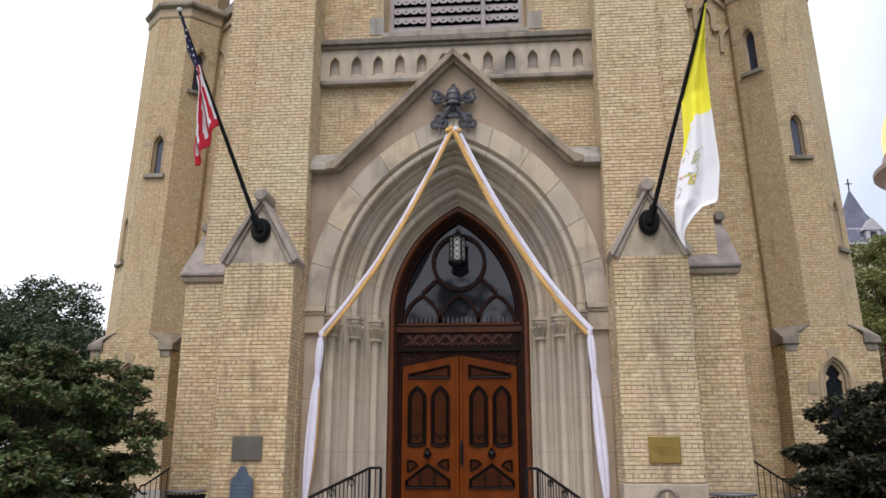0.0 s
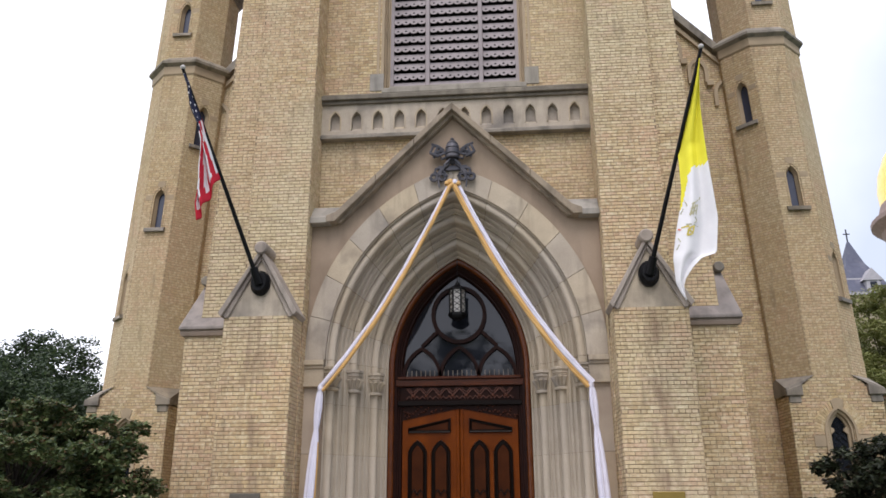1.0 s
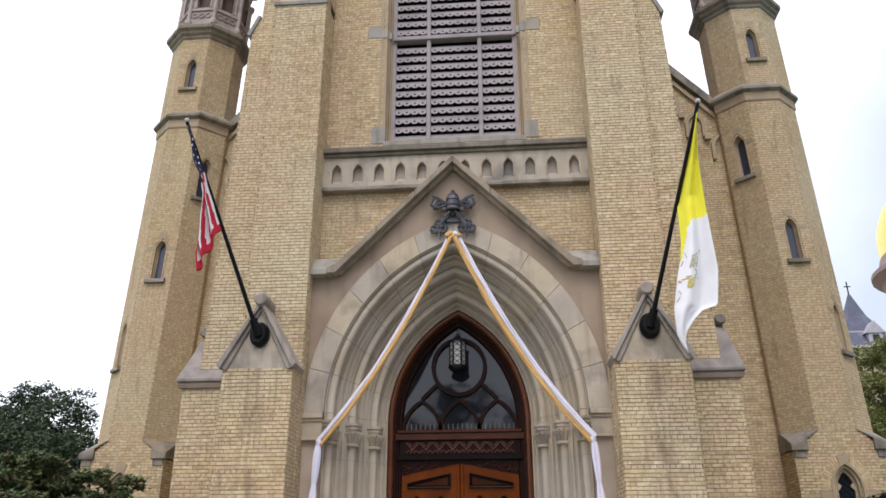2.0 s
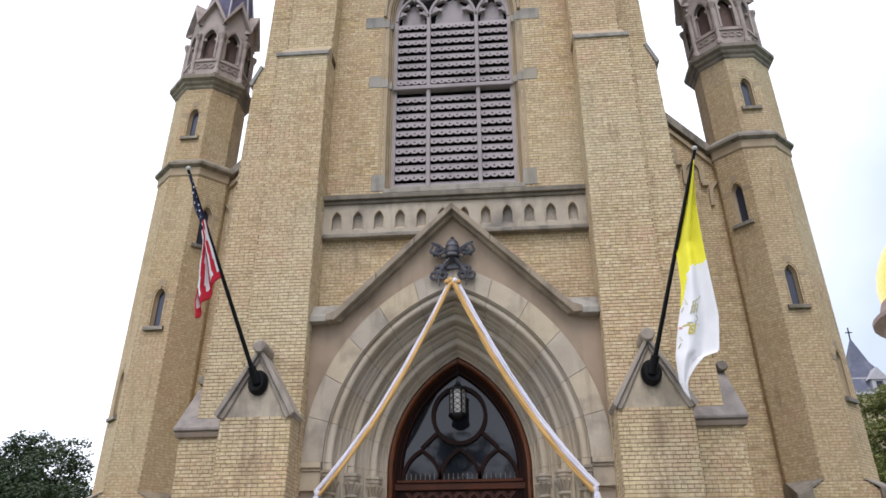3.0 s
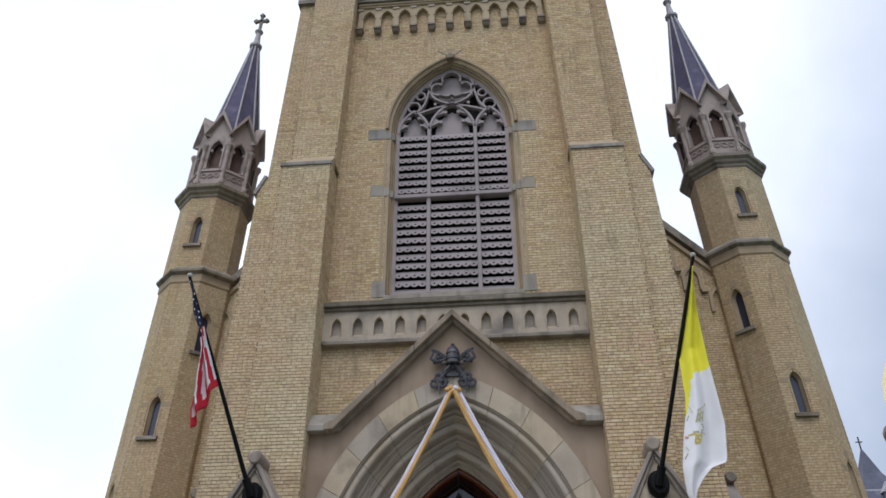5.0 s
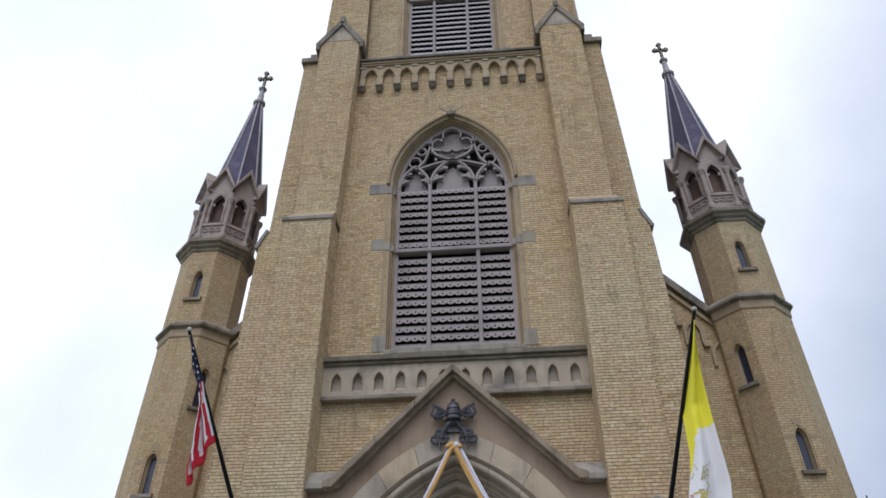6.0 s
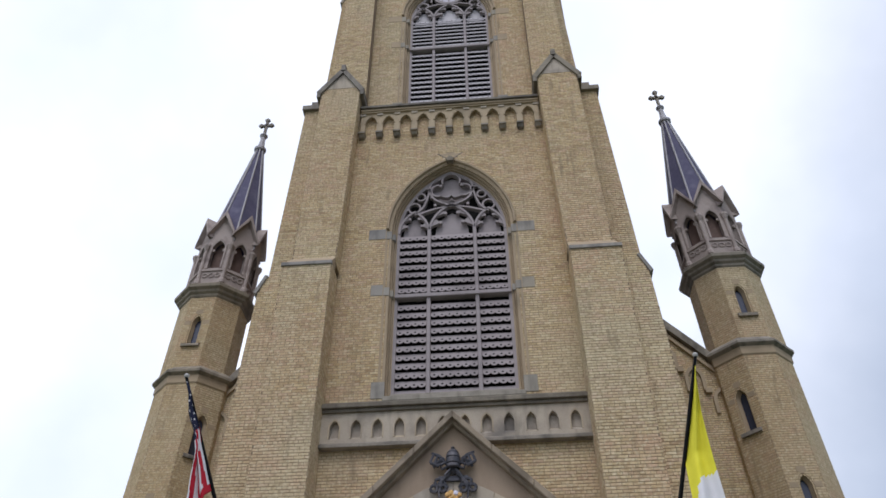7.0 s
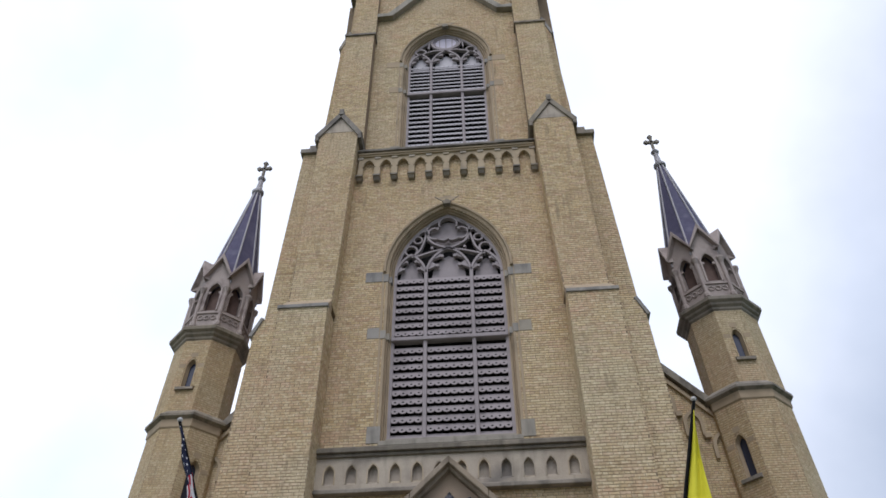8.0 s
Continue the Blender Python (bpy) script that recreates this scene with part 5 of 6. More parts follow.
TX, TY, TA = 8.88, 5.54, 1.12
TX2, TA2, TX3 = 8.99, 1.05, 8.93
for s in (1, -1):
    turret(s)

# ---- door ----
door = thing("door_1", "varnished orange oak double church door in a pointed frame", "door", kind="structure")
TRACERY = mat("dark_brown_oak", (0.022, 0.007, 0.004), (0.012, 0.004, 0.003), scale=3, fine=24, rough=0.4, bump=0.06, spec=0.1)
DY = 0.95
FRAMEOAK = mat("glossy_frame_oak", (0.13, 0.036, 0.008), (0.07, 0.018, 0.005), scale=3, fine=24, rough=0.22, bump=0.05, spec=0.4)
CARVED = mat("carved_red_oak", (0.11, 0.038, 0.022), (0.06, 0.021, 0.013), scale=5, fine=30, rough=0.4, bump=0.1, spec=0.3)


roll = [(1.43 - 0.065 * math.cos(j * math.pi / 6), 0.8 - 0.06 * math.sin(j * math.pi / 6)) for j in range(7)]
fr = loft(Shape(), [(1.495, 1.15), (1.365, 1.15)] + roll, PC, PS, 0.45, 16)
part("door_frame", fr, FRAMEOAK, door, "glossy red-brown pointed oak frame", smooth=True)
fr = loft(Shape(), [(1.37, 0.84), (1.37, 1.15), (1.2, 1.15), (1.2, 1.0), (1.215, 0.985), (1.225, 0.95), (1.26, 0.945), (1.27, 0.91), (1.3, 0.9), (1.31, 0.86)], PC, PS, 0.45, 16)
part("inner_frame", fr, TRACERY, door)
part("transom", Shape().box(-1.34, 1.34, 0.84, 1.12, 4.1, 4.24).box(-1.3, 1.3, 0.8, 1.12, 4.24, 4.3), REDOAK, door, bevel=0.012)
part("carved_band", Shape().box(-1.25, 1.25, 0.92, 1.1, 3.78, 4.1), TRACERY, door)
cv = Shape()
for k in range(8):
    x = -0.98 + 0.28 * k
    for d in (-1, 1):
        cv.ribbon([(x - 0.135 * d, 4.06), (x - 0.02 * d, 3.93)], 0.03, 0.885, 0.93)
        cv.ribbon([(x - 0.09 * d, 4.075), (x - 0.01 * d, 3.98)], 0.018, 0.895, 0.93)
        cv.ribbon([(x - 0.14 * d, 3.84), (x - 0.08 * d, 3.9), (x - 0.02 * d, 3.84)], 0.022, 0.89, 0.93)
    cv.lathe((x, 0.91, 3.86), [(0.01, 0), (0.04, 0.02), (0.045, 0.05), (0.015, 0.08)], 6)
part("carved_lattice", cv, CARVED, door, "carved zigzag lattice")
part("lower_rail", Shape().box(-1.3, 1.3, 0.86, 1.1, 3.70, 3.80), DARKOAK, door, bevel=0.01)
fl_ = Shape()
for s in (1, -1):
    fl_.prism([(0, 3.64), (s * 1.21, 3.40), (s * 1.21, 3.72), (0, 3.72)][::s], 0.94, 1.05)
part("tympanum_board", fl_, TRACERY, door)
tc = Shape()
leafrng = random.Random(8)
for s in (1, -1):
    for k in range(26):
        x = 1.17 - 0.85 * (k / 26) ** 1.3
        low = 3.64 - 0.2 * x + 0.03
        z = low + (3.7 - low) * leafrng.random()
        a = leafrng.uniform(0, 6.3)
        tc.tube([(s * x, 0.945, z), (s * x + 0.025 * math.cos(a), 0.905, z + 0.025 * math.sin(a)), (s * x + 0.05 * math.cos(a), 0.93, z + 0.05 * math.sin(a))], [0.008, 0.018, 0.006], 5)
part("carved_foliage", tc, CARVED, door, "carved leaf scrolls")
# glazed head with wooden tracery
pts = [(-1.25, 4.25), (1.25, 4.25), (1.25, PS)] + arch(1.25, PC, PS, None, 12)[::-1]
part("glass_head", Shape().prism(pts, 1.06, 1.075), GLASS, door, "dark leaded glass")
tr = Shape()
tr.ribbon(arch(0.41, 0.33, 4.28, None, 8), 0.075, 0.97, 1.06)
for s in (1, -1):
    tr.ribbon(arch(0.395, 0.33, 4.28, None, 8, s * 0.805), 0.075, 0.97, 1.06)
    tr.ribbon([(s * 0.805, 4.97), (s * 0.55, 5.22), (s * 0.44, 5.32)], 0.075, 0.97, 1.06)
tr.ribbon([(0.56 * math.cos(t * math.pi / 14), 5.66 + 0.6 * math.sin(t * math.pi / 14)) for t in range(29)], 0.085, 0.96, 1.06)
part("tracery", tr, TRACERY, door, "dark red-brown wooden tracery bars")
# pale bars just before the glass, modelled as the reflection of a picket row
ic = Shape()
for k in range(24):
    ic.box(-1.13 + k * 0.098, -1.13 + k * 0.098 + 0.012, 1.045, 1.056, 4.28, 4.46)
part("inner_cresting", ic, ROOFSTONE, door)


def ring(sh, outer, inner, y0, y1):
    """A raised border between two outlines of as many points."""
    n = len(outer)
    at = lambda k, y: [(p[0] + (q[0] - p[0]) * k, y, p[1] + (q[1] - p[1]) * k) for p, q in zip(outer, inner)]
    v = at(0, y1) + at(0.06, y0 + 0.012) + at(0.25, y0) + at(0.42, y0 + 0.004) + at(0.6, y0 + 0.022) + at(0.75, y0 + 0.018) + at(1, y1 - 0.002)
    fs = []
    for b in range(6):
        fs += [(b * n + i, b * n + (i + 1) % n, (b + 1) * n + (i + 1) % n, (b + 1) * n + i) for i in range(n)]
    sh.add(v, fs)


def shrink(poly, k):
    """The outline moved inwards by k on every side."""
    area = sum(p[0] * q[1] - q[0] * p[1] for p, q in zip(poly, poly[1:] + poly[:1]))
    turn = 1 if area > 0 else -1
    out = []
    for p, q, r in zip(poly[-1:] + poly[:-1], poly, poly[1:] + poly[:1]):
        e = [Vector((b[0] - a[0], b[1] - a[1])).normalized() for a, b in ((p, q), (q, r))]
        n = [Vector((-d.y, d.x)) * turn for d in e]
        b = (n[0] + n[1]).normalized()
        d = min(k / max(0.35, b.dot(n[0])), k * 1.8)
        out.append((q[0] + b.x * d, q[1] + b.y * d))
    return out


def leaf(s):
    lf = part("door_leaf", Shape().prism([(s * 0.012, 0.47), (s * 1.2, 0.47), (s * 1.2, 3.40), (s * 0.012, 3.64)][::s], DY, DY + 0.07), OAK, door, "varnished orange oak leaf")
    m = lambda q: [(s * x, z) for x, z in q]
    lancet = lambda x0, x1: [(x0, 1.777), ((x0 + x1) / 2, 1.731), (x1, 1.777), (x1, 2.765), (x1 - (x1 - x0) * 0.12, 2.868), (x1 - (x1 - x0) * 0.3, 2.949), ((x0 + x1) / 2, 3.006), (x0 + (x1 - x0) * 0.3, 2.949), (x0 + (x1 - x0) * 0.12, 2.868), (x0, 2.765)]
    shapes = [[(1.083, 3.144), (0.188, 3.144), (0.188, 3.443), (1.083, 3.247)], lancet(1.083, 0.684), lancet(0.599, 0.200), [(1.119, 0.926), (0.188, 0.926), (0.188, 1.110), (0.659, 1.432), (1.119, 1.087)],
              [(1.083, 1.248), (0.998, 1.271), (0.841, 1.386), (0.926, 1.478), (1.083, 1.501)], [(0.212, 1.271), (0.296, 1.294), (0.466, 1.409), (0.369, 1.501), (0.212, 1.512)]]
    for q in shapes:
        o = m(q)
        i_ = shrink(o, 0.085 if len(q) == 10 else 0.06 if len(q) == 4 or q[0][1] < 1.0 else 0.035)
        sh = Shape()
        ring(sh, o, i_, DY - 0.05, DY)
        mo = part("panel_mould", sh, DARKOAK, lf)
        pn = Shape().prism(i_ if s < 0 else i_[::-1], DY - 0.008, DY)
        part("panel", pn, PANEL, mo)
        if len(q) == 10:
            cu = Shape()
            x0 = sum(p[0] for p in i_) / len(i_)
            for u in (-1, 1):
                cu.ribbon([(x0, 1.915), (x0 + u * 0.06, 2.018), (x0 + u * 0.12, 1.961)], 0.03, DY - 0.025, DY - 0.005)
            part("cusp", cu, DARKOAK, mo)
    for x in (0.805, 0.514):
        part("small_post", Shape().box(s * x - 0.018, s * x + 0.018, DY - 0.03, DY, 0.938, 1.225), DARKOAK, lf)
    kn = Shape().lathe((s * 0.659, DY - 0.045, 1.616 - 0.1), [(0.01, 0), (0.07, 0.05), (0.085, 0.1), (0.06, 0.15), (0.03, 0.17), (0.05, 0.2), (0.01, 0.22)], 10)
    part("knocker", kn, IRON, lf, "black iron knocker", smooth=True)
    part("stile", Shape().box(s * 0.006 if s > 0 else -0.075, 0.075 if s > 0 else -0.006, DY - 0.03, DY, 0.48, 3.61), OAK, lf, bevel=0.008)
    if s > 0:
        hn = Shape().tube([(0.05, DY - 0.03, 1.432), (0.05, DY - 0.09, 1.478), (0.05, DY - 0.09, 1.777), (0.05, DY - 0.03, 1.823)], 0.018, 8).box(0.02, 0.08, DY - 0.04, DY - 0.028, 1.386, 1.869)
        part("pull_handle", hn, IRON, lf, "black iron pull handle")


for s in (1, -1):
    leaf(s)

# ---- hanging lantern ----
lan = thing("hanging_lantern", "black iron hanging lantern with latticed white panes", "lantern")
LX, LY = -0.005, 0.62
part("rod", Shape().tube([(LX, LY, 6.2), (LX, LY, 6.78)], 0.008, 6), IRON, lan)
part("roof", Shape().lathe((LX, LY, 6.1), [(0.2, 0), (0.2, 0.03), (0.12, 0.09), (0.05, 0.13), (0.03, 0.2)], 6), IRON, lan)
part("base", Shape().lathe((LX, LY, 5.5), [(0.06, -0.05), (0.16, 0.0), (0.2, 0.05), (0.2, 0.1)], 6), IRON, lan)
for k in range(6):
    t0, t1 = k * math.pi / 3, (k + 1) * math.pi / 3
    p, q = (LX + 0.165 * math.cos(t0), LY + 0.165 * math.sin(t0)), (LX + 0.165 * math.cos(t1), LY + 0.165 * math.sin(t1))
    part("pane", Shape().add([(*p, 5.6), (*q, 5.6), (*q, 6.1), (*p, 6.1)], [(0, 1, 2, 3)]), MILK, lan, fix=False)
    part("corner_bar", Shape().tube([(*p, 5.56), (*p, 6.12)], 0.018, 6), IRON, lan)
    lt = Shape()
    e = lambda u, z: (LX + (p[0] + (q[0] - p[0]) * u - LX) * 1.03, LY + (p[1] + (q[1] - p[1]) * u - LY) * 1.03, z)
    for j in range(4):
        lt.tube([e(0, 5.6 + 0.125 * j), e(1, 5.725 + 0.125 * j)], 0.008, 4)
        lt.tube([e(1, 5.6 + 0.125 * j), e(0, 5.725 + 0.125 * j)], 0.008, 4)
    part("lattice", lt, IRON, lan)

# ---- cast emblem on the gable ----
em = Shape()
ey = -0.6
em.lathe((0, ey, 8.64), [(0.13, 0), (0.15, 0.02), (0.15, 0.07), (0.13, 0.09), (0.15, 0.11), (0.155, 0.2), (0.135, 0.22), (0.15, 0.24), (0.14, 0.30), (0.115, 0.33), (0.12, 0.35), (0.075, 0.41), (0.03, 0.43), (0.045, 0.46), (0.02, 0.49)], 14)
for s in (1, -1):
    em.tube([(-s * 0.3, ey, 8.92), (s * 0.3, ey, 8.32)], 0.035, 8)
    for k, (ox, oz) in enumerate(((0, 0.08), (-0.09, -0.05), (0.09, -0.05))):
        c0 = (s * 0.3 + ox, 8.28 + oz)
        em.tube([(c0[0] + 0.07 * math.cos(j * math.pi / 5), ey, c0[1] + 0.07 * math.sin(j * math.pi / 5)) for j in range(11)], 0.035, 6)
    em.tube([(s * 0.3, ey, 8.2), (s * 0.28, ey, 8.0)], [0.025, 0.015], 6)
    for k, (a, b) in enumerate(((0.24, 8.85), (0.32, 8.9), (0.4, 8.95))):
        em.tube([(-s * a, ey - 0.02, b), (-s * (a + 0.07), ey - 0.03, b - 0.17)], 0.028, 6)
    em.tube([(-s * 0.29, ey - 0.03, 8.69), (-s * 0.37, ey - 0.04, 8.72), (-s * 0.46, ey - 0.03, 8.78)], 0.034, 6)
    em.tube([(-s * 0.18, ey - 0.01, 8.83), (-s * 0.31, ey - 0.02, 8.93), (-s * 0.44, ey, 9.0)], [0.04, 0.04, 0.025], 6)
    em.tube([(-s * 0.16, ey - 0.03, 8.78), (-s * 0.26, ey - 0.05, 8.7), (-s * 0.22, ey - 0.05, 8.62), (-s * 0.14, ey - 0.03, 8.66)], 0.03, 6)
    em.tube([(s * 0.12, ey - 0.02, 8.74), (s * 0.24, ey - 0.04, 8.82), (s * 0.33, ey - 0.02, 8.78), (s * 0.4, ey, 8.68)], [0.03, 0.045, 0.04, 0.03], 6)
    em.tube([(s * 0.05, ey - 0.04, 8.62), (s * 0.16, ey - 0.03, 8.5), (s * 0.19, ey - 0.02, 8.36), (s * 0.1, ey, 8.24)], [0.03, 0.03, 0.025, 0.02], 6)
em.lathe((0, ey, 8.56), [(0.02, -0.05), (0.08, 0), (0.02, 0.06)], 8)
em.box(-0.3, 0.3, ey + 0.02, -0.45, 8.4, 8.5)
tagged(part("cast_emblem", em, EMBLEM, smooth=True), "dark cast metal tiara over crossed keys on the gable", "emblem")

# ---- draped cloths ----
def folded(shape, pts, radii, lobes, depth, squash=0.6, n=30, turn=0.0, slot_of=None):
    """A hanging gathered cloth: rings with folds along points."""
    k0 = len(shape.v)
    v, fs, ms = [], [], []
    for i, (p, r) in enumerate(zip(pts, radii)):
        for k in range(n):
            t = 2 * math.pi * k / n
            q = r * (1 + depth * math.cos(lobes * t + 0.7 * math.sin(3 * t) + i * 0.06))
            a = t + turn * i
            v.append((p[0] + q * math.cos(a), p[1] + q * math.sin(a) * squash, p[2]))
    for i in range(len(pts) - 1):
        for k in range(n):
            f = (i * n + k, i * n + (k + 1) % n, (i + 1) * n + (k + 1) % n, (i + 1) * n + k)
            shape.add([v[j] for j in f], [(0, 1, 2, 3)], slot_of(i, k) if slot_of else 0)


for s in (1, -1):
    sw = thing("draped_cloth", "twisted white and gold cloth draped from the portal arch", "drapery", group="portal drapes")
    P0, P1, P2 = Vector((s * 0.07, -0.66, 8.02)), Vector((s * 1.28, -0.74, 5.3)), Vector((s * 2.57, -0.68, 3.86))
    for name, material, ph, rr in (("white_strand", WHITECLOTH, 0.2 if s > 0 else -0.3, 0.055), ("gold_strand", GOLDCLOTH, (0.2 if s > 0 else -0.3) + math.pi, 0.052)):
        pts, rs = [], []
        for i in range(41):
            t = i / 40
            c = P0 * (1 - t) ** 2 + P1 * 2 * t * (1 - t) + P2 * t * t
            d = (P1 - P0) * (1 - t) + (P2 - P1) * t
            n = Vector((-d.z * s, 0, d.x * s)).normalized()
            a = ph + (-0.6 * (1 - t) if s < 0 else -0.8 * (1 - t) ** 2 + 0.2 * math.sin(5 * t))
            c = c + n * (0.048 * math.cos(a)) + Vector((0, -0.05 * math.sin(a), 0))
            pts.append(tuple(c))
            rs.append(rr * (1.02 - 0.2 * t if name == "gold_strand" else 0.66 + 0.24 * t) * (1 + 0.14 * math.sin(9 * t + ph)) * (0.8 + 0.3 * t))
        cords = Shape()
        for j in range(4):
            q = [(p[0] + 0.026 * math.cos(j * 1.571 + i * 0.16), p[1] + 0.022 * math.sin(j * 1.571 + i * 0.16), p[2] + 0.02 * math.sin(j * 1.571 + 0.8 + i * 0.16)) for i, p in enumerate(pts)]
            cords.tube(q, [r * (0.62 + 0.12 * math.sin(0.5 * i + 2 * j)) for i, r in enumerate(rs)], 8)
        part(name, cords, material, sw, smooth=True)
    part("knot", Shape().lathe((s * 2.58, -0.68, 3.76), [(0.03, 0), (0.05, 0.04), (0.06, 0.1), (0.045, 0.17), (0.02, 0.2)], 12), WHITECLOTH, sw, smooth=True)
    tail = Shape()
    zs = [3.8, 3.7, 3.5, 3.3, 3.15, 3.08, 3.0, 2.85, 2.6, 2.3, 1.9, 1.5, 1.15, 0.8, 0.6]
    rs = [0.045, 0.06, 0.068, 0.06, 0.048, 0.04, 0.05, 0.066, 0.082, 0.094, 0.1, 0.095, 0.075, 0.045, 0.06]
    folded(tail, [(s * (2.59 + 0.052 * (3.8 - z)), -0.7 - 0.02 * (3.8 - z), z) for z in zs], rs, 7, 0.16, 0.8, 36, 0.02, lambda i, k: 1 if i > 6 and (k + (0 if s > 0 else 12)) % 36 in (10, 11, 12, 13, 14) else 0)
    part("hanging_tail", tail, [WHITECLOTH, GOLDCLOTH], sw, smooth=True, fix=False)
kn = Shape()
for k, (x, z, r) in enumerate(((-0.11, 8.06, 0.06), (-0.04, 8.09, 0.07), (0.05, 8.08, 0.065), (0.12, 8.05, 0.055), (0.0, 8.03, 0.06))):
    kn.lathe((x, -0.67, z - r), [(0.01, 0), (r * 0.9, r * 0.5), (r, r), (r * 0.8, r * 1.6), (0.01, r * 2)], 8, 1 if k == 2 else 0)
tagged(part("cloth_rosette", kn, [GOLDCLOTH, WHITECLOTH], smooth=True), "gathered gold and white cloth knot at the arch point", "rosette")

# ---- flags ----
def flagstaff(label, s, foot, top):
    f = thing("flagpole", label, "flag", group="flags over the piers")
    foot, top = Vector(foot), Vector(top)
    d = (top - foot).normalized()
    part("pole", Shape().tube([foot, top], [0.045, 0.03], 10), IRON, f, "black flagpole", smooth=True)
    br = Shape()
    oval = lambda k, y: [(foot.x + 0.19 * k * math.cos(j * math.pi / 12), foot.y + y, foot.z + 0.245 * k * math.sin(j * math.pi / 12)) for j in range(24)]
    br.extrude(oval(1.0, 0.12), oval(1.0, 0.2)).extrude(oval(0.72, 0.02), oval(0.97, 0.119))
    br.tube([foot - d * 0.05, foot + d * 0.28], [0.085, 0.075], 12)
    for k in range(6):
        t = k * math.pi / 3
        br.tube([foot + Vector((0.14 * math.cos(t), 0.1, 0.19 * math.sin(t))), foot + Vector((0.14 * math.cos(t), 0.07, 0.19 * math.sin(t)))], 0.02, 6)
    part("bracket", br, IRON, f, "black iron wall bracket", smooth=True)
    part("ball_finial", Shape().lathe((top.x, top.y, top.z - 0.02), [(0.015, 0), (0.04, 0.02), (0.05, 0.05), (0.04, 0.08), (0.01, 0.1)], 12), MILK, f, smooth=True)
    return f


def cloth(shape, n, m, at, slot):
    g_ = [[at(i / n, j / m) for j in range(m + 1)] for i in range(n + 1)]
    v = [p for r in g_ for p in r]
    for i in range(n):
        for j in range(m):
            k = i * (m + 1) + j
            shape.add([v[k], v[k + 1], v[k + m + 2], v[k + m + 1]], [(0, 1, 2, 3)], slot((i + 0.5) / n, (j + 0.5) / m))
    return shape


def lerp(a, b, t):
    return tuple(p + (q - p) * t for p, q in zip(a, b))


def solid(ob, t=0.006):
    bm = bmesh.new()
    bm.from_mesh(ob.data)
    bmesh.ops.remove_doubles(bm, verts=bm.verts, dist=0.0005)
    bmesh.ops.recalc_face_normals(bm, faces=bm.faces)
    bmesh.ops.solidify(bm, geom=bm.faces[:], thickness=t)
    bm.to_mesh(ob.data)
    bm.free()


def trace(rows, t):
    for (a, p), (b, q) in zip(rows, rows[1:]):
        if t <= b:
            return lerp(p, q, (t - a) / (b - a))
    return rows[-1][1]


LFOOT, LTOP = (-3.68, -1.55, 5.8), (-4.77, -3.4, 9.38)
fl = flagstaff("red, white and blue striped flag hanging furled from a black pole", -1, LFOOT, LTOP)
along = lambda u: lerp(LTOP, LFOOT, u)


L_FREE = [(0.0, along(0.05)), (0.15, (-4.66, -3.2, 8.8)), (0.32, (-4.52, -3.05, 8.35)), (0.45, (-4.43, -2.95, 8.0)), (0.6, (-4.46, -2.9, 7.6)), (0.75, (-4.49, -2.9, 7.2)), (0.88, (-4.5, -2.9, 6.9)), (1.0, (-4.44, -2.88, 6.56))]


def left_flag(u, v):
    h = along(0.03 + 0.47 * u)
    h = (h[0] + 0.02 * math.sin(math.pi * u) + 0.02 * math.sin(19 * u) * (1 - u), h[1] - 0.05, h[2])
    p = lerp(h, trace(L_FREE, u), v)
    fold = math.sin(v * 4.6 * math.pi + 1.5 * u) * (0.025 + 0.07 * u)
    return (p[0] + 0.014 * math.sin(v * 9 + u * 6) + 0.02 * v * math.sin(26 * u) * (1 - u), p[1] + fold - 0.03, p[2] - 0.05 * math.sin(math.pi * v) * u)


def left_slot(u, v):
    if u < 0.43 - 0.05 * v:
        return 2 if (int(u * 60) * 7 + int(v * 12) * 5) % 13 else 1
    return 1 if (v * 4.6 + 0.6 * u) % 1.0 > 0.52 and u < 0.93 else 0


fo = part("flag", cloth(Shape(), 60, 40, left_flag, left_slot), [RED, FLAGWHITE, NAVY], fl, "red and white striped flag with a navy canton", smooth=True, fix=False)
solid(fo)

RFOOT, RTOP = (3.69, -1.55, 5.78), (4.56, -3.4, 9.27)
fr_ = flagstaff("yellow and white flag hanging loosely from a black pole", 1, RFOOT, RTOP)
ralong = lambda u: lerp(RTOP, RFOOT, u)
R_LEFT = [(0.0, ralong(0.06)), (0.4, ralong(0.44)), (0.517, (4.14, -2.75, 6.9)), (0.62, (4.09, -2.78, 6.56)), (0.72, (3.99, -2.8, 6.19)), (0.85, (3.87, -2.8, 5.65)), (0.93, (3.86, -2.8, 5.21)), (0.97, (3.91, -2.8, 5.05)), (1.0, (3.985, -2.8, 4.91))]
R_RIGHT = [(0.0, ralong(0.04)), (0.2, (4.55, -3.0, 8.4)), (0.517, (4.58, -2.85, 7.38)), (0.72, (4.63, -2.8, 6.31)), (0.83, (4.55, -2.78, 5.68)), (0.865, (4.3, -2.8, 5.6)), (0.9, (4.15, -2.8, 5.45)), (0.945, (4.02, -2.8, 5.26)), (0.97, (3.98, -2.8, 5.13)), (1.0, (4.0, -2.8, 4.9))]


def right_flag(u, v):
    p = lerp(trace(R_LEFT, u), trace(R_RIGHT, u), v)
    amp = (0.03 + 0.085 * u) * (1 if u < 0.83 else max(0.15, 1 - (u - 0.83) * 6))
    return (p[0] + 0.012 * math.sin(7 * u + 3 * v), p[1] + amp * math.sin(v * 2.6 * math.pi + 2.2 * u + 0.6) - 0.02, p[2])


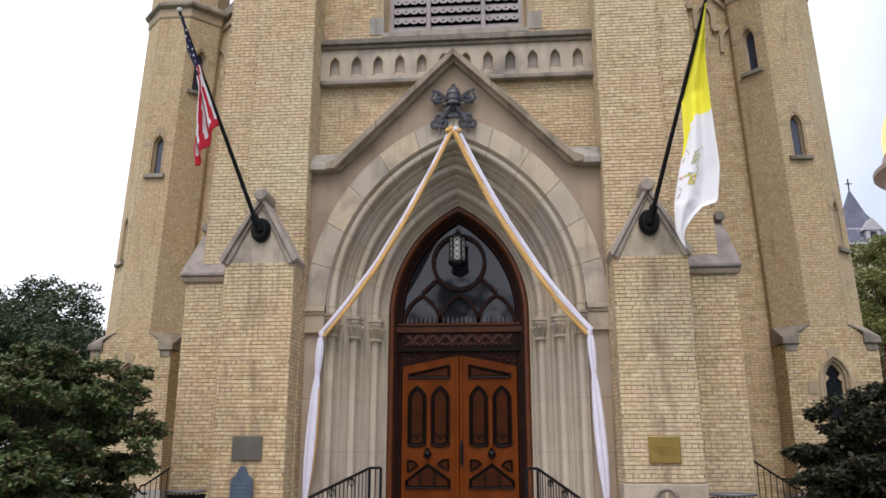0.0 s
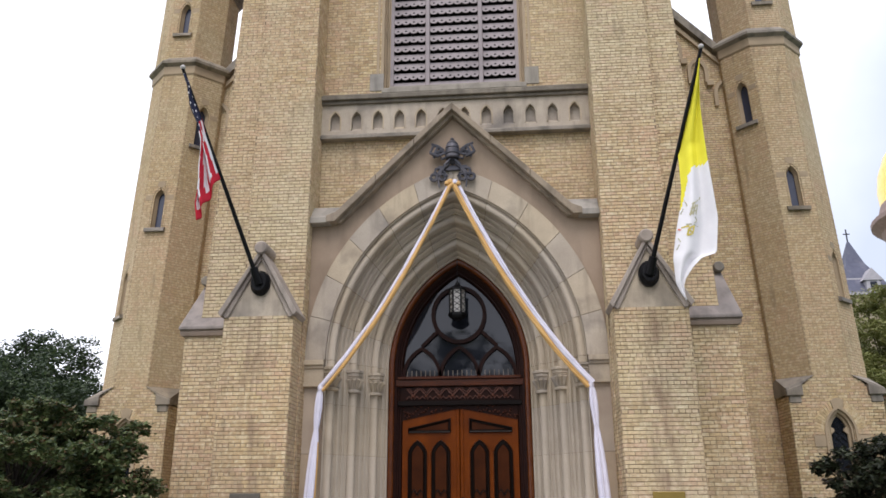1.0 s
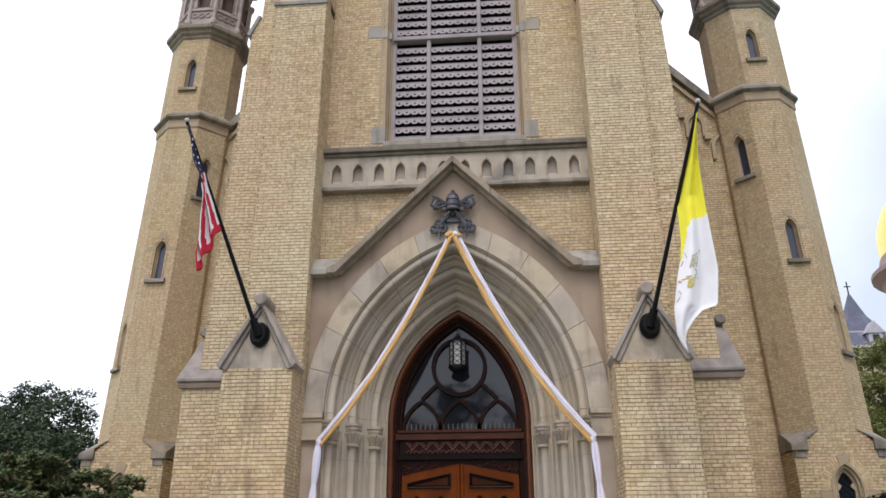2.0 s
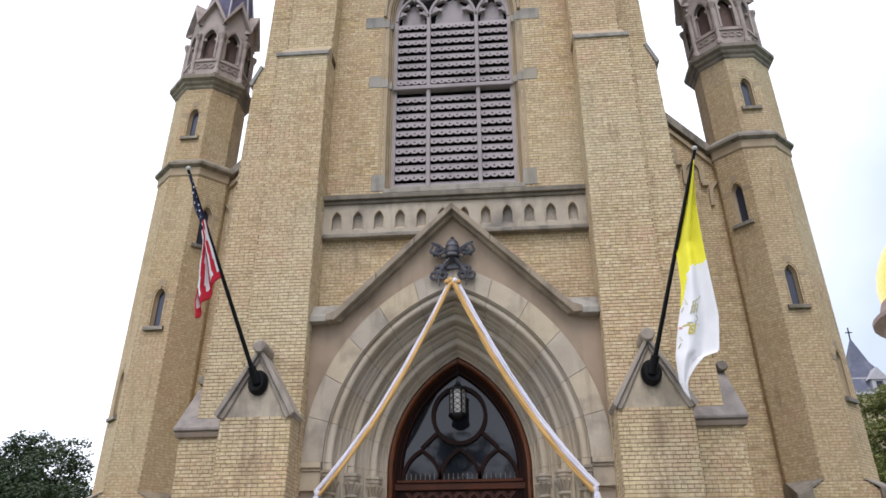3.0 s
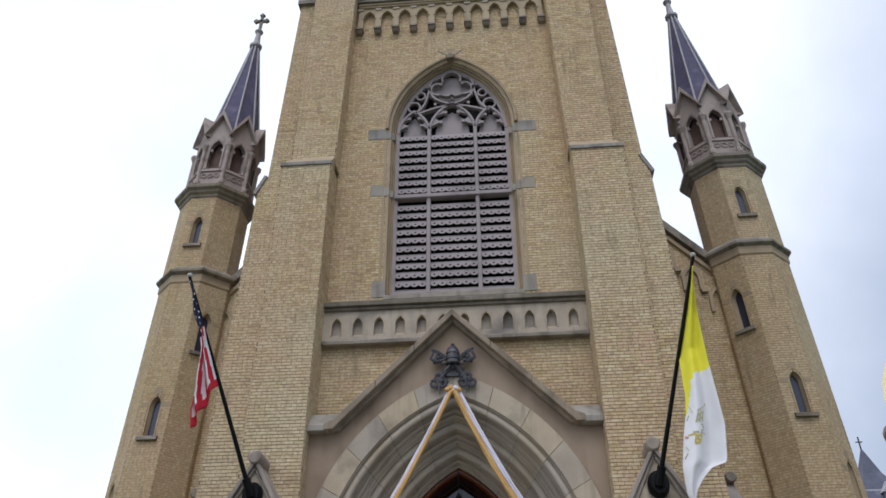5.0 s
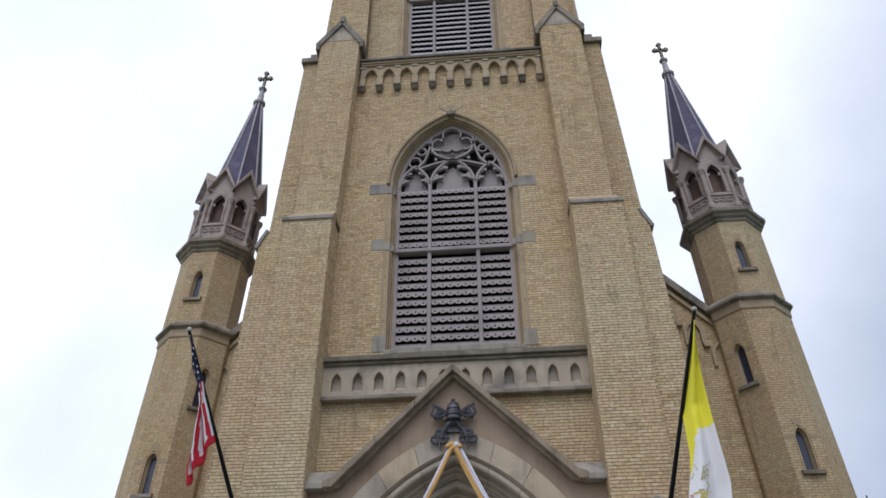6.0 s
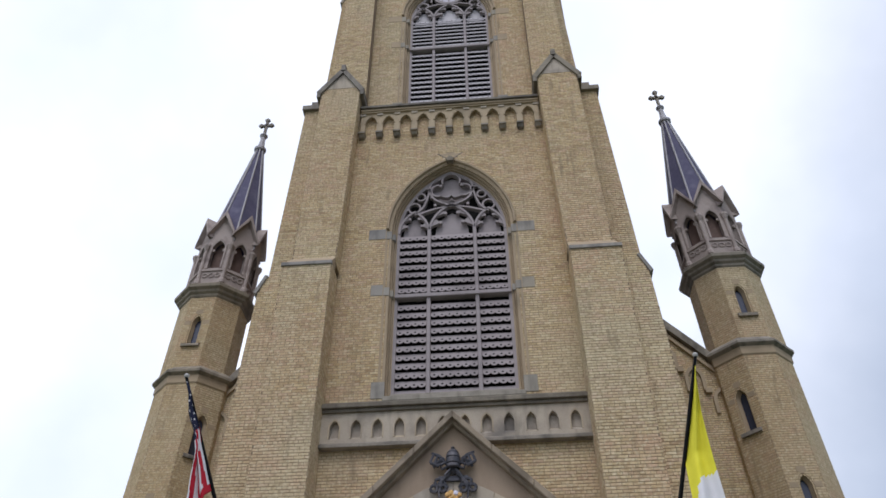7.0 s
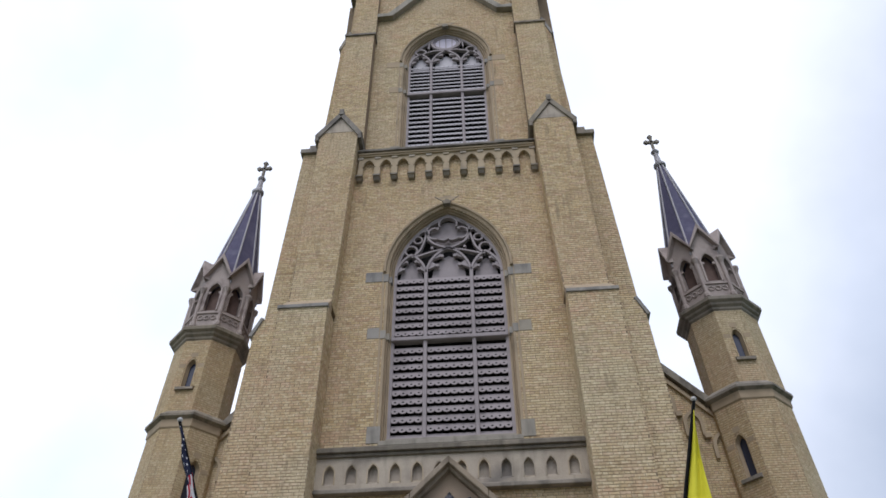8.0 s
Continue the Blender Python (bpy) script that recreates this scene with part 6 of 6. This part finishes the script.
fo = part("flag", cloth(Shape(), 90, 30, right_flag, lambda u, v: 0 if u < 0.517 - 0.03 * math.sin(math.pi * v) + 0.012 * v + 0.13 * max(0.0, 1 - v / 0.25) else 1), [FLAGYELLOW, FLAGWHITE], fr_, "flag of yellow over white cloth", smooth=True, fix=False)
solid(fo)
EMB = mat("faded_emblem_print", (0.36, 0.36, 0.28), (0.48, 0.44, 0.26), scale=12, fine=60, rough=0.8, bump=0)
EMBGOLD = mat("yellow_emblem_print", (0.62, 0.50, 0.10), (0.5, 0.42, 0.12), scale=12, fine=60, rough=0.8, bump=0)
EMBRED = mat("red_emblem_print", (0.6, 0.16, 0.1), (0.55, 0.25, 0.2), scale=12, fine=60, rough=0.8, bump=0)
eb = Shape()


def on_flag(u, v):
    p = right_flag(u, v)
    return (p[0] - 0.003, p[1] - 0.014, p[2])


def stroke(a, b, w=0.012, slot=0, n=3):
    """A printed stroke on the cloth; w in metres across."""
    for i in range(n):
        p, q = [Vector(on_flag(a[0] + (b[0] - a[0]) * t / n, a[1] + (b[1] - a[1]) * t / n)) for t in (i, i + 1)]
        d = (q - p).normalized()
        o = Vector((-d.z, 0, d.x)) * w / 2
        eb.add([tuple(p - o), tuple(p + o), tuple(q + o), tuple(q - o)], [(0, 1, 2, 3)], slot)


for k in range(3):
    stroke((0.645 + 0.02 * k, 0.34 - 0.03 * k), (0.63 + 0.02 * k, 0.55 - 0.03 * k), 0.034)
    stroke((0.645 + 0.002 * k, 0.37 + 0.07 * k), (0.69, 0.28 + 0.08 * k), 0.03)
stroke((0.63, 0.58), (0.622, 0.62), 0.03)
stroke((0.7, 0.42), (0.715, 0.47), 0.03)
stroke((0.715, 0.47), (0.725, 0.4), 0.03)
stroke((0.725, 0.2), (0.735, 0.52), 0.03)
stroke((0.73, 0.1), (0.735, 0.28), 0.04, 1)
for a, b in (((0.745, 0.27), (0.735, 0.4)), ((0.735, 0.4), (0.765, 0.37)), ((0.765, 0.37), (0.77, 0.25)), ((0.77, 0.25), (0.745, 0.27)), ((0.75, 0.29), (0.76, 0.35))):
    stroke(a, b, 0.034, 1)
stroke((0.73, 0.03), (0.738, 0.1), 0.05, 2)
for a, b in (((0.6, 0.12), (0.64, 0.2)), ((0.64, 0.1), (0.66, 0.05)), ((0.77, 0.06), (0.79, 0.12)), ((0.8, 0.1), (0.82, 0.05))):
    stroke(a, b, 0.024)
part("printed_emblem", eb, [EMB, EMBGOLD, EMBRED], fr_, "faded printed emblem", fix=False)["kind"] = "stuff"

# ---- plaques, tablets, roundel ----
pq = thing("wall_plaque", "blank dull bronze plaque fixed to the brick pier", "plaque")
part("plate", Shape().box(-3.97, -3.42, -1.40, -1.352, 1.5, 1.93), PEWTER, pq, bevel=0.01)
part("relief", Shape().prism([(-3.88, 1.6), (-3.78, 1.6), (-3.8, 1.68), (-3.83, 1.82), (-3.86, 1.68)], -1.408, -1.398), PEWTER, pq)
pq = thing("wall_plaque", "gilt bronze plaque with small lines of lettering on the brick pier", "plaque")
part("plate", Shape().box(3.43, 3.97, -1.40, -1.352, 1.47, 1.92), BRONZE, pq, bevel=0.01)
MARKTEXT = mat("raised_blue_text", (0.13, 0.16, 0.2), (0.1, 0.125, 0.16), scale=5, fine=60, rough=0.5)
DARKGILT = mat("dark_gilt_text", (0.2, 0.14, 0.035), (0.15, 0.1, 0.03), scale=5, fine=60, rough=0.5, metal=0.5)
for z, w in ((1.74, 0.17), (1.70, 0.2), (1.66, 0.16), (1.62, 0.1)):
    part("text_bar", Shape().box(3.70 - w, 3.70 + w, -1.404, -1.399, z - 0.004, z + 0.005), DARKGILT, pq)
sg = thing("historical_marker", "dark blue shaped metal tablet with unreadable lettering by the pier", "sign")
arc_ = [(-0.2, 0), (0.2, 0), (0.2, 0.72), (0.14, 0.77), (0.09, 0.83), (0.07, 0.9), (0.04, 0.935), (0, 0.95), (-0.04, 0.935), (-0.07, 0.9), (-0.09, 0.83), (-0.14, 0.77), (-0.2, 0.72)]
part("tablet", Shape().prism([(-3.72 + x, 0.46 + z) for x, z in arc_], -1.5, -1.45), BLUE, sg, bevel=0.008)
for k in range(6):
    part("text_bar", Shape().box(-3.84 + 0.02 * (k % 2), -3.6 - 0.02 * (k % 3), -1.505, -1.499, 1.1 - 0.07 * k, 1.115 - 0.07 * k), MARKTEXT, sg)
part("post", Shape().box(-3.76, -3.68, -1.47, -1.43, 0.0, 0.5), BLUE, sg)
rd = thing("carved_roundel", "round carved cross set in the pale stone pier base", "roundel")
part("rim", Shape().tube([(3.68 + 0.19 * math.cos(t * math.pi / 12), -1.4, 0.86 + 0.19 * math.sin(t * math.pi / 12)) for t in range(25)], 0.03, 6), GREY, rd, smooth=True)
part("disc", Shape().prism([(3.68 + 0.18 * math.cos(t * math.pi / 12), 0.86 + 0.18 * math.sin(t * math.pi / 12)) for t in range(24)], -1.394, -1.388), GREY, rd)
part("cross", Shape().box(3.65, 3.71, -1.42, -1.394, 0.72, 1.0).box(3.55, 3.81, -1.42, -1.394, 0.83, 0.89), LIME, rd)

# ---- handrails ----
for s in (1, -1):
    h = thing("handrail", "black iron handrail with thin balusters on the door steps", "handrail", group="door step rails")
    A_, B_, C_ = Vector((s * 1.33, -0.85, 1.37)), Vector((s * 1.52, -0.95, 1.37)), Vector((s * 2.1, -3.0, 0.97))
    part("top_rail", Shape().tube([A_, B_, C_], 0.025, 8), IRON, h)
    part("bottom_rail", Shape().tube([A_ - Vector((0, 0, 0.8)), B_ - Vector((0, 0, 0.8)), C_ - Vector((0, 0, 0.83))], 0.015, 6), IRON, h)
    for q, z in ((A_, 0.45), (B_, 0.45), (C_, 0.03)):
        part("newel", Shape().box(q.x - 0.022, q.x + 0.022, q.y - 0.022, q.y + 0.022, z, q.z), IRON, h)
    part("baluster", Shape().tube([(A_ + B_) / 2 + Vector((0, 0, 0)), (A_ + B_) / 2 - Vector((0, 0, 0.8))], 0.009, 6), IRON, h)
    for k in range(1, 15):
        p = B_.lerp(C_, k / 15)
        part("baluster", Shape().tube([p, p - Vector((0, 0, 0.81))], 0.009, 6), IRON, h)
    for k in (5, 10):
        p = B_.lerp(C_, k / 15)
        for d in (1, -1):
            part("scroll", Shape().tube([(p.x + d * 0.02 * t / 6 * math.cos(t * 0.6) * s, p.y - d * 0.012 * t * math.cos(t * 0.6), p.z - 0.12 - 0.012 * t * math.sin(t * 0.6)) for t in range(12)], 0.008, 5), IRON, h)
    h = thing("handrail", "black iron handrail with a curled end beside the side steps", "handrail", group="side step rails")
    D_, E_ = Vector((s * 5.75, 0.8, 1.52)), Vector((s * 6.55, 0.8, 0.98))
    pts = [D_, E_] + [E_ + Vector((s * (0.03 + 0.09 * math.sin(t * math.pi / 6)), 0, -0.09 + 0.09 * math.cos(t * math.pi / 6) - 0.0)) for t in range(1, 7)] + [E_ + Vector((-s * 0.05, 0, -0.18))]
    part("top_rail", Shape().tube(pts, 0.022, 8), IRON, h)
    for k in range(8):
        p = D_.lerp(E_, k / 7)
        part("baluster", Shape().tube([p, (p.x, p.y, 0.35)], 0.01, 6), IRON, h)
    part("bottom_rail", Shape().tube([(D_.x, 0.8, 0.5), (E_.x, 0.8, 0.36)], 0.012, 6), IRON, h)
    tagged(part("side_step", Shape(s).box(5.34, 7.8, 0.2, 4.3, 0, 0.35).box(5.34, 7.0, 0.5, 4.3, 0.35, 0.5), CONCRETE, bevel=0.015), "pale concrete side steps beside the tower", "steps", kind="structure")

# ---- litter bins ----
def bin_at(x, y, r):
    b = thing("litter_bin", "black slatted steel litter bin with a wide rim", "bin", group="litter bins")
    part("rim", Shape().lathe((x, y, 0.93), [(r * 0.95, 0.05), (r, 0.055), (r * 1.02, 0.075), (r * 0.99, 0.09), (r * 0.93, 0.085)], 24), STEEL, b, smooth=True)
    part("liner", Shape().lathe((x, y, 0.08), [(r * 0.7, 0), (r * 0.78, 0.86)], 20), IRON, b)
    part("base", Shape().lathe((x, y, 0.03), [(r * 0.8, 0), (r * 0.8, 0.06), (r * 0.7, 0.08)], 20), IRON, b)
    for k in range(24):
        t = k * math.pi / 12
        c, s_ = math.cos(t), math.sin(t)
        part("slat", Shape().tube([(x + r * 0.8 * c, y + r * 0.8 * s_, 0.08), (x + r * 0.82 * c, y + r * 0.82 * s_, 0.75), (x + r * 0.95 * c, y + r * 0.95 * s_, 0.95)], 0.022, 5), IRON, b)


STEEL = mat("worn_steel", (0.16, 0.16, 0.17), (0.08, 0.08, 0.085), scale=6, rough=0.5, metal=0.4)
bin_at(4.62, -2.0, 0.37)
bin_at(-4.5, -2.0, 0.32)

# ---- trees ----
def leaves(rng, centres, radii, count, size, flat=0.5):
    """Small folded leaves scattered through clumps; numpy rows of vertices and faces."""
    w = np.array([r ** 2.2 for r in radii])
    pick = rng.choice(len(centres), count, p=w / w.sum())
    c, r = np.array(centres)[pick], np.array(radii)[pick]
    d = rng.normal(size=(count, 3))
    d /= np.linalg.norm(d, axis=1)[:, None]
    k = rng.uniform(0.35, 1.0, count) ** 0.6
    p = c + d * (r * k)[:, None] * np.array([1, 1, flat])
    a = rng.normal(size=(count, 3)) * np.array([1, 1, 0.45])
    a[:, 2] -= 0.25
    a /= np.linalg.norm(a, axis=1)[:, None]
    b = np.cross(a, rng.normal(size=(count, 3)) * np.array([0.4, 0.4, 0.3]) + np.array([0, 0, 1.0]))
    b /= np.linalg.norm(b, axis=1)[:, None] + 1e-9
    n = np.cross(a, b)
    s = (size * rng.uniform(0.6, 1.35, count))[:, None]
    v = np.stack([p, p + a * s * 0.5 + b * s * 0.32 + n * s * 0.12, p + a * s, p + a * s * 0.5 - b * s * 0.32 + n * s * 0.12], 1).reshape(-1, 3)
    i = np.arange(count)[:, None] * 4
    f = np.concatenate([i + [0, 1, 2], i + [0, 2, 3]], 1).reshape(-1, 3)
    return v, f


def tree(name, label, category, base, clumps, count, size, leaf_mat, trunk_r, flat, seed, fork=0.35):
    """A tapered trunk, a limb to each clump, twigs and a crown of single leaves. clumps: x, y, z from the base, radius."""
    rng = np.random.default_rng(seed)
    t = thing(name, label, category)
    bx, by, bz = base
    top = max(c[2] for c in clumps) * 0.75
    tr = Shape().tube([(bx, by, bz - 0.1), (bx + 0.05, by, bz + top * 0.3), (bx - 0.04, by + 0.03, bz + top * 0.65), (bx, by, bz + top)], [trunk_r * 1.3, trunk_r, trunk_r * 0.7, trunk_r * 0.25], 9)
    part("trunk", tr, BARK, t, smooth=True)
    lm = Shape()
    for x, y, z, r in clumps:
        h = max(top * fork, z * 0.55)
        lm.tube([(bx, by, bz + min(h, top)), (bx + x * 0.5, by + y * 0.5, bz + (min(h, top) + z) / 2 + 0.1), (bx + x, by + y, bz + z)], [trunk_r * 0.28, trunk_r * 0.14, trunk_r * 0.05], 6)
    part("limb", lm, BARK, t, smooth=True)
    # break every clump into smaller sprays for an uneven outline
    cs, rs = [], []
    for x, y, z, r in clumps:
        for _ in range(9):
            d = rng.normal(size=3)
            d /= np.linalg.norm(d)
            q = rng.uniform(0.45, 1.0)
            cs.append((bx + x + d[0] * r * q, by + y + d[1] * r * q, bz + z + d[2] * r * q * flat))
            rs.append(r * rng.uniform(0.22, 0.5))
    v, f = leaves(rng, cs, rs, count, size, flat)
    me = bpy.data.meshes.new("crown")
    me.from_pydata(v.tolist(), [], f.tolist())
    me.materials.append(leaf_mat)
    cr = new("crown", me)
    cr.parent = t
    return t


def tiers(seed, rows):
    """Spreading layers of clumps: height, reach, number, clump radius."""
    rng = random.Random(seed)
    out = []
    for z, reach, n, r in rows:
        for k in range(n):
            a = 2 * math.pi * (k + rng.uniform(-0.3, 0.3)) / n
            q = reach * rng.uniform(0.6, 1.0)
            out.append((q * math.cos(a), q * math.sin(a), z + rng.uniform(-0.15, 0.15), r * rng.uniform(0.8, 1.2)))
    return out


tree("dogwood_tree", "spreading green dogwood with reddening leaf tips beside the turret", "tree", (-7.42, -2.3, 0.1),
     tiers(4, ((0.7, 1.7, 9, 0.7), (1.3, 1.9, 10, 0.7), (1.9, 1.75, 9, 0.65), (2.4, 1.5, 8, 0.6), (2.85, 1.0, 6, 0.5), (3.2, 0.45, 3, 0.35))) + [(1.75, -0.2, 2.35, 0.5), (1.3, 0.2, 2.75, 0.5), (2.05, 0, 1.85, 0.5), (0.5, -0.3, 3.25, 0.4), (-0.6, 0.2, 3.1, 0.45), (2.0, -0.2, 2.6, 0.3), (0.9, 0.0, 3.05, 0.35), (1.55, -0.1, 3.0, 0.36), (1.95, 0.1, 2.9, 0.3), (1.7, 0.0, 2.7, 0.4), (0.3, -1.3, 0.9, 0.7), (-0.5, -1.3, 1.3, 0.7), (0.9, -1.2, 1.4, 0.65), (0.2, -1.1, 1.9, 0.6), (-0.9, -0.9, 2.1, 0.6), (-0.2, -0.6, 2.6, 0.5), (1.1, -0.9, 0.7, 0.6), (-1.2, -0.9, 0.8, 0.7)], 72000, 0.1, LEAF_DOG, 0.09, 0.42, 11)
tree("dogwood_tree", "green dogwood shrub with shade-dark leaves before the turret base", "tree", (7.12, -2.2, 0),
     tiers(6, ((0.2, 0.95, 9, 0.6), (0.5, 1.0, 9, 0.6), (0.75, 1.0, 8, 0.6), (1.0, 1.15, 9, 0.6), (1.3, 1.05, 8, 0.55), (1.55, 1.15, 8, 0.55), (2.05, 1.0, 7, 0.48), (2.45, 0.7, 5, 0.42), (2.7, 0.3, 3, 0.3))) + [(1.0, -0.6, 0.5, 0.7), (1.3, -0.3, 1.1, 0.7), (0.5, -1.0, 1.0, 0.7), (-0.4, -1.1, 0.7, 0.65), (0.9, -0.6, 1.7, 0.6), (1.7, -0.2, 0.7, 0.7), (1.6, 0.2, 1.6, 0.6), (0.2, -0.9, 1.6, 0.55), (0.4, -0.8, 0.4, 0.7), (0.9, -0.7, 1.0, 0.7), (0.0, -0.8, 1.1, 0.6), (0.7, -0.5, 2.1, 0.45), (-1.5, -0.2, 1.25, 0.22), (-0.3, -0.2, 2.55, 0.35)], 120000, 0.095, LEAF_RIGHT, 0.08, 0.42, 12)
tree("maple_tree", "large dark green maple behind the turret", "tree", (-18.2, 14.5, 0.35),
     tiers(8, ((1.8, 4.0, 9, 1.9), (3.4, 4.5, 11, 1.9), (4.6, 4.2, 10, 1.8), (5.8, 3.0, 9, 1.5), (6.8, 1.6, 6, 1.1), (7.7, 0.6, 4, 0.7), (4.5, 1.5, 6, 2.0))), 120000, 0.15, LEAF_DARK, 0.3, 0.85, 13)
tree("maple_tree", "green maple with lighter leaves beside the far lawn", "tree", (-15.6, 17.5, 0.2),
     tiers(9, ((1.6, 1.8, 7, 1.2), (3.2, 2.0, 8, 1.1), (4.4, 1.5, 6, 0.9), (5.3, 0.7, 4, 0.6))), 22000, 0.16, LEAF_LIGHT, 0.2, 0.85, 14)
tree("park_tree", "light green park tree in the distance", "tree", (20.6, 26, 0),
     tiers(10, ((5.0, 2.6, 9, 1.7), (7.5, 2.8, 9, 1.7), (9.7, 2.1, 8, 1.5), (11.5, 1.0, 5, 1.0))), 48000, 0.17, LEAF_LIGHT, 0.28, 0.85, 15)
tree("park_tree", "russet autumn tree in the distance", "tree", (17.6, 18.5, 0),
     tiers(11, ((1.5, 1.7, 7, 1.1), (3.0, 1.8, 8, 1.1), (4.4, 1.4, 7, 1.0), (5.5, 0.7, 4, 0.7))), 14000, 0.2, LEAF_RUST, 0.2, 0.85, 16)

for x, y, h in ((-30, -48, 15), (-17, -55, 18), (-3, -50, 16), (11, -56, 19), (25, -49, 16), (38, -54, 17)):
    tree("park_tree", "broad green tree across the lawn facing the church", "tree", (x, y, 0),
         tiers(x, ((h * 0.3, 5.0, 8, 2.6), (h * 0.5, 5.2, 8, 2.6), (h * 0.72, 4.2, 7, 2.3), (h * 0.92, 2.2, 5, 1.7))), 5000, 0.8, LEAF_DARK, 0.4, 0.9, 30 + int(h))

# ---- far buildings ----
HALLSLATE = mat("blue_grey_slate", (0.115, 0.12, 0.165), (0.08, 0.085, 0.12), scale=2, fine=9, wear=(0.17, 0.17, 0.21), wear_scale=1, rough=0.75)
hall = thing("mansard_hall", "distant pale brick hall with a steep purple slate tower roof", "building")
HX, HY = 34.9, 61.0
part("wall", Shape().box(HX - 2.3, HX + 2.3, HY - 2.3, HY + 2.3, 0, 20.6), FARBRICK, hall)
rf = Shape()
for (h0, z0), (h1, z1) in zip(((2.6, 20.6), (1.75, 22.2), (0.85, 24.0)), ((1.75, 22.2), (0.85, 24.0), (0.08, 26.5))):
    rf.add([(HX + i * h, HY + j * h, z) for h, z in ((h0, z0), (h1, z1)) for i, j in ((-1, -1), (1, -1), (1, 1), (-1, 1))], [(k, (k + 1) % 4, 4 + (k + 1) % 4, 4 + k) for k in range(4)])
part("roof", rf, HALLSLATE, hall, "steep bell-cast purple-grey slate roof")
part("eaves", Shape().box(HX - 2.7, HX + 2.7, HY - 2.7, HY + 2.7, 20.4, 20.62), LEAD, hall)
part("roof_band", Shape().box(HX - 1.8, HX + 1.8, HY - 1.8, HY + 1.8, 22.1, 22.25), LEAD, hall)
dm = part("dormer", Shape().box(HX - 0.1, HX + 1.2, HY - 2.6, HY - 1, 20.7, 21.8).prism([(HX - 0.4, 21.8), (HX + 1.5, 21.8), (HX + 0.55, 23.0)], HY - 2.7, HY - 1), LEAD, hall, "dormer window")
part("pane", Shape().box(HX + 0.25, HX + 0.85, HY - 2.64, HY - 2.55, 20.85, 21.65), GLASS, dm)
part("cross", Shape().box(HX - 0.05, HX + 0.05, HY - 0.05, HY + 0.05, 26.4, 27.8).box(HX - 0.32, HX + 0.32, HY - 0.04, HY + 0.04, 27.25, 27.34), IRON, hall)
part("wing", Shape().box(HX + 2.3, HX + 30, HY - 2, HY + 6, 0, 15), FARBRICK, hall)

dome = thing("domed_hall", "distant hall with a gilded dome on a russet drum", "building")
GX, GY = 64.4, 92.0
part("block", Shape().box(GX - 16, GX + 22, GY - 8, GY + 18, 0, 24), FARBRICK, dome)
part("drum", Shape().lathe((GX, GY, 24), [(9.2, 0), (9.2, 3), (9.8, 3.2), (9.8, 4), (8.9, 4.3), (8.9, 13.5), (9.6, 13.8), (10.0, 14.6), (11.2, 15.6), (11.2, 16.2), (10.2, 16.6), (9.6, 18.6)], 32), FARTRIM, dome, "russet drum with a wide cornice")
part("dome_shell", Shape().lathe((GX, GY, 42.4), [(9.5, 0), (9.6, 2.5), (9.2, 5), (8.2, 7.5), (6.6, 9.8), (4.2, 11.6), (1.5, 12.6), (1.3, 15)], 32), GILD, dome, "gilded dome", smooth=True)

# ---- bricks of the piers, one by one ----
for pr, near, s in pier_jobs:
    keep = sorted(near, key=lambda q: q[2])[:300]
    rest = sorted(near, key=lambda q: q[2])[300:]
    single_bricks(pr, keep, PIER, s)
    sk = Shape(s)
    rng = random.Random(9)
    for a, b, z0, z1 in rest:
        p, c = -1.35 - 0.008 - rng.uniform(0, 0.003), 0.003
        sk.add([(a, -1.35, z0), (b, -1.35, z0), (b, -1.35, z1), (a, -1.35, z1), (a + c, p, z0 + c), (b - c, p, z0 + c), (b - c, p, z1 - c), (a + c, p, z1 - c)], [(4, 5, 6, 7), (0, 1, 5, 4), (1, 2, 6, 5), (2, 3, 7, 6), (3, 0, 4, 7)])
    part("brick_facing", sk, PIERBRICK, pr, fix=False)["kind"] = "stuff"
